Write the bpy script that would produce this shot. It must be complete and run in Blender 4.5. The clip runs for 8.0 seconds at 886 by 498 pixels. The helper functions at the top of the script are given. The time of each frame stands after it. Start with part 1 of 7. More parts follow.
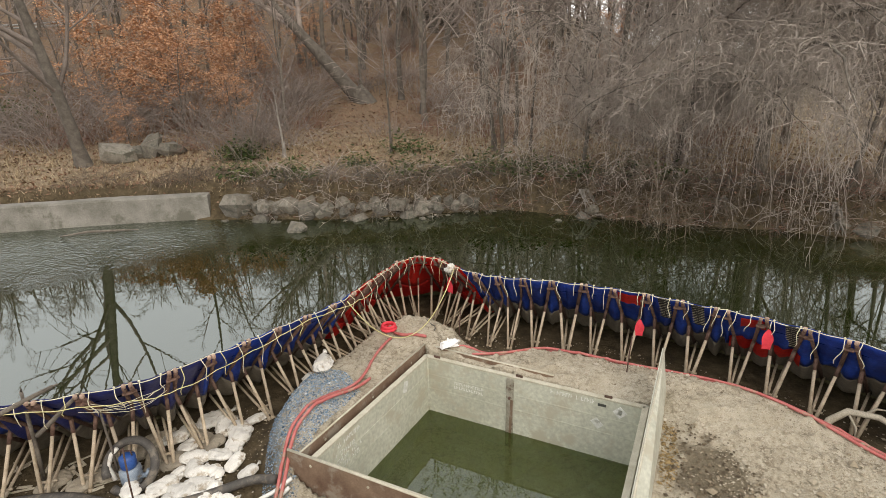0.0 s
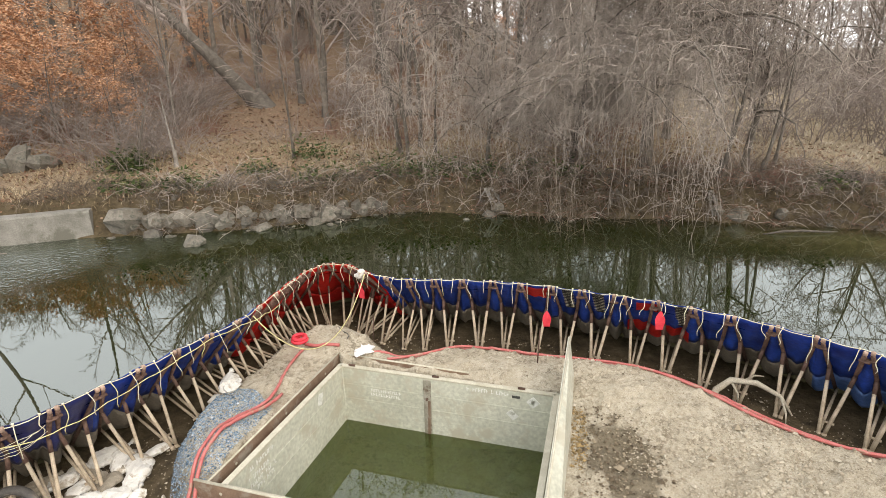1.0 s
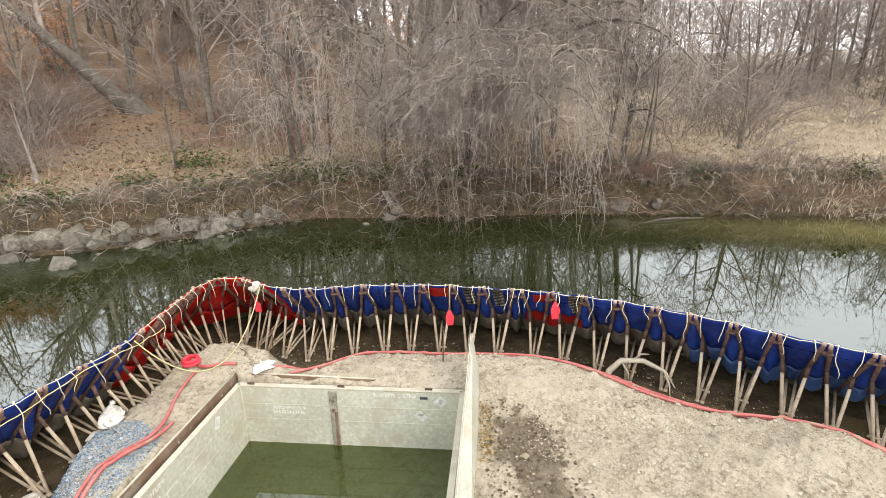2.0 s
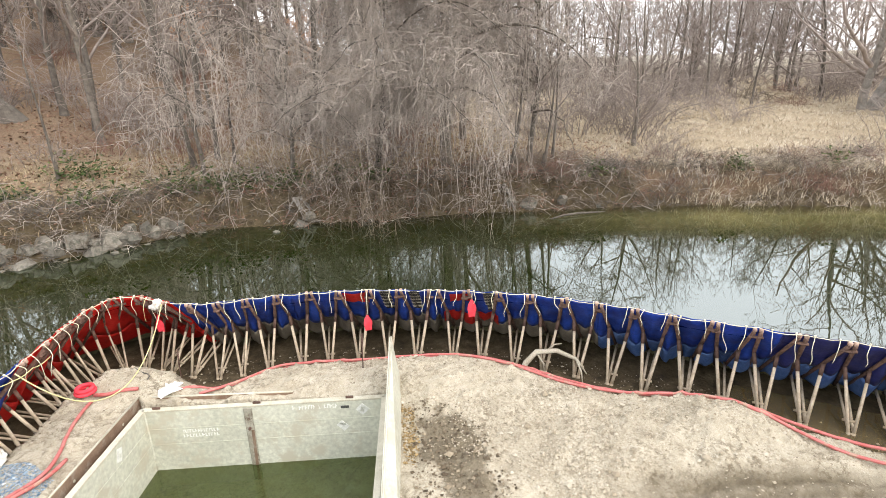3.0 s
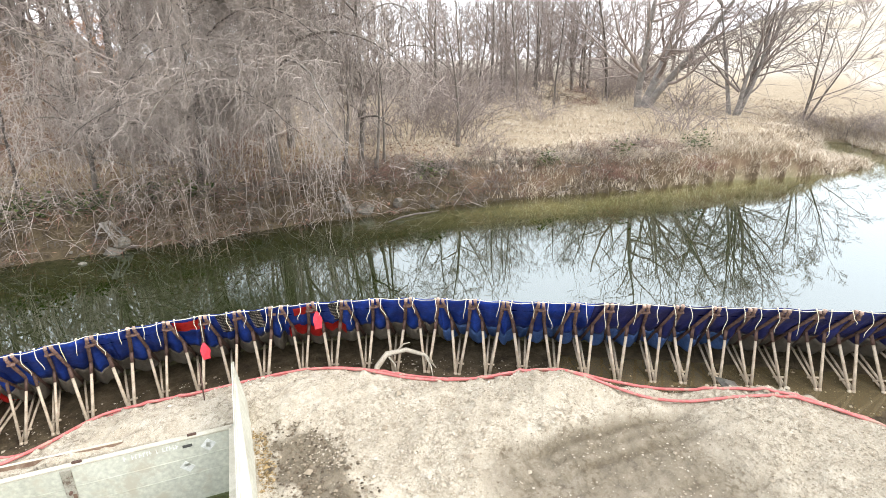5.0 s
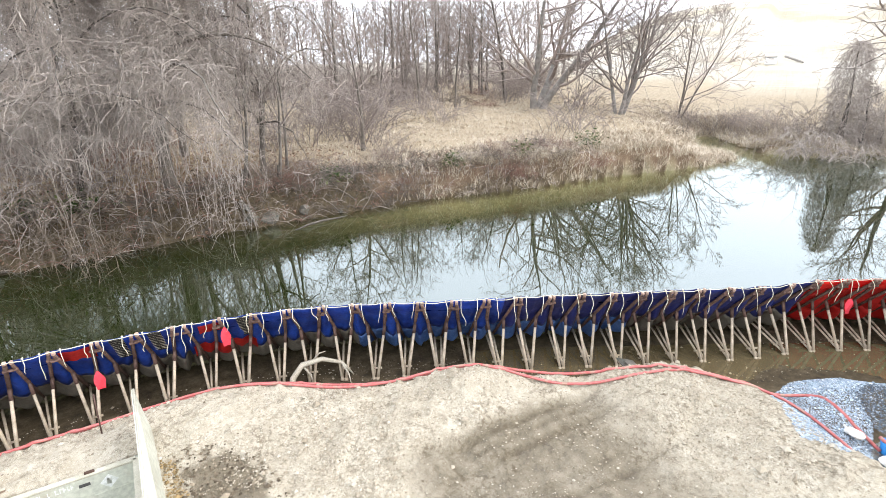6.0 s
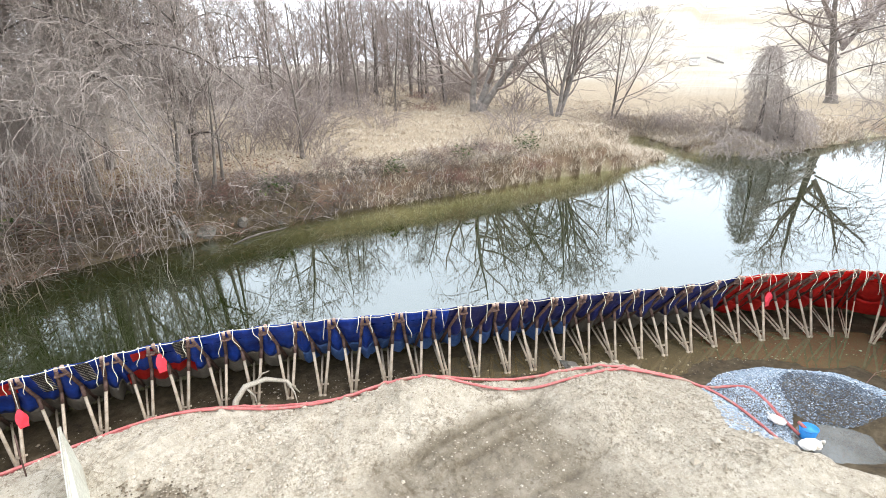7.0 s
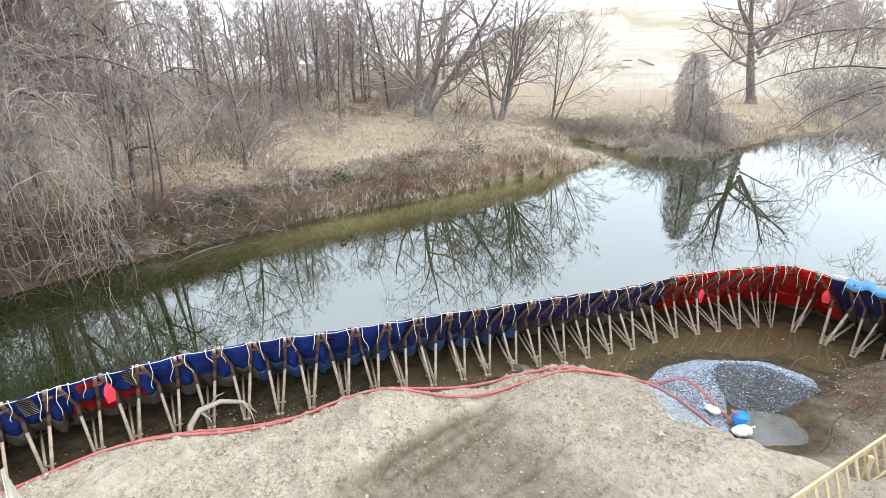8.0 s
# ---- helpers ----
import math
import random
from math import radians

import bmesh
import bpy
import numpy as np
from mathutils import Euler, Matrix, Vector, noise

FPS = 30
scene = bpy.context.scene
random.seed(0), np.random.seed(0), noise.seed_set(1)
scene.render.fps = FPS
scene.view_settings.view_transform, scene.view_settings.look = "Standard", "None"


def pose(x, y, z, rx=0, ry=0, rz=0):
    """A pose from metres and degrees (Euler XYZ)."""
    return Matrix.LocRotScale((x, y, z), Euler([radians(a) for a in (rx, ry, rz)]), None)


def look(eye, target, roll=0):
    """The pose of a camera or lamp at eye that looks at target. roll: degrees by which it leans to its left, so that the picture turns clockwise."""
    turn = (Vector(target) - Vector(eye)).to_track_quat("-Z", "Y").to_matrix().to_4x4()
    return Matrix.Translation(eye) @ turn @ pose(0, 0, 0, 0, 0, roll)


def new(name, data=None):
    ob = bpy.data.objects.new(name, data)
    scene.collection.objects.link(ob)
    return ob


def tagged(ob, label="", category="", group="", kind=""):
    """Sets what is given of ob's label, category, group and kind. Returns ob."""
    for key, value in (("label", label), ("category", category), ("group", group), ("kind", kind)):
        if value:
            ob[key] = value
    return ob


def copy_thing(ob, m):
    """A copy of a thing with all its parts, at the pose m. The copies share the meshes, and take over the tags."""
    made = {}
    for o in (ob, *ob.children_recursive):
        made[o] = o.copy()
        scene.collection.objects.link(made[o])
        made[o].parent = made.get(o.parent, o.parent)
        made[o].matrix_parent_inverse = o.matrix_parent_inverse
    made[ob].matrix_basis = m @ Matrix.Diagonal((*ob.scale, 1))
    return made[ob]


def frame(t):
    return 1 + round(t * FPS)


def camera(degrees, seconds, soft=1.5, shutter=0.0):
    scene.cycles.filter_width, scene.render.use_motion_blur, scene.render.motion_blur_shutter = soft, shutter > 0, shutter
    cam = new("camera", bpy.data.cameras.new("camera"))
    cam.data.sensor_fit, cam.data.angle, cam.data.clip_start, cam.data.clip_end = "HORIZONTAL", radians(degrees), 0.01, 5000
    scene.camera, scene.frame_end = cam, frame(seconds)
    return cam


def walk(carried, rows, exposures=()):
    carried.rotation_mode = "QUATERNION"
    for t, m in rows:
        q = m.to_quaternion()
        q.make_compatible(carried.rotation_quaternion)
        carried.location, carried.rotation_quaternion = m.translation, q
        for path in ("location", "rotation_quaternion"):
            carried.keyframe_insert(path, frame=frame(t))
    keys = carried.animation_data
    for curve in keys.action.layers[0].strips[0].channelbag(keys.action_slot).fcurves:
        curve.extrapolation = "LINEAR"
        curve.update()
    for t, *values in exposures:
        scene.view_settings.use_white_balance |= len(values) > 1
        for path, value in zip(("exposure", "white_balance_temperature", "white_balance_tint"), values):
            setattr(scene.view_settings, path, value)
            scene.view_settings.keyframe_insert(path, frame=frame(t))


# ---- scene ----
import itertools

# ---- camera ----
cam = camera(79.35, 8.0, soft=0.5)
walk(cam, [
    (0.0, look((0.000, 0.000, 5.500), (0.000, 18.843, -1.204), -1.36)),
    (0.5, look((0.067, 0.010, 5.526), (1.370, 18.807, -1.181), -1.38)),
    (1.0, look((0.120, 0.043, 5.516), (3.318, 18.606, -1.204), -1.48)),
    (1.5, look((0.217, 0.070, 5.475), (5.185, 18.247, -1.227), -1.44)),
    (3.0, look((0.368, 0.026, 5.482), (9.713, 16.403, -1.188), -1.27)),
    (3.5, look((0.416, 0.035, 5.503), (11.033, 15.616, -1.171), -1.16)),
    (4.0, look((0.488, -0.025, 5.478), (12.596, 14.437, -1.172), -1.28)),
    (4.5, look((0.438, -0.084, 5.531), (13.360, 13.654, -1.125), -1.31)),
    (6.0, look((0.287, -0.175, 5.617), (16.191, 9.976, -1.017), -1.21)),
    (6.5, look((0.356, -0.195, 5.705), (16.884, 8.883, -0.958), -1.26)),
    (7.0, look((0.390, -0.246, 5.878), (17.254, 8.185, -0.792), -1.43)),
    (7.5, look((0.298, -0.282, 6.030), (17.570, 7.281, -0.640), -1.62)),
    (8.0, look((0.202, -0.222, 6.238), (17.835, 6.430, -0.457), -1.58)),
], exposures=[(0.0, 0.65, 7200, 10), (1.0, 1.06, 7080, 10), (1.5, 1.2, 7000, 10), (3.0, 1.5, 6750, 10), (4.5, 1.67, 6550, 10), (6.0, 1.69, 6250, 10), (7.5, 1.49, 6210, 10), (8.0, 1.37, 6200, 10)])

# ---- world and sun: an overcast winter day ----
world = bpy.data.worlds.new("overcast")
scene.world = world
world.use_nodes = True
wn, wl = world.node_tree.nodes, world.node_tree.links
wn.clear()
sky = wn.new("ShaderNodeTexSky")
sky.sky_type, sky.sun_disc = "NISHITA", False
sky.sun_elevation, sky.sun_rotation = radians(32), radians(150)
sky.air_density, sky.dust_density, sky.ozone_density = 1.0, 4.0, 1.0
cloud = wn.new("ShaderNodeMixRGB")
cloud.inputs["Fac"].default_value = 0.85
cloud.inputs["Color2"].default_value = (7.6, 7.9, 8.4, 1)
wbg = wn.new("ShaderNodeBackground")
wbg.inputs["Strength"].default_value = 0.122
wout = wn.new("ShaderNodeOutputWorld")
wl.new(sky.outputs[0], cloud.inputs["Color1"])
wl.new(cloud.outputs[0], wbg.inputs["Color"])
wl.new(wbg.outputs[0], wout.inputs["Surface"])

sun_data = bpy.data.lights.new("sun", "SUN")
sun_data.energy, sun_data.angle, sun_data.color = 0.55, radians(25), (1.0, 0.96, 0.9)
sun = new("sun", sun_data)
sun.matrix_world = look((20, -35, 40), (6, 6, 0))


# ---- materials ----
def material(name):
    m = bpy.data.materials.new(name)
    m.use_nodes = True
    nt = m.node_tree
    return m, nt, nt.nodes["Principled BSDF"]


def node(nt, kind, **values):
    n = nt.nodes.new("ShaderNode" + kind)
    for key, value in values.items():
        n.inputs[key].default_value = value
    return n


def noise_node(nt, scale, detail=4.0, rough=0.6, coord=None):
    if coord is None:
        coord = node(nt, "TexCoord").outputs["Object"]
    n = node(nt, "TexNoise", Scale=scale, Detail=detail, Roughness=rough)
    nt.links.new(coord, n.inputs["Vector"])
    return n.outputs["Fac"]


def ramp(nt, fac, stops):
    r = nt.nodes.new("ShaderNodeValToRGB")
    e = r.color_ramp.elements
    while len(e) < len(stops):
        e.new(0.5)
    for k, (pos, col) in enumerate(stops):
        e[k].position = pos
        e[k].color = (*col, 1) if len(col) == 3 else col
    nt.links.new(fac, r.inputs["Fac"])
    return r.outputs["Color"]


def mix(nt, fac, a, b, mode="MIX"):
    m = nt.nodes.new("ShaderNodeMixRGB")
    m.blend_type = mode
    for value, slot in ((fac, "Fac"), (a, "Color1"), (b, "Color2")):
        if isinstance(value, (int, float)):
            m.inputs[slot].default_value = value
        elif isinstance(value, tuple):
            m.inputs[slot].default_value = (*value, 1)
        else:
            nt.links.new(value, m.inputs[slot])
    return m.outputs["Color"]


def bump(nt, bsdf, height, strength=0.4, distance=0.02):
    b = node(nt, "Bump", Strength=strength, Distance=distance)
    nt.links.new(height, b.inputs["Height"])
    nt.links.new(b.outputs["Normal"], bsdf.inputs["Normal"])


def plain(name, dark, light, scale=6.0, rough=0.8, metal=0.0, fine=60.0, relief=0.3, depth=0.01, vary=0.0, sheen=0.5, stain=None, stain_scale=2.0, thin=0.0):
    """A worn surface: two tones at one scale, a fine grain, relief, and stains with edges of their own."""
    m, nt, b = material(name)
    col = ramp(nt, noise_node(nt, scale), [(0.3, dark), (0.7, light)])
    grain = noise_node(nt, fine, 3.0)
    col = mix(nt, 0.35, col, ramp(nt, grain, [(0.3, (0.35, 0.35, 0.35)), (0.7, (0.9, 0.9, 0.9))]), "OVERLAY")
    if stain:
        s = ramp(nt, noise_node(nt, stain_scale, 6.0, 0.7), [(0.52, (0, 0, 0)), (0.62, (1, 1, 1))])
        col = mix(nt, s, col, stain)
    if vary:
        info = node(nt, "ObjectInfo")
        hsv = node(nt, "HueSaturation")
        rng_map = node(nt, "MapRange")
        rng_map.inputs["To Min"].default_value, rng_map.inputs["To Max"].default_value = 1 - vary, 1 + vary
        nt.links.new(info.outputs["Random"], rng_map.inputs["Value"])
        nt.links.new(rng_map.outputs[0], hsv.inputs["Value"])
        nt.links.new(col, hsv.inputs["Color"])
        col = hsv.outputs["Color"]
    nt.links.new(col, b.inputs["Base Color"])
    b.inputs["Roughness"].default_value, b.inputs["Metallic"].default_value = rough, metal
    b.inputs["Specular IOR Level"].default_value = sheen
    bump(nt, b, grain, relief, depth)
    if thin:
        # thin cloth lets some daylight through
        pass_light = node(nt, "BsdfTranslucent")
        nt.links.new(col, pass_light.inputs["Color"])
        both = node(nt, "MixShader", Fac=thin)
        nt.links.new(b.outputs[0], both.inputs[1])
        nt.links.new(pass_light.outputs[0], both.inputs[2])
        nt.links.new(both.outputs[0], nt.nodes["Material Output"].inputs["Surface"])
    return m


def island(name, stops, rough=0.9, fine=30.0):
    """Many small loose pieces in one mesh: each island takes its own tone."""
    m, nt, b = material(name)
    geo = node(nt, "NewGeometry")
    col = ramp(nt, geo.outputs["Random Per Island"], stops)
    col = mix(nt, 0.4, col, ramp(nt, noise_node(nt, fine), [(0.3, (0.4, 0.4, 0.4)), (0.7, (0.8, 0.8, 0.8))]), "OVERLAY")
    nt.links.new(col, b.inputs["Base Color"])
    b.inputs["Roughness"].default_value = rough
    b.inputs["Specular IOR Level"].default_value = 0.25
    return m


def water_material(name, tint, ripple_scale, ripple, ior, body, cloudy, riffle=0.0, shallows=0.0):
    m, nt, b = material(name)
    nt.nodes.remove(b)
    out = nt.nodes["Material Output"]
    through_light = node(nt, "BsdfTransparent", Color=(*tint, 1))
    murk = node(nt, "BsdfDiffuse", Color=(*body, 1))
    clear = node(nt, "MixShader", Fac=cloudy)
    nt.links.new(through_light.outputs[0], clear.inputs[1])
    nt.links.new(murk.outputs[0], clear.inputs[2])
    gloss = node(nt, "BsdfGlossy", Roughness=0.006, Color=(0.92, 0.97, 0.965, 1))
    # gloss grows towards the grazing view
    facing = node(nt, "LayerWeight", Blend=0.5)
    curve = node(nt, "Math")
    curve.operation = "POWER"
    curve.inputs[1].default_value = 6.0
    nt.links.new(facing.outputs["Facing"], curve.inputs[0])
    fres = node(nt, "MapRange")
    fres.inputs["To Min"].default_value = ((ior - 1) / (ior + 1)) ** 2
    nt.links.new(curve.outputs[0], fres.inputs["Value"])
    bm_node = node(nt, "Bump", Strength=ripple, Distance=0.12)
    coord = node(nt, "TexCoord").outputs["Object"]
    waves = mix(nt, 0.5, noise_node(nt, ripple_scale, 2.0, 0.5, coord), noise_node(nt, ripple_scale * 5, 2.0, 0.5, coord))
    nt.links.new(waves, bm_node.inputs["Height"])
    if riffle:
        # broken water where the stream runs in past the concrete wall
        px = node(nt, "VectorMath")
        px.operation = "DOT_PRODUCT"
        px.inputs[1].default_value = (-0.6, 1.0, 0.0)
        nt.links.new(coord, px.inputs[0])
        reach = node(nt, "MapRange")
        reach.inputs["From Min"].default_value, reach.inputs["From Max"].default_value = 19.5, 24.0
        reach.inputs["To Min"].default_value, reach.inputs["To Max"].default_value = ripple, riffle
        nt.links.new(px.outputs["Value"], reach.inputs["Value"])
        nt.links.new(reach.outputs[0], bm_node.inputs["Strength"])
    if shallows:
        # the bed shows through along the far bank, where the water is thin
        near_bank = node(nt, "VectorMath")
        near_bank.operation = "DOT_PRODUCT"
        near_bank.inputs[1].default_value = (0.49, 0.873, 0.0)
        nt.links.new(coord, near_bank.inputs[0])
        thin_map = node(nt, "MapRange")
        thin_map.inputs["From Min"].default_value, thin_map.inputs["From Max"].default_value = 15.8, 18.6
        nt.links.new(near_bank.outputs["Value"], thin_map.inputs["Value"])
        downstream = node(nt, "SeparateXYZ")
        nt.links.new(coord, downstream.inputs[0])
        start = node(nt, "MapRange")
        start.inputs["From Min"].default_value, start.inputs["From Max"].default_value = 8.0, 19.0
        nt.links.new(downstream.outputs["X"], start.inputs["Value"])
        both = node(nt, "Math")
        both.operation = "MULTIPLY"
        nt.links.new(thin_map.outputs[0], both.inputs[0])
        nt.links.new(start.outputs[0], both.inputs[1])
        murky = node(nt, "MapRange")
        murky.inputs["To Min"].default_value, murky.inputs["To Max"].default_value = cloudy, shallows
        nt.links.new(both.outputs[0], murky.inputs["Value"])
        nt.links.new(murky.outputs[0], clear.inputs[0])
    for n in (gloss, facing):
        nt.links.new(bm_node.outputs["Normal"], n.inputs["Normal"])
    ms = node(nt, "MixShader")
    nt.links.new(fres.outputs[0], ms.inputs[0])
    nt.links.new(clear.outputs[0], ms.inputs[1])
    nt.links.new(gloss.outputs[0], ms.inputs[2])
    nt.links.new(ms.outputs[0], out.inputs["Surface"])
    return m


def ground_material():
    """One sheet: leaf litter, dry grass, site soil, river bed and gravel by the zones of the plan (attribute 'zone')."""
    m, nt, b = material("ground")
    geo = node(nt, "NewGeometry").outputs["Position"]
    zone = nt.nodes.new("ShaderNodeVertexColor")
    zone.layer_name = "zone"
    sep = node(nt, "SeparateColor")
    nt.links.new(zone.outputs["Color"], sep.inputs[0])
    fine = noise_node(nt, 22.0, 6.0, 0.7, geo)
    mid = noise_node(nt, 3.1, 8.0, 0.72, geo)
    wide = noise_node(nt, 0.35, 4.0, 0.6, geo)
    litter = ramp(nt, fine, [(0.3, (0.06, 0.042, 0.028)), (0.5, (0.205, 0.14, 0.09)), (0.72, (0.37, 0.27, 0.185))])
    litter = mix(nt, ramp(nt, wide, [(0.45, (0, 0, 0)), (0.62, (0.7, 0.7, 0.7))]), litter, mix(nt, 0.5, litter, (0.14, 0.078, 0.05)))
    grass = ramp(nt, fine, [(0.3, (0.20, 0.152, 0.10)), (0.55, (0.40, 0.325, 0.225)), (0.75, (0.54, 0.46, 0.345))])
    grass = mix(nt, ramp(nt, mid, [(0.4, (0, 0, 0)), (0.7, (0.6, 0.6, 0.6))]), grass, (0.195, 0.156, 0.105))
    # beyond 62 m the grass pales; glare and haze are put into its colour
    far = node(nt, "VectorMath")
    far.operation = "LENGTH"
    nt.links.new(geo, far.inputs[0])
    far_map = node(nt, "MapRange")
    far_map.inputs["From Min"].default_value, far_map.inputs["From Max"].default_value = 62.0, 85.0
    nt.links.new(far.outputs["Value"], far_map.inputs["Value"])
    hazy_field = mix(nt, ramp(nt, noise_node(nt, 0.05, 5.0, 0.6, geo), [(0.42, (0, 0, 0)), (0.6, (1, 1, 1))]), (0.45, 0.42, 0.355), (0.35, 0.305, 0.22))
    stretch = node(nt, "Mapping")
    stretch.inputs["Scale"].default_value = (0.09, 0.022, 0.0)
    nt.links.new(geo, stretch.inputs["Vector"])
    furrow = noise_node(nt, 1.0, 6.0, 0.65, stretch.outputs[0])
    hazy_field = mix(nt, ramp(nt, furrow, [(0.47, (0, 0, 0)), (0.7, (0.8, 0.8, 0.8))]), hazy_field, (0.33, 0.275, 0.19))
    grass = mix(nt, far_map.outputs[0], grass, hazy_field)
    soil = ramp(nt, mid, [(0.3, (0.39, 0.332, 0.245)), (0.48, (0.48, 0.42, 0.32)), (0.66, (0.57, 0.51, 0.405))])
    soil = mix(nt, ramp(nt, fine, [(0.58, (0, 0, 0)), (0.66, (0.6, 0.6, 0.6))]), soil, (0.57, 0.515, 0.42))
    # dark damp crumbs, with the shade of small cracks put into the colour
    soil = mix(nt, mix(nt, 1.0, ramp(nt, noise_node(nt, 13.0, 8.0, 0.8, geo), [(0.42, (0.75, 0.75, 0.75)), (0.48, (0, 0, 0))]), ramp(nt, noise_node(nt, 1.6, 4.0, 0.7, geo), [(0.38, (0.15, 0.15, 0.15)), (0.6, (1, 1, 1))]), "MULTIPLY"), soil, (0.20, 0.165, 0.115))
    soil = mix(nt, ramp(nt, noise_node(nt, 1.1, 8.0, 0.75, geo), [(0.56, (0, 0, 0)), (0.66, (0.25, 0.25, 0.25))]), soil, (0.30, 0.25, 0.175))
    # cracked, clodded crust and the drag of wheels
    clods = node(nt, "TexVoronoi", Scale=11.0, Randomness=1.0)
    warp = node(nt, "VectorMath")
    warp.operation = "ADD"
    jitter = node(nt, "TexNoise", Scale=5.0, Detail=3.0)
    nt.links.new(geo, jitter.inputs["Vector"])
    shrink = node(nt, "VectorMath")
    shrink.operation = "SCALE"
    shrink.inputs["Scale"].default_value = 0.22
    nt.links.new(jitter.outputs["Color"], shrink.inputs[0])
    nt.links.new(geo, warp.inputs[0])
    nt.links.new(shrink.outputs[0], warp.inputs[1])
    nt.links.new(warp.outputs[0], clods.inputs["Vector"])
    patchy = ramp(nt, noise_node(nt, 0.8, 5.0, 0.7, geo), [(0.42, (0, 0, 0)), (0.58, (1, 1, 1))])
    # clod edges darkened: the crevices' shade is put into the soil colour
    crack = mix(nt, 1.0, ramp(nt, clods.outputs["Distance"], [(0.55, (0, 0, 0)), (0.8, (0.75, 0.75, 0.75))]), patchy, "MULTIPLY")
    soil = mix(nt, crack, soil, (0.20, 0.16, 0.11))
    speck = noise_node(nt, 75.0, 2.0, 0.5, geo)
    soil = mix(nt, ramp(nt, speck, [(0.62, (0, 0, 0)), (0.67, (0.8, 0.8, 0.8))]), soil, (0.68, 0.63, 0.54))
    soil = mix(nt, ramp(nt, speck, [(0.31, (0.8, 0.8, 0.8)), (0.36, (0, 0, 0))]), soil, (0.20, 0.165, 0.12))
    bed = ramp(nt, mid, [(0.3, (0.17, 0.165, 0.095)), (0.55, (0.33, 0.30, 0.18)), (0.75, (0.48, 0.42, 0.28))])
    # wet site mud, dark enough to carry the bank face's undercut shade
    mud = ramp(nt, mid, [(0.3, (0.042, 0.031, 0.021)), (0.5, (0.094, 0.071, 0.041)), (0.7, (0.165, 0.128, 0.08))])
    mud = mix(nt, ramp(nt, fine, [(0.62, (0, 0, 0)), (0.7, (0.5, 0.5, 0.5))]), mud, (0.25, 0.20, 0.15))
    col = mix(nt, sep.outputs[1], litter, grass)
    col = mix(nt, sep.outputs[2], col, bed)
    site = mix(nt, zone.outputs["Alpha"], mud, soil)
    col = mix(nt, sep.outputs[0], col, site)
    nt.links.new(col, b.inputs["Base Color"])
    b.inputs["Roughness"].default_value = 0.92
    b.inputs["Specular IOR Level"].default_value = 0.2
    bump(nt, b, mix(nt, 0.35, mix(nt, 0.5, fine, speck), mix(nt, sep.outputs[0], mid, clods.outputs["Distance"])), 1.0, 0.07)
    return m


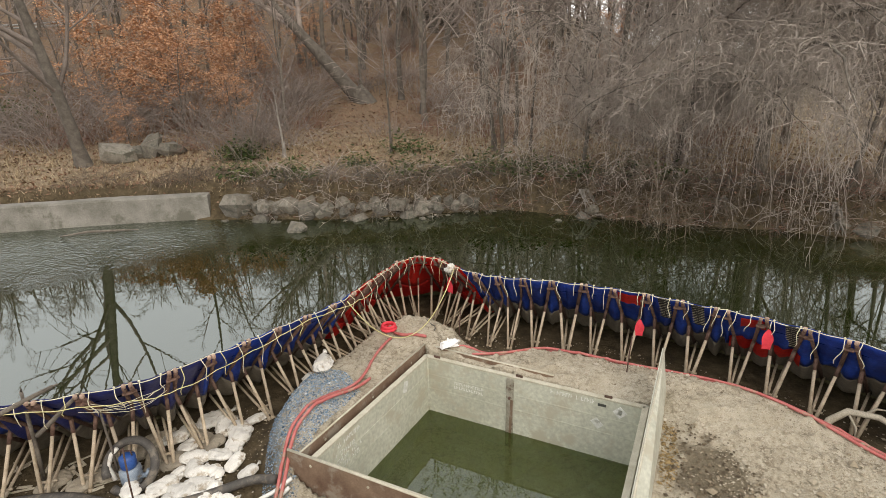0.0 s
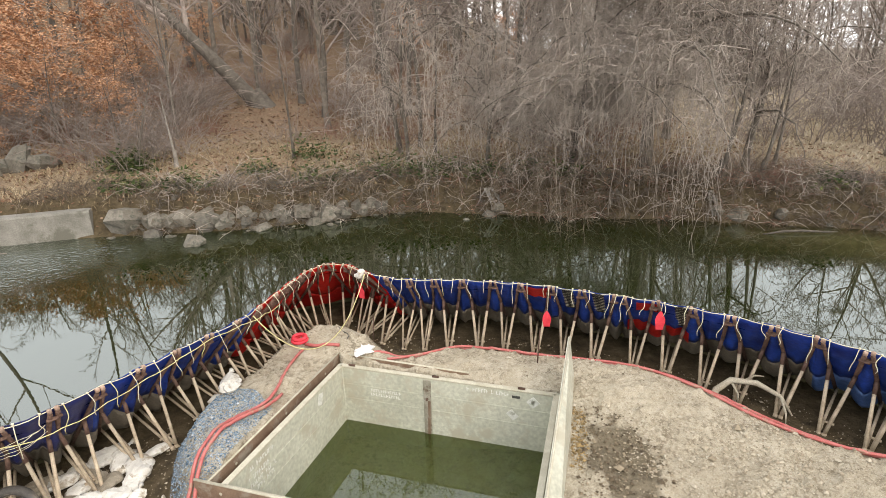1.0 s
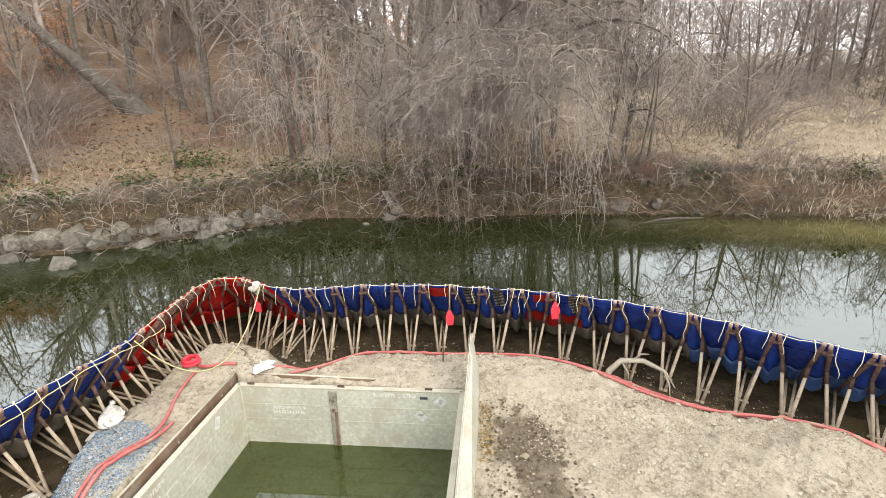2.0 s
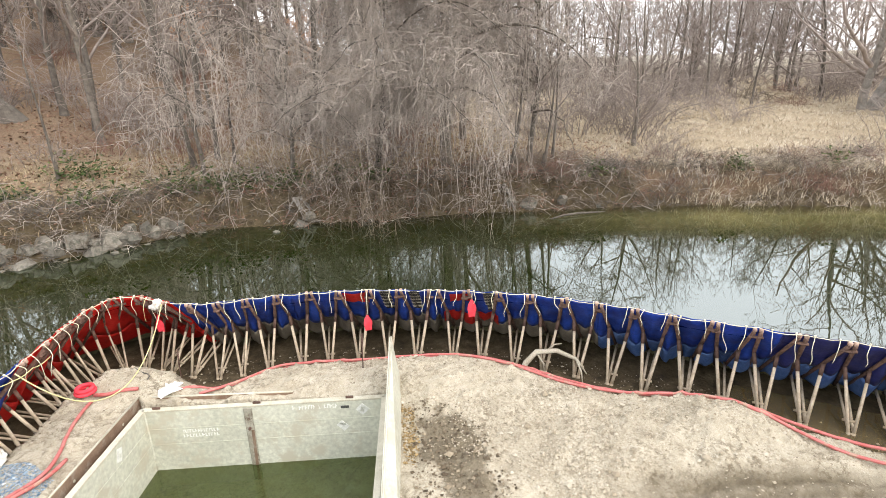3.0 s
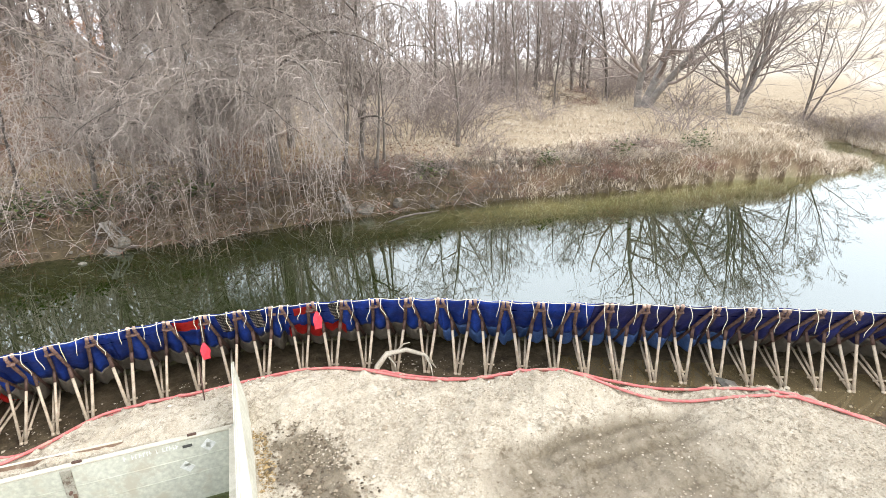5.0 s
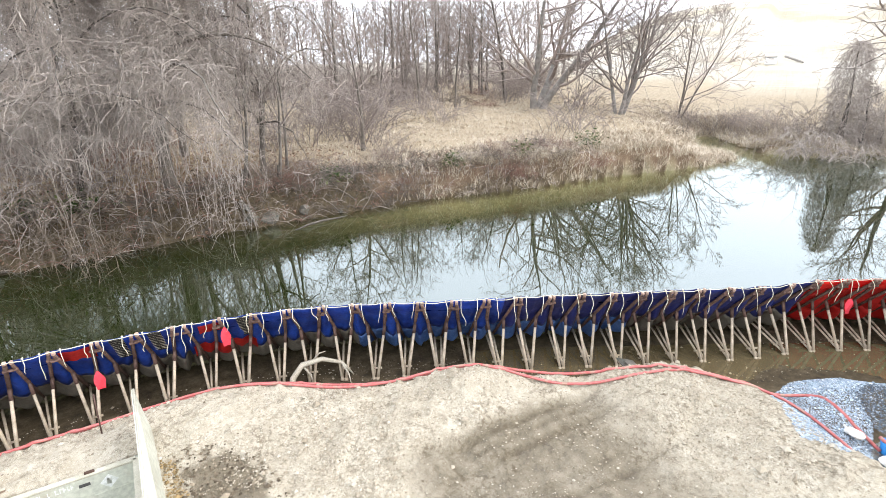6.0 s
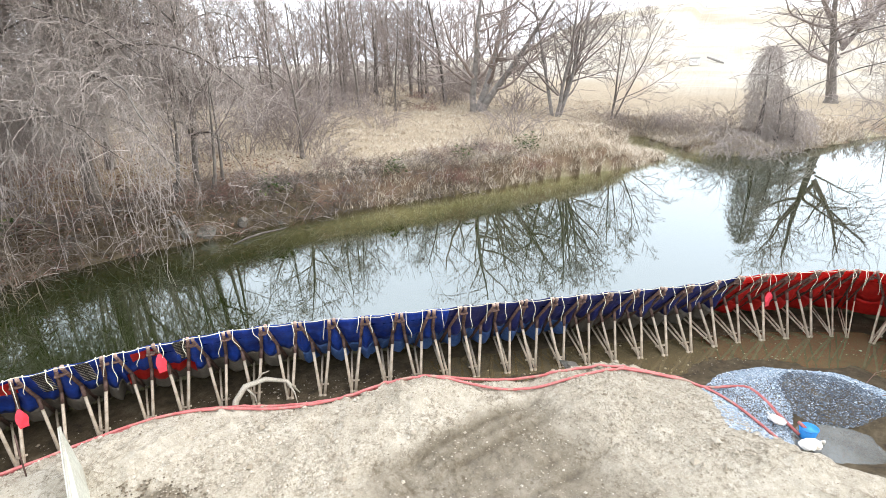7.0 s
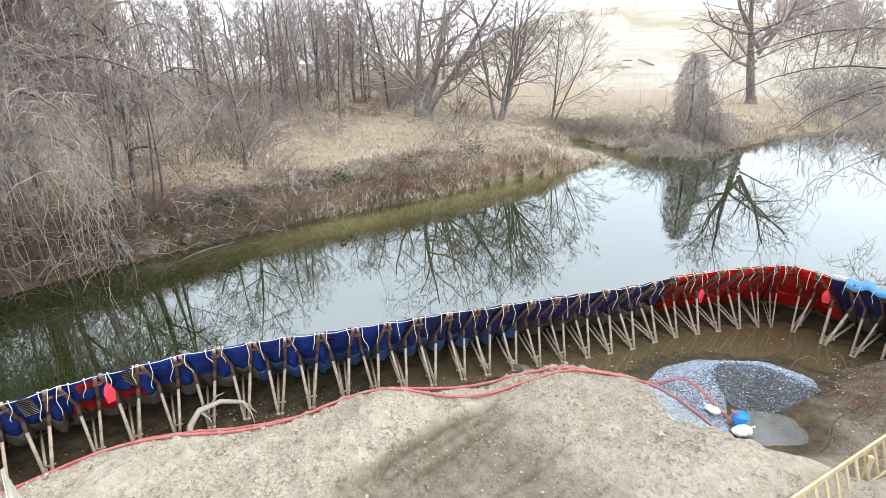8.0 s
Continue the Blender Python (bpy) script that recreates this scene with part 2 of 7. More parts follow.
M = {
    "ground": ground_material(),
    "river": water_material("river_water", (0.90, 0.90, 0.70), 1.4, 0.004, 3.05, (0.0105, 0.0165, 0.0014), 0.96, 1.0, 0.06),
    "puddle": water_material("puddle_water", (0.80, 0.76, 0.66), 3.0, 0.01, 1.9, (0.17, 0.165, 0.145), 0.6),
    "seep": water_material("seepage_water", (0.85, 0.72, 0.48), 3.0, 0.006, 1.75, (0.18, 0.138, 0.072), 0.7),
    "pit": water_material("pit_water", (0.66, 0.66, 0.34), 2.0, 0.004, 1.9, (0.036, 0.056, 0.011), 0.6),
    "rust": plain("rusty_steel", (0.08, 0.046, 0.035), (0.185, 0.112, 0.086), 9, 0.75, 0.3, 90, 0.4, 0.003, 0.25),
    "leg": plain("dusty_steel_tube", (0.36, 0.285, 0.20), (0.56, 0.47, 0.36), 7, 0.7, 0.0, 80, 0.3, 0.003, 0.14, stain=(0.31, 0.24, 0.165), stain_scale=1.5),
    "blue": plain("blue_vinyl", (0.010, 0.028, 0.19), (0.028, 0.092, 0.49), 2.0, 0.42, 0, 14, 0.35, 0.02, 0.12, thin=0.35),
    "navy": plain("navy_vinyl", (0.0085, 0.011, 0.07), (0.017, 0.026, 0.155), 2.5, 0.45, 0, 14, 0.35, 0.02, 0.1),
    "pouch": plain("light_blue_vinyl", (0.06, 0.13, 0.35), (0.12, 0.22, 0.48), 3, 0.5, 0, 16, 0.3, 0.02, 0.15, thin=0.35),
    "silt": plain("silted_vinyl", (0.078, 0.0663, 0.0507), (0.148, 0.129, 0.101), 3, 0.6, 0, 20, 0.4, 0.02, 0.2),
    "red": plain("red_vinyl", (0.52, 0.014, 0.014), (0.78, 0.04, 0.03), 2.5, 0.45, 0, 14, 0.35, 0.02, 0.1, thin=0.45),
    "rope": plain("pale_rope", (0.52, 0.47, 0.33), (0.72, 0.68, 0.53), 12, 0.9, 0, 200, 0.4, 0.003),
    "yellow_rope": plain("yellow_rope", (0.50, 0.44, 0.20), (0.68, 0.62, 0.34), 12, 0.9, 0, 200, 0.4, 0.003),
    "flag": plain("red_flag_cloth", (0.66, 0.03, 0.05), (0.82, 0.06, 0.085), 8, 0.8, 0, 120, 0.2, 0.002),
    "hose": plain("red_hose", (0.37, 0.075, 0.068), (0.49, 0.165, 0.15), 5, 0.55, 0, 60, 0.3, 0.004, 0.0, stain=(0.39, 0.234, 0.172), stain_scale=4),
    "black_hose": plain("grey_rubber_hose", (0.0468, 0.0429, 0.039), (0.109, 0.0975, 0.0858), 5, 0.6, 0, 60, 0.4, 0.004, stain=(0.172, 0.148, 0.117), stain_scale=5),
    "white_pipe": plain("white_pipe", (0.66, 0.66, 0.64), (0.80, 0.80, 0.78), 6, 0.4, 0, 60, 0.1, 0.002),
    "plate": plain("grey_steel_panel", (0.41, 0.41, 0.335), (0.51, 0.51, 0.43), 0.9, 0.62, 0.0, 12, 0.12, 0.006, 0.06, stain=(0.45, 0.42, 0.33), stain_scale=1.7),
    "rust_plate": plain("rusted_steel_plate", (0.133, 0.078, 0.0507), (0.257, 0.179, 0.125), 2.6, 0.75, 0.1, 40, 0.4, 0.006, 0.0, stain=(0.312, 0.265, 0.211), stain_scale=2.2),
    "post": plain("stained_steel_post", (0.20, 0.18, 0.135), (0.38, 0.36, 0.30), 4, 0.7, 0.0, 40, 0.3, 0.006, 0.0, stain=(0.11, 0.07, 0.045), stain_scale=6),
    "weld": plain("pale_steel_edge", (0.39, 0.359, 0.273), (0.53, 0.499, 0.406), 5, 0.6, 0.1, 60, 0.3, 0.003),
    "paint": plain("white_stencil_paint", (0.55, 0.55, 0.50), (0.80, 0.80, 0.75), 14, 0.7, 0, 90, 0.2, 0.002),
    "dark_paint": plain("dark_mark", (0.039, 0.039, 0.0351), (0.078, 0.078, 0.0702), 10, 0.7),
    "concrete": plain("weathered_concrete", (0.133, 0.125, 0.105), (0.25, 0.234, 0.207), 1.2, 0.9, 0, 25, 0.5, 0.02, 0.0, stain=(0.125, 0.117, 0.0936), stain_scale=0.9),
    "boulder": plain("grey_boulder", (0.085, 0.075, 0.06), (0.245, 0.222, 0.185), 2.5, 0.92, 0, 18, 0.7, 0.03, 0.3, stain=(0.101, 0.0975, 0.078), stain_scale=2.5),
    "bag": plain("white_sandbag", (0.60, 0.57, 0.51), (0.80, 0.78, 0.73), 4, 0.85, 0, 70, 0.4, 0.006, 0.15, stain=(0.42, 0.36, 0.28), stain_scale=3),
    "dirty_bag": plain("muddy_sandbag", (0.203, 0.172, 0.129), (0.328, 0.289, 0.226), 4, 0.9, 0, 70, 0.4, 0.006, 0.2),
    "plastic": plain("white_plastic_film", (0.74, 0.73, 0.71), (0.86, 0.85, 0.84), 5, 0.4, 0, 30, 0.3, 0.006),
    "pump": plain("blue_grey_pump_body", (0.172, 0.226, 0.296), (0.328, 0.374, 0.429), 6, 0.45, 0.2, 60, 0.2, 0.003, stain=(0.234, 0.211, 0.172), stain_scale=5),
    "pump_blue": plain("blue_pump_cap", (0.0156, 0.0546, 0.218), (0.0312, 0.101, 0.328), 6, 0.45, 0.0, 60, 0.2, 0.003),
    "bucket": plain("bright_blue_plastic", (0.02, 0.19, 0.55), (0.04, 0.30, 0.72), 6, 0.45, 0, 60, 0.1, 0.002),
    "tarp": plain("light_blue_tarp", (0.08, 0.28, 0.62), (0.16, 0.42, 0.78), 3, 0.4, 0, 16, 0.5, 0.02),
    "timber": plain("new_pine", (0.452, 0.351, 0.195), (0.577, 0.476, 0.296), 4, 0.7, 0, 50, 0.2, 0.003, 0.08),
    "drift": plain("bleached_driftwood", (0.328, 0.281, 0.211), (0.484, 0.437, 0.351), 5, 0.85, 0, 40, 0.5, 0.008),
    "bark": plain("grey_brown_bark", (0.075, 0.063, 0.052), (0.17, 0.147, 0.123), 4, 0.95, 0, 26, 0.8, 0.02, 0.3),
    "pale_bark": plain("pale_grey_bark", (0.15, 0.133, 0.115), (0.30, 0.275, 0.245), 4, 0.95, 0, 26, 0.7, 0.02, 0.25),
    "twig": plain("grey_brown_twigs", (0.16, 0.13, 0.112), (0.30, 0.25, 0.22), 2, 0.95, 0, 20, 0.3, 0.01, 0.25),
    "brown_twig": plain("brown_bank_twigs", (0.08, 0.06, 0.045), (0.19, 0.148, 0.108), 2, 0.95, 0, 20, 0.3, 0.01, 0.25),
    # bleached vine tone; hill trees borrow it as haze put into colour
    "vine": plain("bleached_and_hazed_twigs", (0.25, 0.21, 0.178), (0.475, 0.41, 0.362), 1.5, 0.95, 0, 20, 0.3, 0.01, 0.15),
    "red_twig": plain("reddish_twigs", (0.148, 0.078, 0.0585), (0.234, 0.133, 0.101), 2, 0.95, 0, 20, 0.3, 0.01, 0.2),
    "beech": island("russet_leaves", [(0.0, (0.29, 0.15, 0.09)), (0.5, (0.46, 0.24, 0.13)), (1.0, (0.57, 0.35, 0.21))]),
    "green": island("green_undergrowth", [(0.0, (0.0234, 0.039, 0.0117)), (0.6, (0.0546, 0.078, 0.0234)), (1.0, (0.109, 0.117, 0.039))]),
    "straw": island("dry_grass_blades", [(0.0, (0.26, 0.20, 0.14)), (0.5, (0.49, 0.405, 0.30)), (1.0, (0.63, 0.55, 0.44))]),
    "tan_straw": island("tan_grass_blades", [(0.0, (0.16, 0.115, 0.07)), (0.5, (0.33, 0.25, 0.15)), (1.0, (0.47, 0.38, 0.25))]),
    "leaf": island("fallen_leaves", [(0.0, (0.078, 0.0429, 0.0273)), (0.5, (0.195, 0.105, 0.0663)), (1.0, (0.328, 0.218, 0.148))]),
    "gravel": island("blue_grey_gravel", [(0.0, (0.13, 0.17, 0.215)), (0.4, (0.28, 0.345, 0.41)), (0.75, (0.45, 0.515, 0.575)), (1.0, (0.66, 0.69, 0.72))], 0.7),
    "blue_gravel": island("damp_blue_gravel", [(0.0, (0.035, 0.065, 0.10)), (0.5, (0.14, 0.215, 0.285)), (0.85, (0.30, 0.38, 0.46)), (1.0, (0.60, 0.63, 0.66))], 0.6),
    "wet_gravel": island("wet_dark_gravel", [(0.0, (0.03, 0.04, 0.055)), (0.6, (0.10, 0.125, 0.155)), (0.9, (0.30, 0.34, 0.38)), (1.0, (0.62, 0.65, 0.68))], 0.45),
    "clod": island("soil_clods", [(0.0, (0.13, 0.10, 0.068)), (0.35, (0.30, 0.25, 0.18)), (0.8, (0.41, 0.355, 0.275)), (1.0, (0.50, 0.45, 0.37))]),
    "lump": island("dry_soil_lumps", [(0.0, (0.25, 0.205, 0.145)), (0.5, (0.37, 0.32, 0.245)), (1.0, (0.46, 0.41, 0.33))], 0.95, 14.0),
    "dark_clod": island("wet_clods", [(0.0, (0.06, 0.045, 0.03)), (0.6, (0.16, 0.125, 0.085)), (1.0, (0.32, 0.265, 0.19))]),
    "sleeve": plain("black_corrugated_rubber", (0.014, 0.014, 0.014), (0.04, 0.038, 0.036), 6, 0.75, 0, 60, 0.3, 0.004, sheen=0.2),
    "ochre": island("ochre_clay", [(0.0, (0.13, 0.09, 0.045)), (0.6, (0.27, 0.19, 0.09)), (1.0, (0.40, 0.29, 0.15))]),
    "cleat": plain("worn_wood_block", (0.20, 0.125, 0.095), (0.40, 0.285, 0.225), 9, 0.85, 0, 50, 0.4, 0.004, 0.25),
    "metal": plain("painted_guardrail", (0.42, 0.42, 0.42), (0.437, 0.437, 0.429), 4, 0.5, 0.4),
    "white_wall": plain("pale_wall", (0.62, 0.60, 0.55), (0.74, 0.72, 0.68), 2, 0.8),
    "roof": plain("grey_roof", (0.125, 0.117, 0.117), (0.203, 0.195, 0.195), 2, 0.8),
}


# ---- mesh helpers ----
class Shape:
    """Gathers corners and faces for one mesh."""

    def __init__(self):
        self.v, self.f = [], []

    def add(self, verts, faces):
        o = len(self.v)
        self.v.extend(tuple(p) for p in verts)
        self.f.extend(tuple(o + i for i in face) for face in faces)
        return self

    def tube(self, pts, radii, sides=6, cap=True):
        pts = [Vector(p) for p in pts]
        n = len(pts)
        if isinstance(radii, (int, float)):
            radii = [radii] * n
        ref = None
        verts, faces = [], []
        for i, p in enumerate(pts):
            t = (pts[min(i + 1, n - 1)] - pts[max(i - 1, 0)])
            t = t.normalized() if t.length > 1e-9 else Vector((0, 0, 1))
            if ref is None:
                ref = t.orthogonal().normalized()
            side = ref - t * ref.dot(t)
            side = side.normalized() if side.length > 1e-6 else t.orthogonal().normalized()
            ref, up = side, t.cross(side)
            for k in range(sides):
                a = 2 * math.pi * k / sides
                verts.append(p + (side * math.cos(a) + up * math.sin(a)) * radii[i])
        for i in range(n - 1):
            for k in range(sides):
                a, b = i * sides + k, i * sides + (k + 1) % sides
                faces.append((a, b, b + sides, a + sides))
        if cap:
            faces.append(tuple(range(sides - 1, -1, -1)))
            faces.append(tuple((n - 1) * sides + k for k in range(sides)))
        return self.add(verts, faces)

    def box(self, m, sx, sy, sz, bevel=0.0):
        """A box centred on the pose m, with chamfered upright edges where bevel is given."""
        x, y, z = sx / 2, sy / 2, sz / 2
        if bevel <= 0:
            ring = [(-x, -y), (x, -y), (x, y), (-x, y)]
        else:
            c = bevel
            ring = [(-x + c, -y), (x - c, -y), (x, -y + c), (x, y - c), (x - c, y), (-x + c, y), (-x, y - c), (-x, -y + c)]
        n = len(ring)
        levels = [(-z, 1.0), (z, 1.0)] if bevel <= 0 else [(-z, 0.0), (-z + bevel, 1.0), (z - bevel, 1.0), (z, 0.0)]
        verts, faces = [], []
        for h, full in levels:
            for (a, b) in ring:
                shrink = 0 if full else bevel
                verts.append(m @ Vector((a - math.copysign(shrink, a), b - math.copysign(shrink, b), h)))
        for l in range(len(levels) - 1):
            for k in range(n):
                a, b = l * n + k, l * n + (k + 1) % n
                faces.append((a, b, b + n, a + n))
        faces.append(tuple(range(n - 1, -1, -1)))
        faces.append(tuple((len(levels) - 1) * n + k for k in range(n)))
        return self.add(verts, faces)

    def blob(self, centre, size, rng, rough=0.18, turn=0.0, rings=5, segs=8, flat=0.0):
        """A lumpy stone or sack."""
        q = Euler((rng.uniform(-0.3, 0.3) * flat, rng.uniform(-0.3, 0.3) * flat, turn)).to_matrix()
        verts, faces = [], []
        for i in range(rings + 1):
            a = math.pi * i / rings
            for k in range(segs if 0 < i < rings else 1):
                b = 2 * math.pi * k / segs
                w = 1 + rng.uniform(-rough, rough)
                c, s = math.cos(b), math.sin(b)
                p = Vector((math.sin(a) * math.copysign(abs(c) ** 0.8, c) * size[0], math.sin(a) * math.copysign(abs(s) ** 0.8, s) * size[1], math.cos(a) * size[2])) * w
                verts.append(Vector(centre) + q @ p)
        row = lambda i: 0 if i == 0 else 1 + (i - 1) * segs
        for k in range(segs):
            faces.append((0, row(1) + k, row(1) + (k + 1) % segs))
            last = row(rings - 1) + segs
            faces.append((last, row(rings - 1) + (k + 1) % segs, row(rings - 1) + k))
        for i in range(1, rings - 1):
            for k in range(segs):
                a, b = row(i) + k, row(i) + (k + 1) % segs
                faces.append((a, a + segs, b + segs, b))
        return self.add(verts, faces)

    def mesh(self, name, mat, smooth=True):
        me = bpy.data.meshes.new(name)
        me.from_pydata(self.v, [], self.f)
        me.materials.append(mat)
        if smooth:
            me.polygons.foreach_set("use_smooth", [True] * len(me.polygons))
        me.update()
        return me


def part(name, shape, mat, parent=None, label="", smooth=True):
    ob = new(name, shape.mesh(name, mat, smooth))
    if parent is not None:
        ob.parent = parent
    if label:
        tagged(ob, label)
    return ob


def thing(name, label, category, at=(0, 0, 0), group="", kind=""):
    e = new(name)
    e.empty_display_size = 0.1
    e.location = at
    return tagged(e, label, category, group, kind)


def smooth_line(pts, rounds=2):
    pts = [np.array(p, float) for p in pts]
    for _ in range(rounds):
        out = [pts[0]]
        for a, b in zip(pts[:-1], pts[1:]):
            out += [a * 0.75 + b * 0.25, a * 0.25 + b * 0.75]
        pts = out + [pts[-1]]
    return np.array(pts)


def resample(pts, step):
    pts = np.asarray(pts, float)
    d = np.r_[0, np.cumsum(np.linalg.norm(np.diff(pts, axis=0), axis=1))]
    s = np.arange(0, d[-1], step)
    return np.stack([np.interp(s, d, pts[:, k]) for k in range(pts.shape[1])], 1)


def inside(px, py, poly):
    hit = np.zeros(px.shape, bool)
    n = len(poly)
    for i in range(n):
        (x0, y0), (x1, y1) = poly[i], poly[(i + 1) % n]
        if y0 == y1:
            continue
        hit ^= ((y0 > py) != (y1 > py)) & (px < (x1 - x0) * (py - y0) / (y1 - y0) + x0)
    return hit


def distance(px, py, line):
    best = np.full(px.shape, 1e9)
    for (x0, y0), (x1, y1) in zip(line[:-1], line[1:]):
        dx, dy = x1 - x0, y1 - y0
        t = np.clip(((px - x0) * dx + (py - y0) * dy) / (dx * dx + dy * dy + 1e-12), 0, 1)
        best = np.minimum(best, np.hypot(px - x0 - t * dx, py - y0 - t * dy))
    return best


def step(a, b, x):
    t = np.clip((x - a) / (b - a), 0, 1)
    return t * t * (3 - 2 * t)


def lattice(px, py, seed):
    """Smooth value noise, about 0 to 1, one cell a unit."""
    ix, iy = np.floor(px).astype(np.int64), np.floor(py).astype(np.int64)
    fx, fy = px - ix, py - iy
    fx, fy = fx * fx * (3 - 2 * fx), fy * fy * (3 - 2 * fy)

    def h(a, b):
        n = (a * 374761393 + b * 668265263 + seed * 144665) & 0x7FFFFFFF
        n = ((n ^ (n >> 13)) * 1274126177) & 0x7FFFFFFF
        return ((n ^ (n >> 16)) & 0xFFFF) / 65535.0

    return (h(ix, iy) * (1 - fx) + h(ix + 1, iy) * fx) * (1 - fy) + (h(ix, iy + 1) * (1 - fx) + h(ix + 1, iy + 1) * fx) * fy


def fbm(px, py, scale, seed, octaves=4):
    total, amp = 0, 0.5
    for k in range(octaves):
        total = total + amp * (lattice(px / scale, py / scale, seed + k) - 0.5)
        scale, amp = scale / 2.1, amp * 0.5
    return total


# ---- the plan ----
DAM = smooth_line([(-11, 6.5), (-9.0, 6.9), (-7.2, 7.3), (-6.1, 7.55), (-5.2, 7.95), (-4.5, 8.6), (-3.85, 9.3), (-3.2, 10.0), (-2.45, 10.8), (-1.95, 11.8),
                   (-1.5, 12.9), (-0.95, 13.75), (-0.25, 13.8), (0.25, 13.0), (0.8, 12.45), (1.4, 12.2), (2.65, 11.87), (3.95, 11.35), (5.2, 10.6),
                   (6.5, 9.7), (7.6, 8.75), (8.6, 7.55), (9.4, 6.32), (10.3, 5.1), (11.25, 3.87), (12.05, 2.7), (12.9, 1.55), (13.72, 0.33), (14.46, -0.68),
                   (15.35, -1.5), (16.2, -2.86), (16.95, -4.1), (17.0, -4.75), (16.5, -5.25), (15.7, -6.1), (14.9, -7.0), (14.1, -8.2)])
TOP = 0.35
SHORE = smooth_line([(-70, 10.3), (-30, 16.2), (-20, 18.0), (-16, 18.5), (-14.2, 18.85), (-12.2, 19.2), (-8.3, 19.35), (-5.2, 19.0), (-3.0, 19.0), (0, 19.35), (2.1, 19.95), (5, 18.6),
                     (8.8, 17.0), (10.8, 16.45), (13.5, 15.0), (15.3, 14.3), (19.6, 11.9), (24.2, 8.3), (27.2, 6.9), (30.8, 3.8), (34.6, 1.7), (36.5, 2.4), (37.5, 4.6),
                     (43.5, 5.6), (44.5, 4.6), (38.4, 1.4), (36.6, -1.2), (38.4, -4.2), (44, -8.2), (49.5, -11.2), (60, -22), (90, -60), (140, -160)])
LAND = [tuple(p) for p in SHORE] + [(900, -160), (900, 900), (-900, 900), (-900, 12)]
NEAR = [(-900, 4.5), (-30, 4.8), (-11, 6.5)] + [tuple(p) for p in DAM[1:-1]] + [(14.1, -8.2), (17, -9.2), (21, -10.4), (26, -14), (34, -34), (70, -90), (120, -200), (120, -900), (-900, -900)]
CREST = smooth_line([(-60, 1.0), (-14, 3.0), (-8, 3.8), (-4.2, 4.4), (-2.8, 5.6), (-2.8, 7.3), (-3.1, 8.7), (-3.1, 10.1), (-2.4, 11.2), (-1.6, 12.35), (-0.75, 12.75), (0.1, 12.2), (0.6, 11.2), (1.3, 10.95), (2.0, 11.25), (3.2, 11.0), (4.3, 10.25),
                     (5.6, 9.55), (6.5, 8.95), (7.1, 7.9), (7.9, 6.7), (8.9, 5.55), (9.75, 4.35), (10.75, 2.85), (11.75, 1.5), (12.3, 0.35), (12.2, -0.45), (11.7, -1.05), (11.0, -1.45), (10.45, -2.05), (10.1, -2.8), (9.8, -3.7), (9.7, -9), (10, -60)])
CREST_AREA = [tuple(p) for p in CREST] + [(-60, -60)]
BOX = [(-0.45, 11.05), (3.95, 8.9), (2.2, 5.45), (-2.4, 7.65)]          # the trench box, outer corners of its top
PIT = [(0.825 + (x - 0.825) * 1.055, 8.26 + (y - 8.26) * 1.055) for x, y in BOX]
SIDE_GAP = [(-0.45, 11.05), (-2.4, 7.65), (-2.62, 7.72), (-0.50, 11.36)]
END_GAP = [(-2.4, 7.65), (2.2, 5.45), (1.9, 5.2), (0.2, 6.3), (-2.84, 7.75)]
BOX_TOP, BOX_WATER = -1.12, -2.56


def tracks(px, py):
    """Wheel tracks at the heap's foot: along, across, how deep the ruts run, and how far the ground is driven flat."""
    u = (px - 9.2) * 0.848 - (py - 2.0) * 0.53
    w = (px - 9.2) * 0.53 + (py - 2.0) * 0.848
    bend = w + 0.10 * fbm(px, py, 1.5, 61)
    rut = sum(d * np.exp(-((bend - c) / k) ** 2) for c, k, d in ((0.92, 0.07, 1.0), (0.66, 0.05, 0.7), (0.36, 0.08, 1.0), (-0.55, 0.10, 0.6), (-0.95, 0.08, 0.8)))
    rut = rut * step(-3.0, -2.2, u) * (1 - step(0.6, 2.0, u))
    cross = np.exp(-((u + 2.75 + 0.15 * w) / 0.06) ** 2) * step(-1.0, -0.3, w) * (1 - step(0.9, 1.1, w))
    n = fbm(px, py, 1.2, 62)
    flat = step(1.14, 1.0, bend) * step(-4.0, -3.2, u + 0.8 * n) * (1 - 0.85 * step(-0.6, 1.3, u + 1.6 * n)) * step(-3.6, -2.6, w + n)
    return u, w, rut + 0.9 * cross, flat


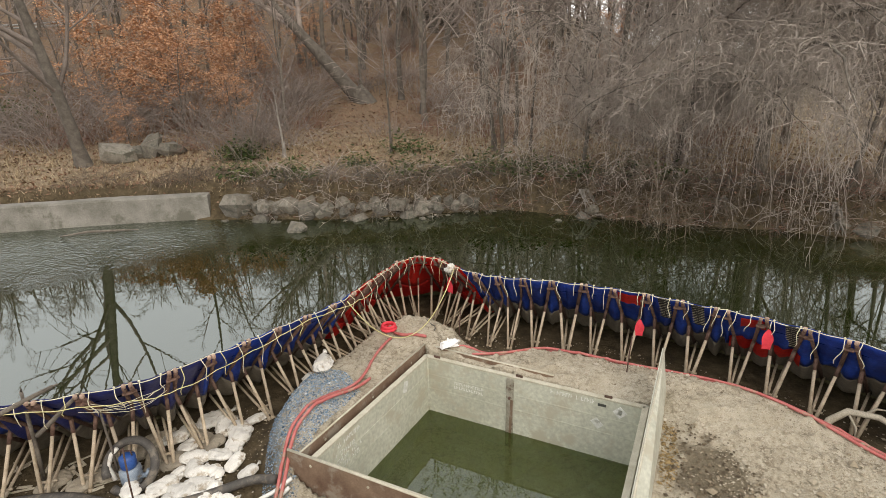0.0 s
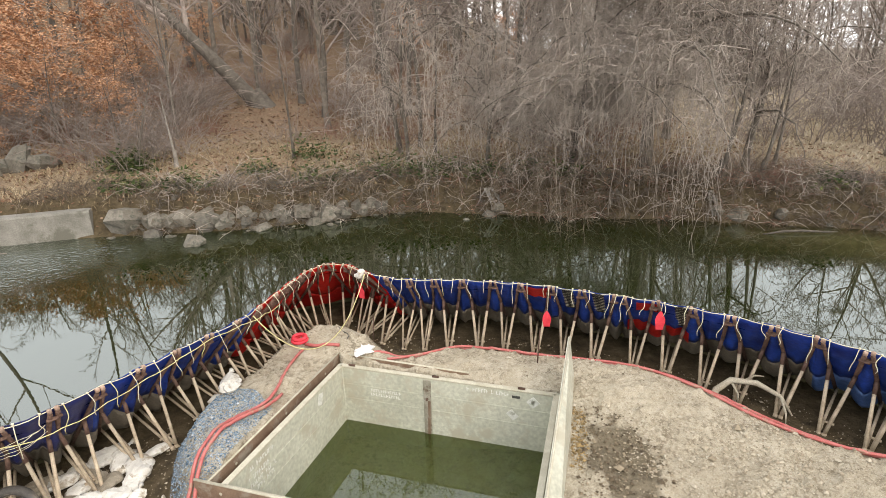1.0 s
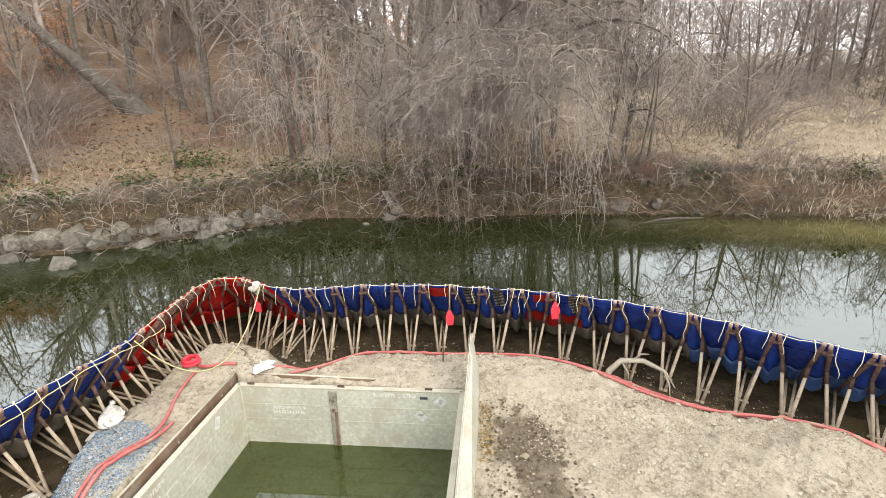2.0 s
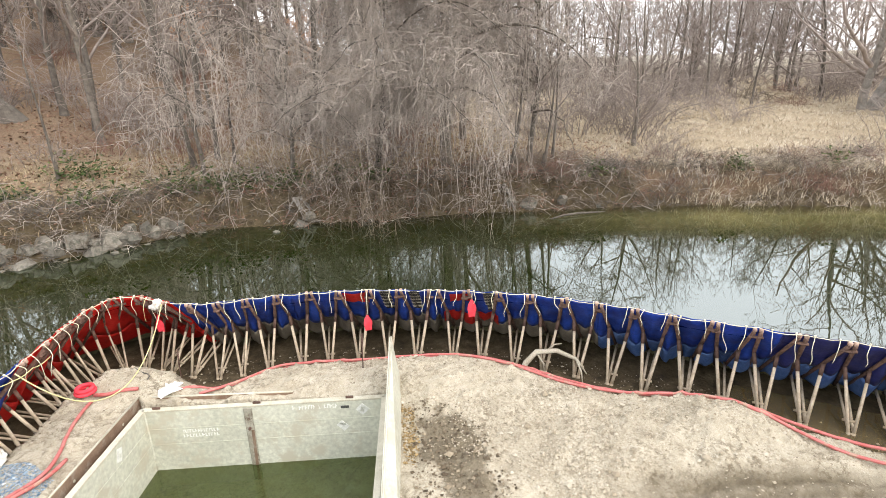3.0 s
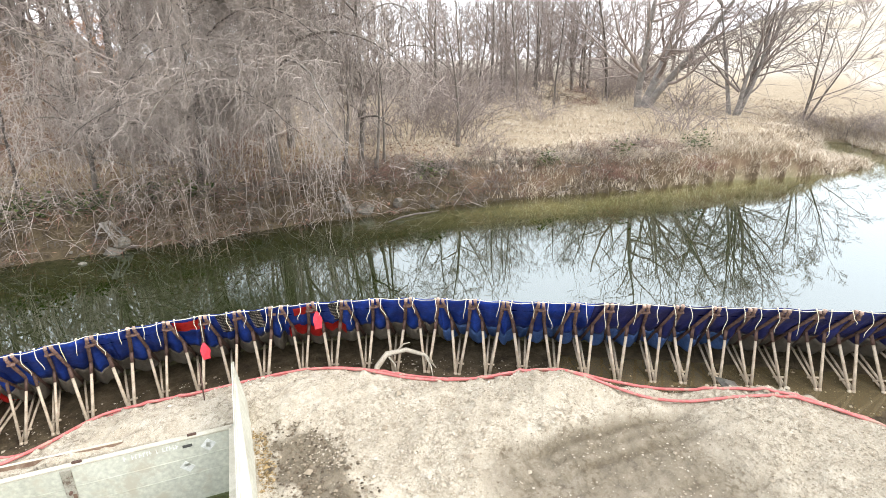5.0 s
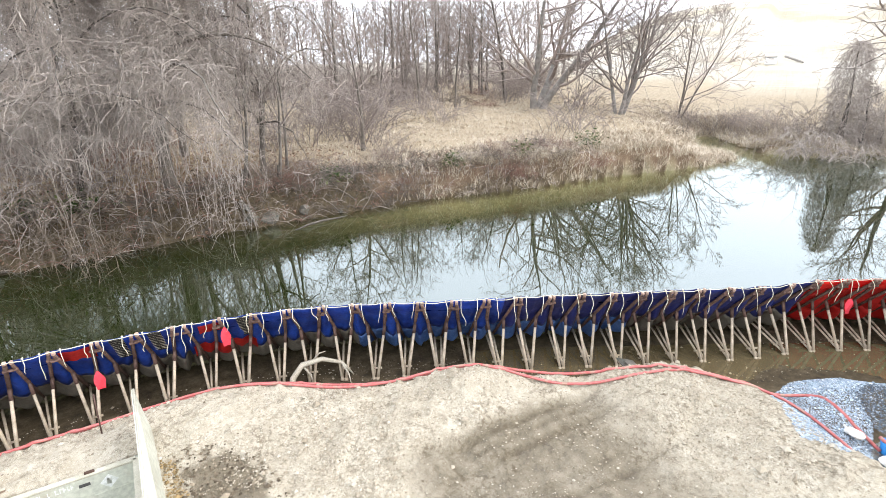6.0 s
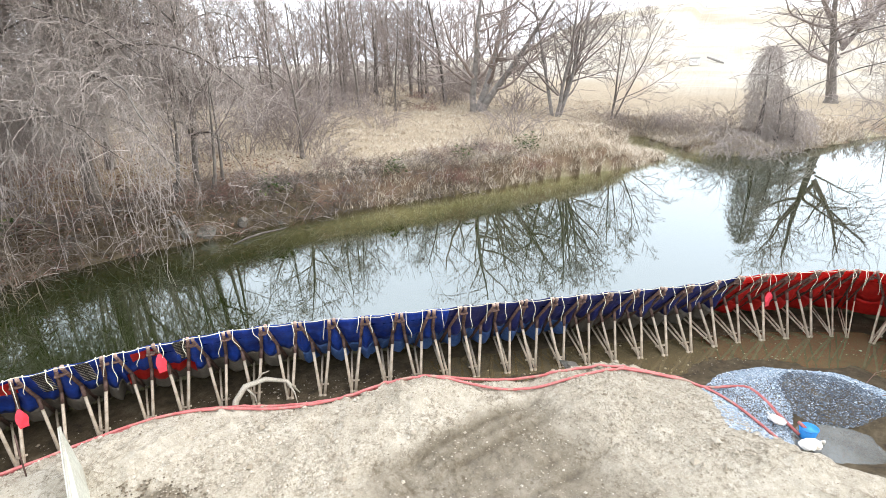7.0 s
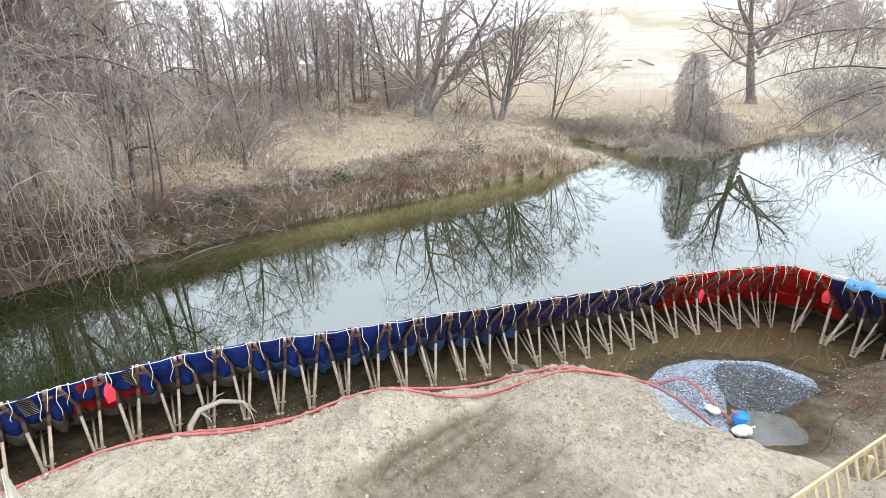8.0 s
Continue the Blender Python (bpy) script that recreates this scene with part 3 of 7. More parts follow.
def height(px, py):
    """The ground's height over the plan."""
    r = np.hypot(px, py)
    az = np.degrees(np.arctan2(px, py))
    ds = distance(px, py, SHORE)
    land = inside(px, py, LAND)
    near = inside(px, py, NEAR)
    lump = fbm(px, py, 3.0, 3)
    # river bed
    dd = distance(px, py, DAM)
    h = -0.25 - 1.25 * step(0.3, 4.5, np.minimum(ds, 99)) + 0.12 * lump
    h = np.where(dd < 3, np.minimum(h, -1.42 + 0.05 * lump), h)
    # far land: a cut bank, a terrace, a wooded slope on one side and open hills on the other
    west = 1 - step(4, 34, px)
    bank = 1.25 * step(0.0, 0.95, ds) + 0.35 * step(1.0, 5.0, ds) + (0.06 - 0.025 * west) * np.maximum(ds - 4, 0) + 0.15 * west * np.clip(ds - 7, 0, 55) + 0.1 * west * np.clip(ds - 25, 0, 35)
    bank = np.where(ds > 60, 1.25 + 0.35 + (0.06 - 0.025 * west) * 56 + west * (7.95 + 3.5), bank)
    hills = 17 * step(75, 230, r) * step(66, 80, az) * (0.55 + 0.45 * np.cos(np.radians((az - 88) * 5)) * step(60, 78, az)) * (1 - 0.75 * step(97, 106, az)) + 15 * step(150, 600, r) * step(60, 100, az)
    hills = hills + 2.5 * fbm(px, py, 60, 9) * step(80, 160, r)
    inlet = step(37.6, 39.5, px) * (1 - step(6.0, 9.0, py))
    bank = bank * (1 - inlet) + inlet * (0.12 + 0.95 * step(0.0, 3.2, ds) + 0.03 * np.clip(ds - 3, 0, 60))
    spit = step(30.5, 33.5, px) * (1 - step(4.5, 6.5, py)) * (1 - step(37.4, 39.0, px))
    bank = bank * (1 - 0.86 * spit)
    wall = (px < -8.2) & (px > -40) & land
    bank = np.where(wall, np.maximum(bank, 0.62 * step(0.35, 0.5, ds)), bank)
    landh = bank + hills + (0.28 * lump + 0.45 * np.abs(fbm(px, py, 1.3, 6, 3)) * step(14, 22, px)) * step(0.3, 2.0, ds) + 0.1 * fbm(px, py, 0.7, 5)
    h = np.where(land, landh, h)
    # the bed scraped level under the supports
    h = np.where(land, h, np.minimum(h, -1.5 - 0.185 * step(2.9, 2.0, dd) + 0.05 * fbm(px, py, 0.7, 74, 3)) * step(3.6, 2.4, dd) + h * (1 - step(3.6, 2.4, dd)))
    # the site inside the dam
    sd = np.where(inside(px, py, CREST_AREA), 1, -1) * distance(px, py, CREST)
    g = -1.66 + 0.64 * step(-0.65, 0.15, sd) - 0.34 * step(0.5, 3.0, sd)
    g = g + (0.36 * fbm(px, py, 1.7, 11, 3) + 0.14 * fbm(px, py, 0.5, 12, 3)) * step(-0.6, 0.1, sd) + 0.03 * fbm(px, py, 0.6, 14)
    # heaps along the spoil, with a driven gap between two of them
    for cx, cy, rx, ry, up in ((5.4, 8.3, 1.2, 1.0, 0.12), (9.1, 4.75, 0.9, 0.75, 0.22), (11.1, 0.9, 0.9, 0.9, 0.16), (10.55, 2.75, 0.55, 0.5, -0.2)):
        g = g + up * np.exp(-(((px - cx) / rx) ** 2 + ((py - cy) / ry) ** 2))
    # heap in the dam's corner
    g = g + 0.22 * np.exp(-(((px + 0.9) / 1.1) ** 2 + ((py - 12.2) / 0.7) ** 2))
    # wheel ruts
    u, w, rut, flat = tracks(px, py)
    g = g - 0.16 * flat - 0.05 * rut
    # clods and footprints
    rough = np.abs(fbm(px, py, 0.55, 17, 3)) + 0.6 * np.abs(fbm(px, py, 0.24, 18, 2))
    patch = step(-0.06, 0.14, fbm(px, py, 1.1, 63, 3))
    clods = np.maximum(lattice(px / 0.15, py / 0.15, 64) - 0.62, 0) * (0.3 + patch) + 0.5 * np.maximum(lattice(px / 0.085, py / 0.085, 65) - 0.6, 0)
    crack = np.maximum(0.035 - np.abs(fbm(px, py, 0.8, 66, 3)), 0) * patch
    g = g + (0.15 * rough - 0.03 + 0.2 * clods - 0.7 * crack) * step(-0.7, 0.0, sd) * (1 - 0.75 * flat)
    g = g + 0.02 * np.maximum(lattice(px / 0.2, py / 0.2, 67) - 0.6, 0) * (1 - step(-0.7, 0.0, sd)) * 2
    g = g + 0.15 * step(1.2, 2.1, dd) * step(8.5, 10, px) * step(-0.9, -2.2, py)
    # gravel heaps and the sump between them
    g = g + 0.28 * np.exp(-(((px + 2.75) / 0.75) ** 2 + ((py - 9.0) / 1.2) ** 2))
    g = g + 0.42 * np.exp(-(((px - 13.35) / 0.85) ** 2 + ((py + 3.2) / 1.35) ** 2)) + 0.25 * np.exp(-(((px - 12.5) / 1.1) ** 2 + ((py + 1.75) / 0.8) ** 2))
    g = np.where(g > -1.75, g - (0.34 + 0.5 * fbm(px, py, 0.6, 71)) * np.exp(-(((px - 11.85) / 0.6) ** 2 + ((py + 3.35) / 0.75) ** 2)), g)
    g = g - 0.95 * np.exp(-(((px + 1.5) * 0.9 + (py - 6.75) * -0.43) / 1.5) ** 4 - (((px + 1.5) * 0.43 + (py - 6.75) * 0.9) / 0.55) ** 2)
    g = g - 0.5 * np.exp(-(((px + 3.0) / 0.7) ** 2 + ((py - 6.9) / 1.0) ** 2))
    # the near banks
    q = (px - 9.5) * -0.49 + (py + 3.4) * -0.87
    g = g + (0.30 * step(-0.7, 0.8, q) + 0.5 * step(0.5, 3.0, q)) * step(8.2, 9.6, px) + 0.12 * fbm(px, py, 0.8, 15) * step(-0.5, 0.5, q)
    g = g + 2.2 * np.maximum(step(5.6, 1.0, r), step(-3.0, -9.0, py) * step(9.0, 4.0, px)) * step(-9, -4, px) + 1.0 * step(-5.0, -8.5, py + 0.25 * (px - 13)) * 1.3
    g = g + 2.3 * step(-7.0, -10.0, py) * step(9, 12, px)
    g = g - 0.4 * np.exp(-(distance(px, py, [(8.4, -3.2), (11.9, -6.2)]) / 0.45) ** 2)
    pit = inside(px, py, PIT) | inside(px, py, END_GAP) | inside(px, py, SIDE_GAP)
    g = np.where(pit, -3.0 + 0.78 * step(0.2, 3.0, (px - 0.2) * 0.9 - (py - 7.5) * 0.1) * step(10, 8, py + 0.45 * px - 2.6) * 0.5, g)
    return np.where(near & ~land, np.where(r > 60, 0.8, g), h)


def spread(lo, hi, fine, far, dense):
    """Grid lines: even between lo and hi, twice as close over the spoil, then ever wider out to far."""
    inner = list(np.arange(lo, dense[0], fine)) + list(np.arange(*dense, fine / 2)) + list(np.arange(dense[1], hi, fine))
    out, s = [], fine
    x = inner[-1]
    while x < far:
        s = min(s * 1.09, 40)
        x += s
        out.append(x)
    low, s, x = [], fine, inner[0]
    while x > -far:
        s = min(s * 1.09, 40)
        x -= s
        low.append(x)
    return np.array(low[::-1] + inner + out)


GRID = {}


def ground_z(x, y):
    """The built ground's height at a place."""
    gx, gy, z = GRID["x"], GRID["y"], GRID["z"]
    i = min(max(int(np.searchsorted(gx, x)) - 1, 0), len(gx) - 2)
    j = min(max(int(np.searchsorted(gy, y)) - 1, 0), len(gy) - 2)
    u, v = (x - gx[i]) / (gx[i + 1] - gx[i]), (y - gy[j]) / (gy[j + 1] - gy[j])
    return float((z[j, i] * (1 - u) + z[j, i + 1] * u) * (1 - v) + (z[j + 1, i] * (1 - u) + z[j + 1, i + 1] * u) * v)


def build_ground():
    gx, gy = spread(-9.0, 18.0, 0.115, 800, (-3.5, 14.5)), spread(-7.5, 21.0, 0.115, 800, (-3.5, 12.5))
    X, Y = np.meshgrid(gx, gy)
    px, py = X.ravel(), Y.ravel()
    z = height(px, py)
    nx, ny = len(gx), len(gy)
    GRID["x"], GRID["y"], GRID["z"] = gx, gy, z.reshape(ny, nx)
    me = bpy.data.meshes.new("ground")
    i, j = np.meshgrid(np.arange(nx - 1), np.arange(ny - 1))
    a = (j * nx + i).ravel()
    faces = np.stack([a, a + 1, a + 1 + nx, a + nx], 1)
    me.vertices.add(len(px))
    me.vertices.foreach_set("co", np.stack([px, py, z], 1).ravel())
    me.loops.add(faces.size)
    me.loops.foreach_set("vertex_index", faces.ravel())
    me.polygons.add(len(faces))
    me.polygons.foreach_set("loop_start", np.arange(0, faces.size, 4))
    me.polygons.foreach_set("use_smooth", np.ones(len(faces), bool))
    me.update(calc_edges=True)
    # zones of the plan: site, dry grass, river bed; alpha: dry soil against wet mud
    land, near = inside(px, py, LAND), inside(px, py, NEAR)
    ds, r = distance(px, py, SHORE), np.hypot(px, py)
    n = fbm(px, py, 4.0, 21) + 0.5 * fbm(px, py, 1.0, 22)
    east = step(9, 20, px + 4 * n)
    fine = fbm(px, py, 0.8, 23, 3) + 0.8 * fbm(px, py, 0.3, 24, 2)
    zone = np.zeros((len(px), 4))
    zone[:, 0] = (near | (distance(px, py, DAM) < 2.0)) & ~land
    terrace = step(1.2, 2.6, ds + 2 * n) * (1 - step(7.5, 10.5, ds + 5 * n)) * 0.75
    zone[:, 1] = np.where(land, np.maximum(np.maximum(terrace * (0.6 + n), east * step(0.8, 2.2, ds + 2 * n)), step(60, 90, r) * step(20, 45, px)), 0).clip(0, 1)
    zone[:, 2] = np.where(land, 0.0, 1.0 * ~near)
    # far bank face takes mud: damp earth, with undercut shade put into its colour
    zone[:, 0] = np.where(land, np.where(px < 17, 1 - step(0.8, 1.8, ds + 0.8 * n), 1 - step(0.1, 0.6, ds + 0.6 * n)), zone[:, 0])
    sd = np.where(inside(px, py, CREST_AREA), 1, -1) * distance(px, py, CREST)
    u, w, rut, flat = tracks(px, py)
    crust = step(0.02, 0.2, fbm(px, py, 0.9, 68, 4) + 0.5 * fine)
    zone[:, 3] = step(-0.45, 0.0, sd + 0.35 * n + 0.3 * fine) * (1 - flat * (0.68 + 0.2 * np.minimum(rut, 1) - 0.2 * crust)) * (1 - 0.1 * crust)
    q = (px - 9.5) * -0.49 + (py + 3.4) * -0.87
    zone[:, 3] = np.maximum(zone[:, 3], 0.55 * step(-0.9, 0.5, q + 1.2 * n + 1.2 * fine) * step(8, 9.5, px))
    damp = np.exp(-(((px - 4.45 - 0.25 * (py - 7)) / 0.5) ** 2 + ((py - 7.0) / 1.3) ** 2))
    zone[:, 3] *= 1 - 0.75 * step(0.3, 0.52, 0.95 * damp + 0.4 * n + 0.8 * fine) * (px > 2.8)
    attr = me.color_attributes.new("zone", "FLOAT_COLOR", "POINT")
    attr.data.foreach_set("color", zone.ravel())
    me.materials.append(M["ground"])
    return tagged(new("ground", me), "muddy site, river bed, leaf-strewn bank and dry grass terrace", "ground", kind="structure")


def flat_sheet(name, poly, z, mat, label):
    from mathutils.geometry import tessellate_polygon
    pts = [Vector((x, y, z)) for x, y in poly]
    me = bpy.data.meshes.new(name)
    tris = tessellate_polygon([pts])
    me.from_pydata([tuple(p) for p in pts], [], [tuple(t) for t in tris])
    me.materials.append(mat)
    me.update()
    b = bmesh.new()
    b.from_mesh(me)
    bmesh.ops.recalc_face_normals(b, faces=b.faces)
    for f in b.faces:
        if f.normal.z < 0:
            f.normal_flip()
    b.to_mesh(me)
    b.free()
    return tagged(new(name, me), label, "water", kind="structure")


build_ground()


# ---- dam geometry shared by frames, membrane and ropes ----
UNIT = 0.71
_line = resample(DAM, 0.05)
_arc = np.r_[0, np.cumsum(np.linalg.norm(np.diff(_line, axis=0), axis=1))]
DAM_LENGTH = _arc[-1]


def dam_at(s):
    """Place, heading and inward way of the dam's crest at s metres along it."""
    s = min(max(s, 0.0), DAM_LENGTH)
    p = np.array([np.interp(s, _arc, _line[:, k]) for k in (0, 1)])
    a = np.array([np.interp(s - 0.5, _arc, _line[:, k]) for k in (0, 1)])
    b = np.array([np.interp(s + 0.5, _arc, _line[:, k]) for k in (0, 1)])
    t = (b - a) / np.linalg.norm(b - a)
    return p, t, np.array([t[1], -t[0]])


def arc_near(x, y):
    return float(_arc[np.argmin(np.hypot(_line[:, 0] - x, _line[:, 1] - y))])


def dam_point(s, v, z):
    p, t, n = dam_at(s)
    q = p + n * v
    return Vector((q[0], q[1], z))


# places of the support heads along the crest: closer in the corners, doubled at the red patch
HEADS = [0.13 + 0.7 * k for k in range(22)] + [15.53, 16.13, 16.74, 17.44, 18.2, 18.86, 19.6, 20.3, 21.07, 21.21, 21.9, 22.66, 23.38, 24.15, 24.9, 25.65, 26.4, 27.2, 27.95, 28.7, 29.5, 30.2,
                                                   30.97, 31.7, 32.4, 33.1, 33.8, 34.55, 35.35, 36.15, 36.85, 37.6, 38.3, 39.0, 39.4, 39.76, 40.4, 41.3, 42.0, 42.7, 43.4, 44.1, 44.8, 45.5, 46.2]
HEADS = [h for h in HEADS if h < DAM_LENGTH]


def phase(s):
    """How many supports lie before a place on the dam, with the part of the bay in which it falls."""
    return float(np.interp(s, HEADS, np.arange(len(HEADS))))


edge = [tuple((dam_at(s)[0] - 0.33 * dam_at(s)[2])) for s in np.arange(0.0, DAM_LENGTH, 0.3)]
flat_sheet("water", edge + [(17, -12), (30, -30), (40, -45), (110, -150), (160, -150), (95, -30), (60, 12), (30, 26), (0, 26), (-30, 22), (-120, 16), (-120, 2), (-12, 4)], 0.0, M["river"], "still green river water mirroring bare trees and sky")
flat_sheet("sump_water", [(10.7, -4.5), (10.6, -2.5), (12.3, -2.3), (12.6, -3.6), (12.5, -4.9)], -1.57, M["puddle"], "milky grey water standing in the pump sump")
flat_sheet("seepage_water", [(9.9, 4.9), (10.6, 3.9), (11.3, 2.7), (12.1, 1.4), (12.55, 0.3), (12.8, -0.6), (13.2, -1.9), (12.75, -3.6), (12.7, -4.9), (13.8, -6.2), (16.4, -7.2), (17.6, -4.8), (16.6, -2.4), (15.2, -0.2), (13.9, 1.9), (12.6, 3.9), (11.2, 5.9)], -1.664, M["seep"], "shallow orange-brown seepage water on the drained bed")
flat_sheet("pit_water", [(BOX[0][0], BOX[0][1] - 0.06), (BOX[1][0] - 0.06, BOX[1][1]), (BOX[2][0], BOX[2][1] + 0.06), (BOX[3][0] + 0.06, BOX[3][1])], BOX_WATER, M["pit"], "green water standing in the trench box")


# ---- the portable dam: frames, membrane, ropes ----
HALF = UNIT / 2


def build_frame():
    f = thing("dam_support", "rust-brown steel dam support with dusty pale tube legs", "dam support", group="supports of the portable dam")
    for sgn in (-1, 1):
        foot = Vector((sgn * 0.10, -1.55, -1.40))
        head = Vector((sgn * (HALF - 0.05), 0.0, 0.30))
        part("beam", Shape().tube([head, head.lerp(foot, 0.5), foot], 0.04, 6), M["rust"], f)
        start = head.lerp(foot, 0.46)
        base = Vector((sgn * 0.045, -0.14, -1.67))
        leg = part("leg", Shape().tube([start, start.lerp(base, 0.5), base], [0.032, 0.034, 0.034], 8), M["leg"], f)
        part("sleeve", Shape().tube([start.lerp(base, -0.03), start.lerp(base, 0.2)], 0.039, 8), M["rust"], leg, "rust-brown sleeve")
        part("foot_cap", Shape().tube([base + Vector((0, -0.02, 0.03)), base + Vector((0, 0.012, -0.03))], 0.043, 8), M["leg"], leg)
        part("strut", Shape().tube([Vector((sgn * 0.085, -1.58, -1.24)), Vector((sgn * 0.04, -0.2, -1.62))], 0.028, 6), M["leg"], f)
        part("cleat", Shape().box(pose(sgn * (HALF - 0.045), 0.02, 0.37, 12, 0, 0), 0.07, 0.08, 0.085, 0.014), M["cleat"], f)
    part("tie_bar", Shape().tube([(-0.14, -1.58, -1.235), (0.14, -1.58, -1.235)], 0.026, 6), M["leg"], f)
    part("tie_bar", Shape().tube([(-0.13, -0.40, -1.52), (0.13, -0.40, -1.52)], 0.026, 6), M["leg"], f)
    part("head_bar", Shape().box(pose(0.32, -0.07, 0.17, 45, 0, 4), 0.17, 0.035, 0.06, 0.008), M["rust"], f)
    part("head_bar", Shape().box(pose(-0.32, -0.07, 0.17, 45, 0, -4), 0.17, 0.035, 0.06, 0.008), M["rust"], f)
    return f


rng = random.Random(4)
first = build_frame()
BAYS = [((a + b) / 2, b - a) for a, b in zip(HEADS[:-1], HEADS[1:]) if b - a > 0.25]
a, b = arc_near(-1.6, 12.7), arc_near(0.2, 13.1)
BAYS += [(h, 0.5) for h in HEADS if a < h < b]
for k, (s, bay) in enumerate(BAYS):
    p, t, n = dam_at(s)
    turn = math.atan2(t[1], t[0])
    # local x runs along the dam, local +y inward
    m = Matrix.Translation((p[0], p[1], rng.uniform(-0.02, 0.02))) @ Matrix.Rotation(turn + math.pi + rng.uniform(-0.035, 0.035), 4, "Z") @ Matrix.Rotation(rng.uniform(-0.02, 0.02), 4, "Y") @ Matrix.Diagonal((bay / UNIT, 1, 1, 1))
    if k == 0:
        first.matrix_basis = m
    else:
        copy_thing(first, m)

S_RED_A, S_RED_B = arc_near(-2.1, 11.5), arc_near(0.35, 12.85)
S_RED_C, S_RED_D = arc_near(15.25, -1.45), arc_near(16.45, -5.3)
S_MID = arc_near(8.4, 7.8)
S_PATCH = arc_near(6.1, 10.0)


def membrane_strip(s0, s1, w0, w1, rows, seed):
    """The cloth between two places along the dam and two heights on its slope, bellied in between the beams by the water."""
    cols = max(2, int(round((s1 - s0) / 0.059)))
    sh = Shape()
    fi, fj = np.meshgrid(np.arange(cols + 1), np.arange(rows + 1))
    fs, fw = s0 + (s1 - s0) * fi / cols, w0 + (w1 - w0) * fj / rows
    folds = lattice((fs + 0.6 * fw) * 4.5, fw * 3.0, 31) * 0.6 + lattice((fs - 0.9 * fw) * 9.0, fw * 7.0, 32) * 0.4
    for j in range(rows + 1):
        w = w0 + (w1 - w0) * j / rows
        for i in range(cols + 1):
            s = s0 + (s1 - s0) * i / cols
            q = phase(s)
            k = min(int(q), len(HEADS) - 2)
            wide = min(1.0, (HEADS[k + 1] - HEADS[k]) / UNIT)
            ph = (q % 1.0) * 2 - 1
            u, ub = abs(ph) * HALF, (HALF - 0.05) + (0.10 - HALF + 0.05) * min(w, 1.0)
            hold = 1 - float(step(0.84, 1.04, np.float64(w)))
            if u > ub:
                gap = HALF - ub
                sag = 1.3 * wide * gap * (1 - ((HALF - u) / gap) ** 2) ** 0.8 * hold * min(1, 0.3 + 1.3 * w)
            else:
                sag = 0.35 * ub * (1 - (u / ub) ** 2) * hold * min(1, 0.15 + w)
            vary = 0.75 + 0.5 * ((k * 7919 + seed) % 13) / 12.0
            crease = 0.03 * math.sin(ph * 9 + w * 7 + k * 1.7) * (1 - abs(ph)) + 0.016 * math.sin(w * 23 + k) + 0.09 * (folds[j, i] - 0.5)
            v = -1.55 * w - 0.075
            z = TOP + 0.01 - 1.78 * w
            n = 0.707 * (sag * vary + crease * min(1.0, 3.5 * w))
            if w > 0.8:
                z = max(z, -1.40 + 0.02 * math.sin(s * 9))
            sh.v.append(tuple(dam_point(s, v + n, z - n * 0.9 + (0.03 * abs(ph) if w < 0.02 else -0.035 * (1 - abs(ph)) * (1 - w)))))
    for j in range(rows):
        for i in range(cols):
            a = j * (cols + 1) + i
            sh.f.append((a, a + 1, a + cols + 2, a + cols + 1))
    return sh


membrane = thing("dam_membrane", "blue and red vinyl membrane sagging between the dam frames", "membrane")
breaks = [0.05] + list(np.arange(UNIT * 5, DAM_LENGTH, UNIT * 5)) + [S_RED_A, S_RED_B, S_RED_C, S_RED_D, DAM_LENGTH - 0.05]
breaks = sorted(breaks)
breaks = [b for k, b in enumerate(breaks) if k == 0 or b - breaks[k - 1] > 0.25 or b in (S_RED_A, S_RED_B, S_RED_C, S_RED_D)]
for k, (a, b) in enumerate(zip(breaks[:-1], breaks[1:])):
    if b - a < 0.1:
        continue
    mid = (a + b) / 2
    red = S_RED_A < mid < S_RED_B or S_RED_C < mid < S_RED_D
    upper = M["red"] if red else (M["navy"] if mid > S_MID + 4.5 or (mid < S_RED_A and k % 2) else M["blue"])
    lower = M["red"] if red else (M["pouch"] if S_MID < mid < S_RED_C - 4 else M["silt"])
    for nm, w0, w1, rows, mat, lab in (("upper_cloth", 0.0, 0.60, 9, upper, "vivid red vinyl" if red else "deep blue vinyl"), ("lower_cloth", 0.60, 1.12, 9, lower, "silt-stained bellied vinyl")):
        ob = part(nm, membrane_strip(a, b, w0, w1, rows, 3), mat, membrane, lab)
        sol = ob.modifiers.new("thick", "SOLIDIFY")
        sol.thickness, sol.offset = 0.006, -1
# red repair cloths
for s0, s1, w0, w1 in ((S_PATCH - 0.1, S_PATCH + 1.2, 0.47, 0.66), (S_PATCH + 0.1, S_PATCH + 0.6, 0.03, 0.2), (18.95, 19.55, 0.02, 0.22)):
    sh = membrane_strip(s0, s1, w0, w1, 5, 3)
    sh.v = [tuple(Vector(p) + Vector((*(dam_at(arc_near(p[0], p[1]))[2] * 0.025), -0.012))) for p in sh.v]
    part("patch", sh, M["red"], membrane, "red repair patch")


def rope_line(s0, s1, v, z, seed, dip=0.0):
    r = random.Random(seed)
    pts = []
    for s in np.arange(s0, s1, 0.12):
        ph = phase(s) % 1.0
        pts.append(dam_point(s, v + 0.03 * math.sin(s * 3.1 + seed), z - 0.035 * math.sin(math.pi * ph) - dip * (0.5 + 0.5 * math.sin(s * 1.1 + seed)) + r.uniform(-0.008, 0.008)))
    return pts


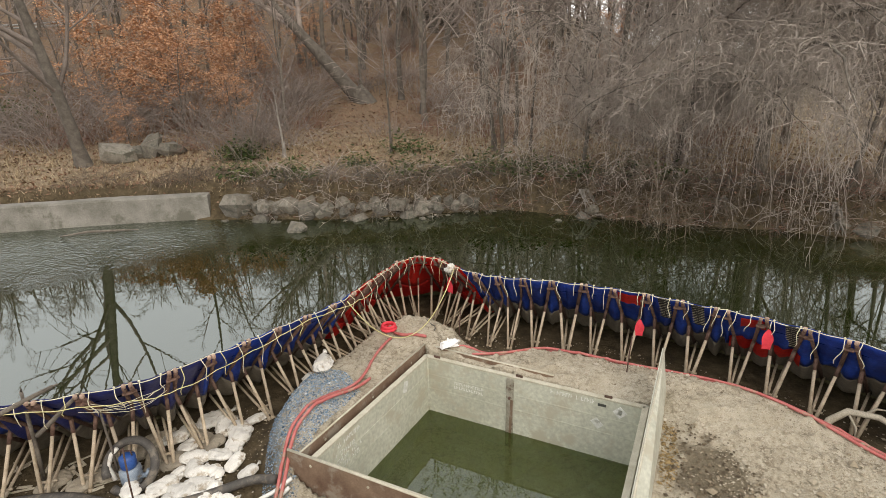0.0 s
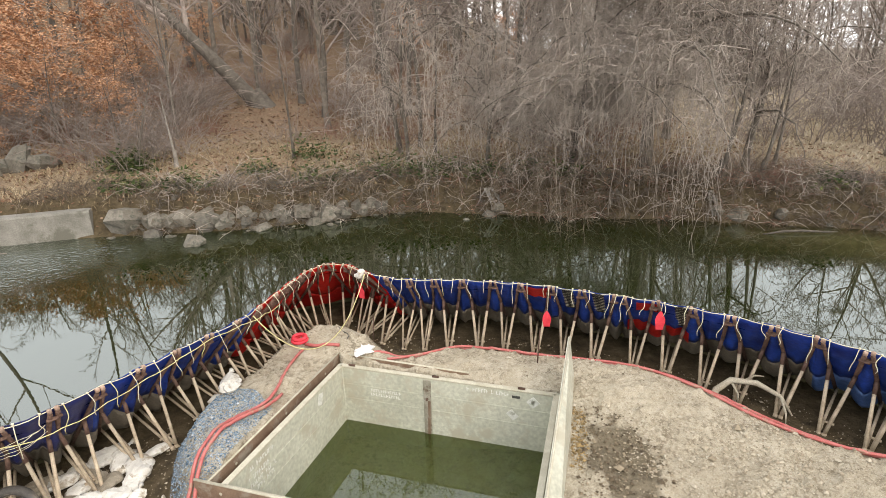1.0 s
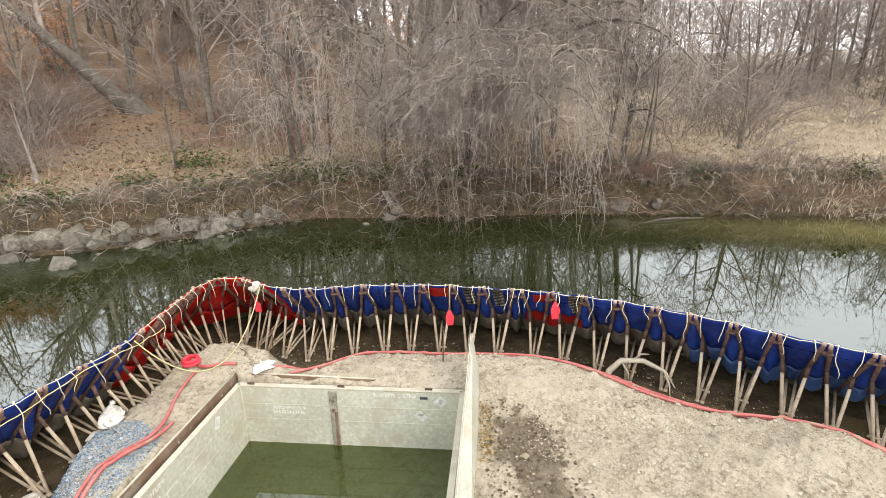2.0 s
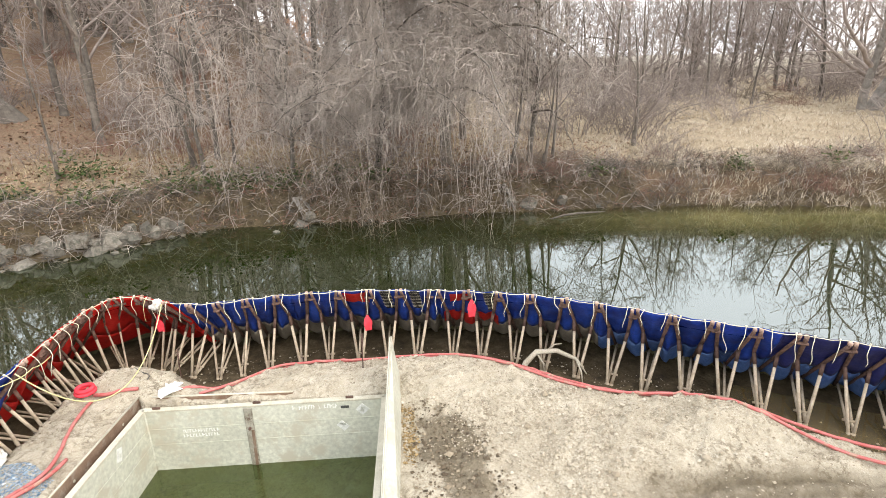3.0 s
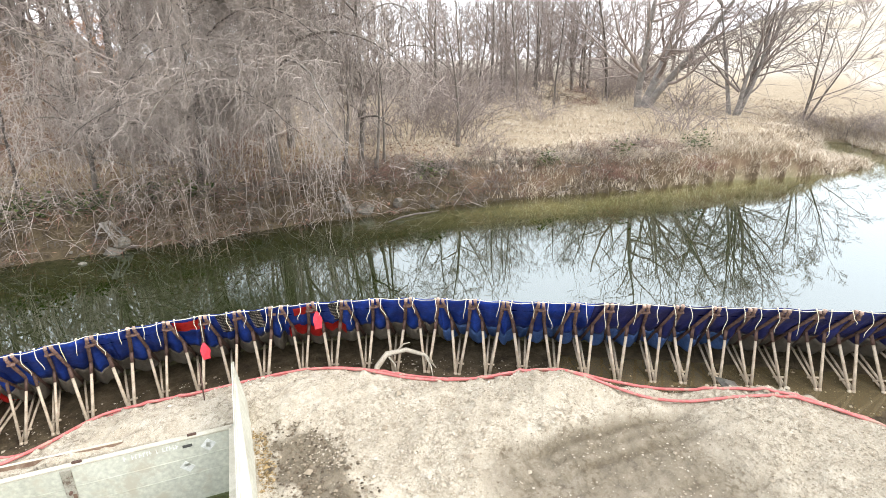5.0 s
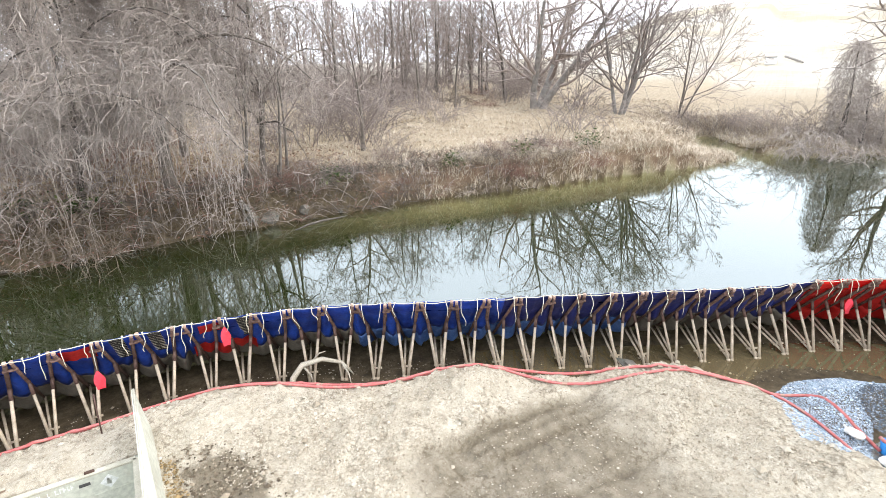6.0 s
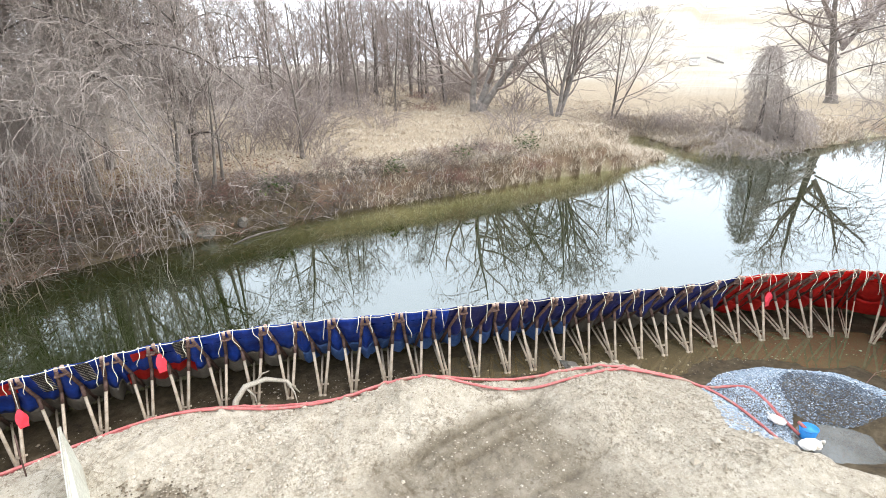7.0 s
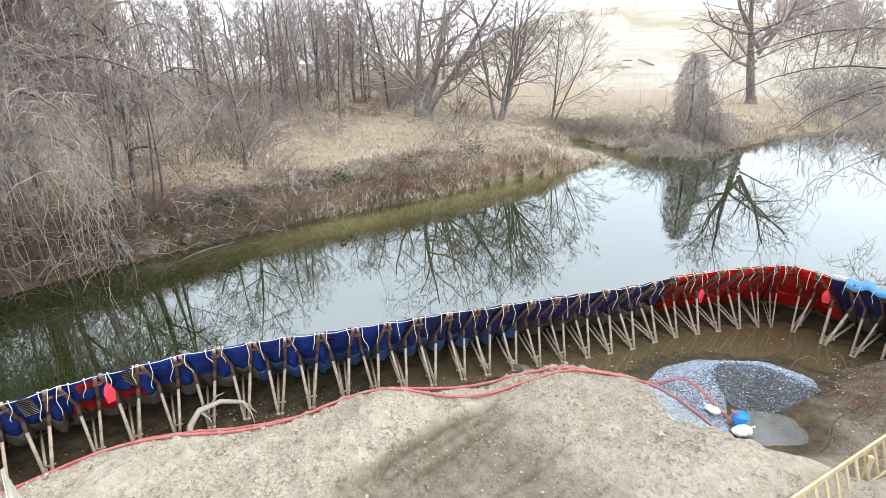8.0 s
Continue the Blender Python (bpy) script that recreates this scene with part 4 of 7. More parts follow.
top_rope = thing("top_rope", "pale rope lashed along the crest with loose hanging tails", "rope")
part("line", Shape().tube(rope_line(arc_near(0.2, 13.0), DAM_LENGTH, 0.03, TOP + 0.06, 1), 0.0085, 5), M["rope"], top_rope)
part("line", Shape().tube(rope_line(0.1, arc_near(0.2, 13.0), 0.02, TOP + 0.06, 2), 0.0085, 5), M["rope"], top_rope)
rng = random.Random(12)
for s in [h + d for h in HEADS[1:-1] for d in (-0.17, 0.19)]:
    s += rng.uniform(-0.06, 0.06)
    L = rng.uniform(0.28, 0.62)
    sway, curl = rng.uniform(-0.08, 0.08), rng.uniform(-0.09, 0.09)
    pts = []
    for i in range(8):
        t = i / 7
        pts.append(dam_point(s + sway * t + curl * math.sin(t * 5.5) * t, 0.05 + 0.16 * math.sin(min(t * 2.2, 1) * 1.4) - 0.08 * t, TOP + 0.07 - L * t ** 1.15))
    tail = part("tail", Shape().tube(pts, 0.0072, 5), M["rope"] if rng.random() < 0.8 or s > 17 else M["yellow_rope"], top_rope)
    part("knot", Shape().blob(pts[0], (0.024, 0.02, 0.02), rng, 0.2, 0, 4, 6), M["rope"], tail)
safety_rope = thing("safety_rope", "loose yellow rope sagging along the dam crest", "rope")
part("line", Shape().tube(rope_line(0.2, arc_near(-1.9, 12.0), 0.14, TOP + 0.02, 7, 0.28), 0.0085, 5), M["yellow_rope"], safety_rope)
a, b = dam_point(arc_near(-2.3, 11.1), 0.1, TOP), dam_point(arc_near(0.35, 12.9), 0.1, TOP + 0.02)
part("slack_line", Shape().tube([a.lerp(b, t) + Vector((0.1, -0.5, -1.15)) * (4 * t * (1 - t)) for t in np.linspace(0, 1, 20)], 0.013, 5), M["yellow_rope"], safety_rope)

# black corrugated sleeves lying flat over the cloth, their ribs worn pale
for s in (19.97, 20.66, 22.42):
    sl = thing("corrugated_sleeve", "black corrugated sleeve hung over the blue membrane", "sleeve", group="corrugated sleeves")
    lie = lambda w, u, out: dam_point(s + u + 0.06 * w, -1.55 * w + 0.03 + out, TOP + 0.03 - 1.72 * w + 0.6 * out)
    body = Shape()
    for j in range(9):
        for i in range(7):
            body.v.append(tuple(lie(0.015 + 0.055 * j, (i / 3 - 1) * (0.13 - 0.006 * j), 0.09 * math.cos((i / 3 - 1) * 1.5))))
    for j in range(8):
        for i in range(6):
            a = j * 7 + i
            body.f.append((a, a + 1, a + 8, a + 7))
    part("body", body, M["sleeve"], sl).modifiers.new("thick", "SOLIDIFY").thickness = 0.012
    for k in range(11):
        w = 0.03 + 0.04 * k
        part("rib", Shape().tube([lie(w, q * 0.125, 0.015 + 0.09 * math.cos(q * 1.5)) for q in (-1, -0.6, -0.2, 0.2, 0.6, 1)], 0.009, 5), M["weld"], sl, "pale worn rib")


def flag(x, y, s_len, drop, label):
    s = arc_near(x, y)
    top = dam_point(s, 0.12, TOP - drop)
    _, t, n = dam_at(s)
    f = thing("warning_flag", label, "flag", group="red warning flags")
    part("cord", Shape().tube([dam_point(s, 0.06, TOP + 0.03), top + Vector((0, 0, 0.02))], 0.008, 5), M["rope"], f)
    sh = Shape()
    rows, cols = 7, 4
    for side in (0, 1):
        for j in range(rows + 1):
            q = j / rows
            wd = 0.02 + 0.10 * math.sin(min(1, q * 1.35) * 2.2) * (1 - 0.35 * q)
            for i in range(cols + 1):
                u = (i / cols - 0.5) * 2 * wd
                off = 0.035 * math.sin(u * 16 + q * 4) + 0.004 * side
                p = top + Vector((t[0] * u + n[0] * off, t[1] * u + n[1] * off, -s_len * q))
                sh.v.append(tuple(p))
    c = cols + 1
    half = (rows + 1) * c
    for j in range(rows):
        for i in range(cols):
            a = j * c + i
            sh.f.append((a, a + 1, a + c + 1, a + c))
            sh.f.append((half + a, half + a + c, half + a + c + 1, half + a + 1))
    part("cloth", sh, M["flag"], f)


flag(4.55, 11.0, 0.42, 0.55, "red cloth flag hanging low between dam frames")
flag(6.6, 9.65, 0.45, 0.12, "red cloth flag tied to the dam crest")
flag(0.2, 13.0, 0.45, 0.25, "red cloth flag beside the knotted rope at the corner")
flag(15.75, -2.1, 0.42, 0.42, "red cloth flag hanging on the red corner panel")
flag(16.35, -5.4, 0.4, 0.3, "red cloth flag at the end of the red panel")

# wads of cloth and tarp
rng = random.Random(5)
wad = Shape().blob(dam_point(arc_near(0.25, 13.0), 0.1, TOP - 0.03), (0.13, 0.10, 0.12), rng, 0.45, 0.5, 7, 10)
tagged(part("cloth_wad", wad, M["bag"]), "crumpled pale cloth tied to the dam crest", "cloth")
tarp = thing("blue_tarp", "light blue tarpaulin draped over the dam crest", "tarpaulin")
sh = Shape()
s0 = arc_near(16.2, -5.6)
for j in range(9):
    for i in range(49):
        s, q = s0 + 0.1 + i * 0.055, j / 8
        sh.v.append(tuple(dam_point(s, 0.12 - 0.75 * q, TOP + 0.16 + 0.06 * math.sin(s * 5 + q * 4) + 0.04 * math.sin(s * 13 + 3 * q) - 0.5 * q * q - (0.22 if j == 0 else 0))))
for j in range(8):
    for i in range(48):
        a = j * 49 + i
        sh.f.append((a, a + 1, a + 50, a + 49))
ob = part("sheet", sh, M["tarp"], tarp)
ob.modifiers.new("thick", "SOLIDIFY").thickness = 0.008
sh = Shape()
for j in range(4):
    for i in range(6):
        sh.v.append(tuple(dam_point(s0 - 0.25 + i * 0.07, 0.14 - 0.12 * j, TOP + 0.16 + 0.015 * math.sin(i * 2) - 0.03 * j)))
for j in range(3):
    for i in range(5):
        sh.f.append((j * 6 + i, j * 6 + i + 1, j * 6 + i + 7, j * 6 + i + 6))
ob = tagged(part("white_sheet", sh, M["plastic"]), "small white plastic sheet over the dam crest", "plastic sheet")
ob.modifiers.new("thick", "SOLIDIFY").thickness = 0.008


# ---- trees and growth ----
def grow(sh, rng, p, d, length, r, level, spec, leaves=None):
    """One limb and, out of it, its own limbs."""
    n = max(2, min(8, int(length / spec["seg"]) + 1))
    pts, radii = [p.copy()], [r]
    d = d.normalized()
    taper = spec["taper"] if level == 0 else 0.72
    for i in range(n):
        t = (i + 1) / n
        d = (d + Vector((rng.uniform(-1, 1), rng.uniform(-1, 1), rng.uniform(-1, 1))) * spec["wob"] * (0.5 if level == 0 else 1.0) + Vector((0, 0, spec["up"][min(level, len(spec["up"]) - 1)]))).normalized()
        p = p + d * (length / n)
        pts.append(p.copy())
        radii.append(max(spec["thin"], r * (1 - taper * t)))
    sides = 8 if r > 0.12 else 5 if r > 0.03 else 3
    sh[0 if level == 0 else 1].tube(pts, radii, sides, cap=False)
    if leaves is not None and level >= 2:
        for q in pts[1:]:
            for _ in range(spec["leaf_count"]):
                leaves.append(q + Vector((rng.gauss(0, 0.14), rng.gauss(0, 0.14), rng.gauss(0, 0.10))))
    if level + 1 >= len(spec["kids"]) + 1:
        return
    kids = spec["kids"][level]
    for k in range(kids):
        t = spec["start"][min(level, len(spec["start"]) - 1)]
        t = t + (1 - t) * (k + rng.random()) / kids
        x = t * n
        i = min(int(x), n - 1)
        q = pts[i].lerp(pts[i + 1], x - i)
        axis = (pts[i + 1] - pts[i]).normalized()
        side = axis.orthogonal().normalized()
        side.rotate(Matrix.Rotation(rng.uniform(0, 6.283), 3, axis))
        spread_angle = radians(rng.uniform(*spec["angle"]))
        way = axis * math.cos(spread_angle) + side * math.sin(spread_angle)
        grow(sh, rng, q, way, length * rng.uniform(*spec["ratio"]) * (1.15 - 0.55 * t), radii[i] * rng.uniform(0.42, 0.62), level + 1, spec, leaves)


OPEN_TREE = dict(seg=1.1, wob=0.13, up=(0.02, 0.07, 0.05, 0.03), taper=0.85, thin=0.011, kids=(11, 6, 5), start=(0.28, 0.2, 0.1), angle=(28, 62), ratio=(0.36, 0.6))
WOOD_TREE = dict(seg=1.3, wob=0.16, up=(0.05, 0.08, 0.05, 0.03), taper=0.8, thin=0.013, kids=(11, 7, 5), start=(0.22, 0.15, 0.1), angle=(28, 68), ratio=(0.26, 0.48))
DENSE_TREE = dict(seg=0.9, wob=0.17, up=(0.02, 0.05, 0.02, 0.0), taper=0.85, thin=0.010, kids=(12, 8, 7), start=(0.18, 0.15, 0.1), angle=(30, 70), ratio=(0.36, 0.62))
BEECH = dict(seg=0.8, wob=0.12, up=(0.04, 0.02, 0.0), taper=0.85, thin=0.008, kids=(14, 7), start=(0.12, 0.15), angle=(45, 80), ratio=(0.32, 0.55), leaf_count=15)


def leaf_cards(points, size, rng):
    """Small bent leaves, two triangles each."""
    sh = Shape()
    for p in points:
        a = Vector((rng.uniform(-1, 1), rng.uniform(-1, 1), rng.uniform(-0.4, 0.4))).normalized()
        b = a.cross(Vector((rng.uniform(-0.5, 0.5), rng.uniform(-0.5, 0.5), 1))).normalized()
        s = size * rng.uniform(0.6, 1.3)
        p = Vector(p)
        sh.add([p - a * s, p + b * s * 0.45, p + a * s, p - b * s * 0.45 + Vector((0, 0, -0.3 * s))], [(0, 1, 2), (0, 2, 3)])
    return sh


def tree(name, label, seed, h, r, spec, lean=(0, 0), stems=1, bark="bark", twig="twig", leaf=None, at=None, group="", fork=0.25, limbs=()):
    rng = random.Random(seed)
    e = thing(name, label, "tree", group=group)
    shapes, leaves = [Shape(), Shape()], ([] if leaf else None)
    for k in range(stems):
        a = 6.283 * k / max(stems, 1) + rng.uniform(0, 1)
        off = Vector((math.cos(a), math.sin(a), 0)) * (r * 1.1 if stems > 1 else 0)
        way = Vector((lean[0] + (fork * math.cos(a) if stems > 1 else 0), lean[1] + (fork * math.sin(a) if stems > 1 else 0), 1))
        grow(shapes, rng, off + Vector((0, 0, -0.25)), way, h * (1 if k == 0 else rng.uniform(0.7, 0.95)), r * (1 if k == 0 else rng.uniform(0.6, 0.9)), 0, spec, leaves)
    if stems == 1:
        shapes[0].tube([(0, 0, -0.3), (lean[0] * 0.2, lean[1] * 0.2, 0.25), (lean[0] * 0.6, lean[1] * 0.6, 0.7)], [r * 1.7, r * 1.2, r], 8, cap=False)
    # named low limbs: height on the trunk, compass way, rise, length, thickness
    for z, way, rise, reach, thick in limbs:
        a = radians(way)
        low = dict(spec, up=(0.0, spec["up"][1], spec["up"][2], 0.02), wob=0.16)
        grow([shapes[0], shapes[1]], rng, Vector((lean[0] * z * 0.6, lean[1] * z * 0.6, z)), Vector((math.sin(a), math.cos(a), rise)), reach, thick, 1, low, leaves)
    part("trunk", shapes[0], M[bark], e)
    part("crown", shapes[1], M[twig], e)
    if leaf:
        part("foliage", leaf_cards(leaves, 0.085, rng), M[leaf], e, smooth=False)
    if at:
        e.location = (at[0], at[1], ground_z(*at))
    return e


def stand(ob, x, y, turn=0.0, size=1.0, sink=0.0):
    m = Matrix.Translation((x, y, ground_z(x, y) - sink)) @ Matrix.Rotation(turn, 4, "Z") @ Matrix.Scale(size, 4)
    ob.matrix_basis = m
    return ob


def again(ob, x, y, turn, size, sink=0.0):
    c = copy_thing(ob, Matrix.Identity(4))
    return stand(c, x, y, turn, size, sink)


def shrub(name, label, seed, h, stems, twig, reach=0.6, droop=-0.06, sub=5):
    """A thicket of arching canes with side twigs."""
    rng = random.Random(seed)
    e = thing(name, label, "shrub", group=label)
    canes, twigs = Shape(), Shape()
    for k in range(stems):
        a, out = rng.uniform(0, 6.283), rng.uniform(0.1, 1.0) * reach
        p = Vector((rng.gauss(0, 1), rng.gauss(0, 1), 0)) * 0.65 * reach + Vector((0, 0, -0.15))
        d = Vector((math.cos(a) * out, math.sin(a) * out, 1)).normalized()
        L = h * rng.uniform(0.5, 1.15)
        pts = [p]
        for i in range(5):
            d = (d + Vector((rng.uniform(-1, 1), rng.uniform(-1, 1), 0)) * 0.16 + Vector((0, 0, droop * (i + 1)))).normalized()
            pts.append(pts[-1] + d * L / 5)
        canes.tube([pts[0], pts[1], pts[2], pts[4], pts[5]], [0.016, 0.014, 0.012, 0.009, 0.005], 3, cap=False)
        for _ in range(sub):
            i = rng.randint(1, 4)
            q = pts[i].lerp(pts[i + 1], rng.random())
            w = (pts[i + 1] - pts[i]).normalized() + Vector((rng.uniform(-1, 1), rng.uniform(-1, 1), rng.uniform(-0.5, 0.6)))
            w.normalize()
            l2 = L * rng.uniform(0.15, 0.4)
            twigs.tube([q, q + w * l2 + Vector((0, 0, droop * l2 * 2))], [0.009, 0.004], 3, cap=False)
    tagged(part("cane_mass", canes, M[twig], e), kind="stuff")
    tagged(part("twig_mass", twigs, M[twig], e), kind="stuff")
    return e


def curtain_tree(name, label, seed, h, r, reach, limbs, strands, at, water_side=None, hang=6.0):
    """A tree smothered in hanging bleached vines that trail to the water."""
    rng = random.Random(seed)
    e = thing(name, label, "tree")
    wood, vines, fine = Shape(), Shape(), Shape()
    base = Vector((at[0], at[1], ground_z(*at)))
    trunk = [Vector((0, 0, -0.3))]
    for i in range(6):
        trunk.append(trunk[-1] + Vector((rng.uniform(-0.12, 0.12), rng.uniform(-0.2, 0.05), h / 6)))
    wood.tube(trunk, [r * (1 - 0.12 * i) for i in range(7)], 8, cap=False)
    arcs = []
    for k in range(limbs):
        a = 6.283 * k / limbs + rng.uniform(-0.3, 0.3)
        i = rng.randint(2, 6)
        out = reach * rng.uniform(0.55, 1.1) * (1.15 if water_side is not None and math.cos(a - water_side) > 0.2 else 0.85)
        rise = rng.uniform(0.2, 2.2)
        pts = []
        for j in range(9):
            t = j / 8
            pts.append(trunk[i] + Vector((math.cos(a) * out * t + rng.uniform(-0.12, 0.12), math.sin(a) * out * t + rng.uniform(-0.12, 0.12), rise * math.sin(t * 2.4) - 1.5 * t * t)))
        wood.tube(pts, [r * 0.34 * (1 - 0.82 * j / 8) for j in range(9)], 5, cap=False)
        arcs.append(pts)
    for k in range(strands):
        pts = rng.choice(arcs)
        i = rng.randint(1, 7)
        q = pts[i].lerp(pts[i + 1], rng.random()) + Vector((rng.gauss(0, 0.25), rng.gauss(0, 0.25), rng.gauss(0, 0.2)))
        floor = 0.12 - base.z if ground_z(base.x + q.x, base.y + q.y) < 0 else ground_z(base.x + q.x, base.y + q.y) - base.z
        drop = min((q.z - floor) * 0.97, min(hang, rng.choice((0.6, 1.0, 1.6, 2.4, 3.6, 6.0))) * rng.uniform(0.7, 1.2))
        if drop < 0.3:
            continue
        a = rng.uniform(0, 6.283)
        n = 8
        line, stray = [], Vector((0, 0, 0))
        hanging = rng.random() < 0.2
        bow, out = rng.uniform(0.1, 0.7), rng.uniform(0.3, 1.5)
        fall, rise = rng.uniform(0.1, 1.0) * min(drop, 2.0), rng.uniform(-0.3, 0.7)
        for j in range(n + 1):
            t = j / n
            stray = stray + Vector((rng.gauss(0, 0.085), rng.gauss(0, 0.085), rng.gauss(0, 0.05)))
            if hanging:
                way = Vector((math.cos(a) * bow * math.sin(t * 2.0), math.sin(a) * bow * math.sin(t * 2.0), -drop * t ** 1.2))
            else:
                # a spray that arches out before it droops
                way = Vector((math.cos(a) * out * math.sin(t * 1.7), math.sin(a) * out * math.sin(t * 1.7), rise * math.sin(t * 2.6) - fall * t ** 2.2))
            line.append(q + way + stray * min(1, 2 * t))
        w = rng.uniform(0.006, 0.015)
        vines.tube(line, [w * (1 - 0.55 * j / n) for j in range(n + 1)], 3, cap=False)
        for _ in range(4):
            j = rng.randint(1, n - 1)
            s = line[j]
            wv = Vector((rng.uniform(-1, 1), rng.uniform(-1, 1), rng.uniform(-0.9, 0.4))).normalized() * rng.uniform(0.25, 0.8)
            mid = s + wv * 0.55 + Vector((rng.gauss(0, 0.04), rng.gauss(0, 0.04), 0.02))
            fine.tube([s, mid, s + wv + Vector((0, 0, -0.16))], [0.007, 0.006, 0.0035], 3, cap=False)
    part("trunk", wood, M["bark"], e)
    tagged(part("vine_mass", vines, M["vine"], e, "bleached grey-tan hanging vines"), kind="stuff")
    tagged(part("twig_mass", fine, M["vine"], e), kind="stuff")
    e.location = base
    return e


# landmark trees of the far bank
lean_tree = tree("leaning_tree", "thick leaning grey trunk on the leaf-strewn slope", 21, 11.0, 0.5, dict(OPEN_TREE, up=(0.0, 0.10, 0.06, 0.03), wob=0.05, start=(0.5, 0.2, 0.1)), lean=(-0.85, 0.1), bark="bark", at=(-4.6, 33.9))
tree("forked_tree", "tall dark bank tree with limbs spreading over the water", 8, 13.0, 0.27, dict(OPEN_TREE, start=(0.3, 0.2, 0.1)), lean=(-0.08, -0.04), limbs=((2.2, 270, 1.5, 9.0, 0.12), (3.2, 90, 1.4, 7.0, 0.09), (2.8, 190, 0.9, 7.0, 0.09)), at=(-15.1, 22.6))
tree("bank_sapling", "slim broken sapling by the water's edge", 31, 3.2, 0.07, dict(OPEN_TREE, kids=(4, 3)), lean=(0.05, 0), bark="pale_bark", at=(-6.8, 23.3))
tree("bank_sapling", "slim dark sapling leaning over the bank", 32, 4.0, 0.05, dict(OPEN_TREE, kids=(4, 3)), lean=(0.35, 0.1), at=(-8.5, 23.6))
curtain_tree("vine_covered_tree", "bank tree smothered in hanging bleached vines above water", 3, 9.5, 0.26, 5.6, 46, 4800, (11.4, 18.9), -1.9)
curtain_tree("vine_covered_tree", "broad low bank tree matted with bleached vines", 15, 7.5, 0.12, 4.6, 30, 1700, (8.7, 19.9), -1.8)
curtain_tree("vine_covered_tree", "lower vine tangle drooping from a bank tree", 5, 5.0, 0.10, 3.6, 18, 420, (5.6, 20.9), -1.7)
curtain_tree("vine_covered_tree", "slender bank tree with vine curtains over dry grass", 7, 7.0, 0.13, 3.2, 18, 200, (14.6, 17.6), -1.0, 2.0)
curtain_tree("vine_covered_tree", "thin vine-hung tree above the boulders", 9, 6.5, 0.09, 3.2, 14, 260, (2.6, 22.6), -1.6)
for k, (x, y, h, r, lx) in enumerate(((12.9, 16.6, 5.5, 0.085, 0.02), (14.2, 16.2, 5.0, 0.08, 0.12), (15.0, 16.6, 5.5, 0.07, 0.05), (13.6, 17.2, 4.6, 0.05, -0.1), (2.4, 23.9, 9, 0.11, -0.08), (3.4, 24.4, 10, 0.10, 0.02), (3.9, 23.4, 8, 0.06, 0.05), (-2.2, 24.0, 7, 0.06, 0.0))):
    tree("slender_bank_tree", "slender vine-wrapped tree rooted in the undercut bank", 40 + k, h, r, dict(OPEN_TREE, kids=(8, 5, 4), start=(0.35, 0.2, 0.1)), lean=(lx, -0.05), at=(x, y), group="slender bank trees")
tree("small_tree", "small spreading bare tree on the dry grass terrace", 51, 6.0, 0.09, DENSE_TREE, at=(20.2, 17.0))
tree("terrace_tree", "big multi-stemmed bare tree leaning over dry grass", 55, 14.0, 0.34, dict(OPEN_TREE, seg=0.8, wob=0.24, thin=0.014, kids=(10, 7, 5), start=(0.16, 0.15, 0.1), angle=(38, 76), ratio=(0.42, 0.66)), lean=(0.1, -0.12), stems=3, fork=0.42, at=(40.3, 16.5), bark="pale_bark", limbs=((1.6, 300, 0.55, 6.5, 0.14), (2.4, 190, 0.7, 6.0, 0.13), (2.0, 20, 0.5, 5.5, 0.12)))
tree("terrace_tree", "cluster of leaning bare trunks beside the open field", 57, 12.0, 0.20, dict(OPEN_TREE, seg=0.8, wob=0.23, thin=0.014, kids=(9, 7, 5), start=(0.16, 0.15, 0.1), angle=(34, 70), ratio=(0.36, 0.6)), lean=(0.04, -0.16), stems=5, fork=0.26, at=(40.5, 10.2), bark="pale_bark", limbs=((1.5, 330, 0.7, 5.0, 0.1), (2.2, 170, 0.8, 5.0, 0.1)))
tree("terrace_tree", "thin forked bare tree beside the inlet", 58, 9.0, 0.10, dict(OPEN_TREE, wob=0.2, thin=0.014, start=(0.15, 0.2, 0.1)), lean=(0.0, -0.25), stems=3, fork=0.22, at=(45.5, 7.0))
tree("lone_tree", "large lone bare tree with low arching limbs", 61, 13.0, 0.46, dict(OPEN_TREE, seg=0.8, wob=0.28, thin=0.016, up=(0.04, 0.06, 0.03, 0.01), kids=(9, 8, 7), start=(0.38, 0.2, 0.1), angle=(32, 70), ratio=(0.5, 0.75)), lean=(0.0, 0.03), at=(62.0, -9.9), bark="bark", twig="twig", limbs=((3.3, 5, 0.25, 6.0, 0.17), (4.6, 200, 1.3, 7.5, 0.24), (5.2, 350, 1.2, 7.0, 0.2), (3.9, 30, 0.6, 4.5, 0.13), (5.0, 120, 0.8, 5.0, 0.14), (4.2, 185, 0.5, 4.5, 0.11)))
for k, (x, y) in enumerate(((45.0, 28.6), (47.5, 30.5), (51.5, 28.6), (46.2, 25.6), (50, 26), (38.2, 27.5), (33, 26), (30, 27.5), (44, 21), (54, 22))):
    tree("terrace_sapling", "straight slim bare tree at the edge of the wood", 70 + k, 8 + (k % 3) * 1.5, 0.11 + 0.025 * (k % 3), dict(DENSE_TREE, kids=(13, 7, 4), up=(0.03, 0.07, 0.04, 0.02)), lean=(0.04 * (k % 3 - 1), 0), at=(x, y), group="slim edge trees")

# the wood behind: a few kinds, each many times
kinds = [tree("woodland_tree", "bare slim woodland tree among fallen leaves", 100 + k, 11.5 + k, 0.10 + 0.022 * k, WOOD_TREE, bark="bark", lean=(rx, 0.02), group="woodland trees")
         for k, rx in enumerate((0.0, 0.05, -0.06, 0.03, -0.02, 0.08))]


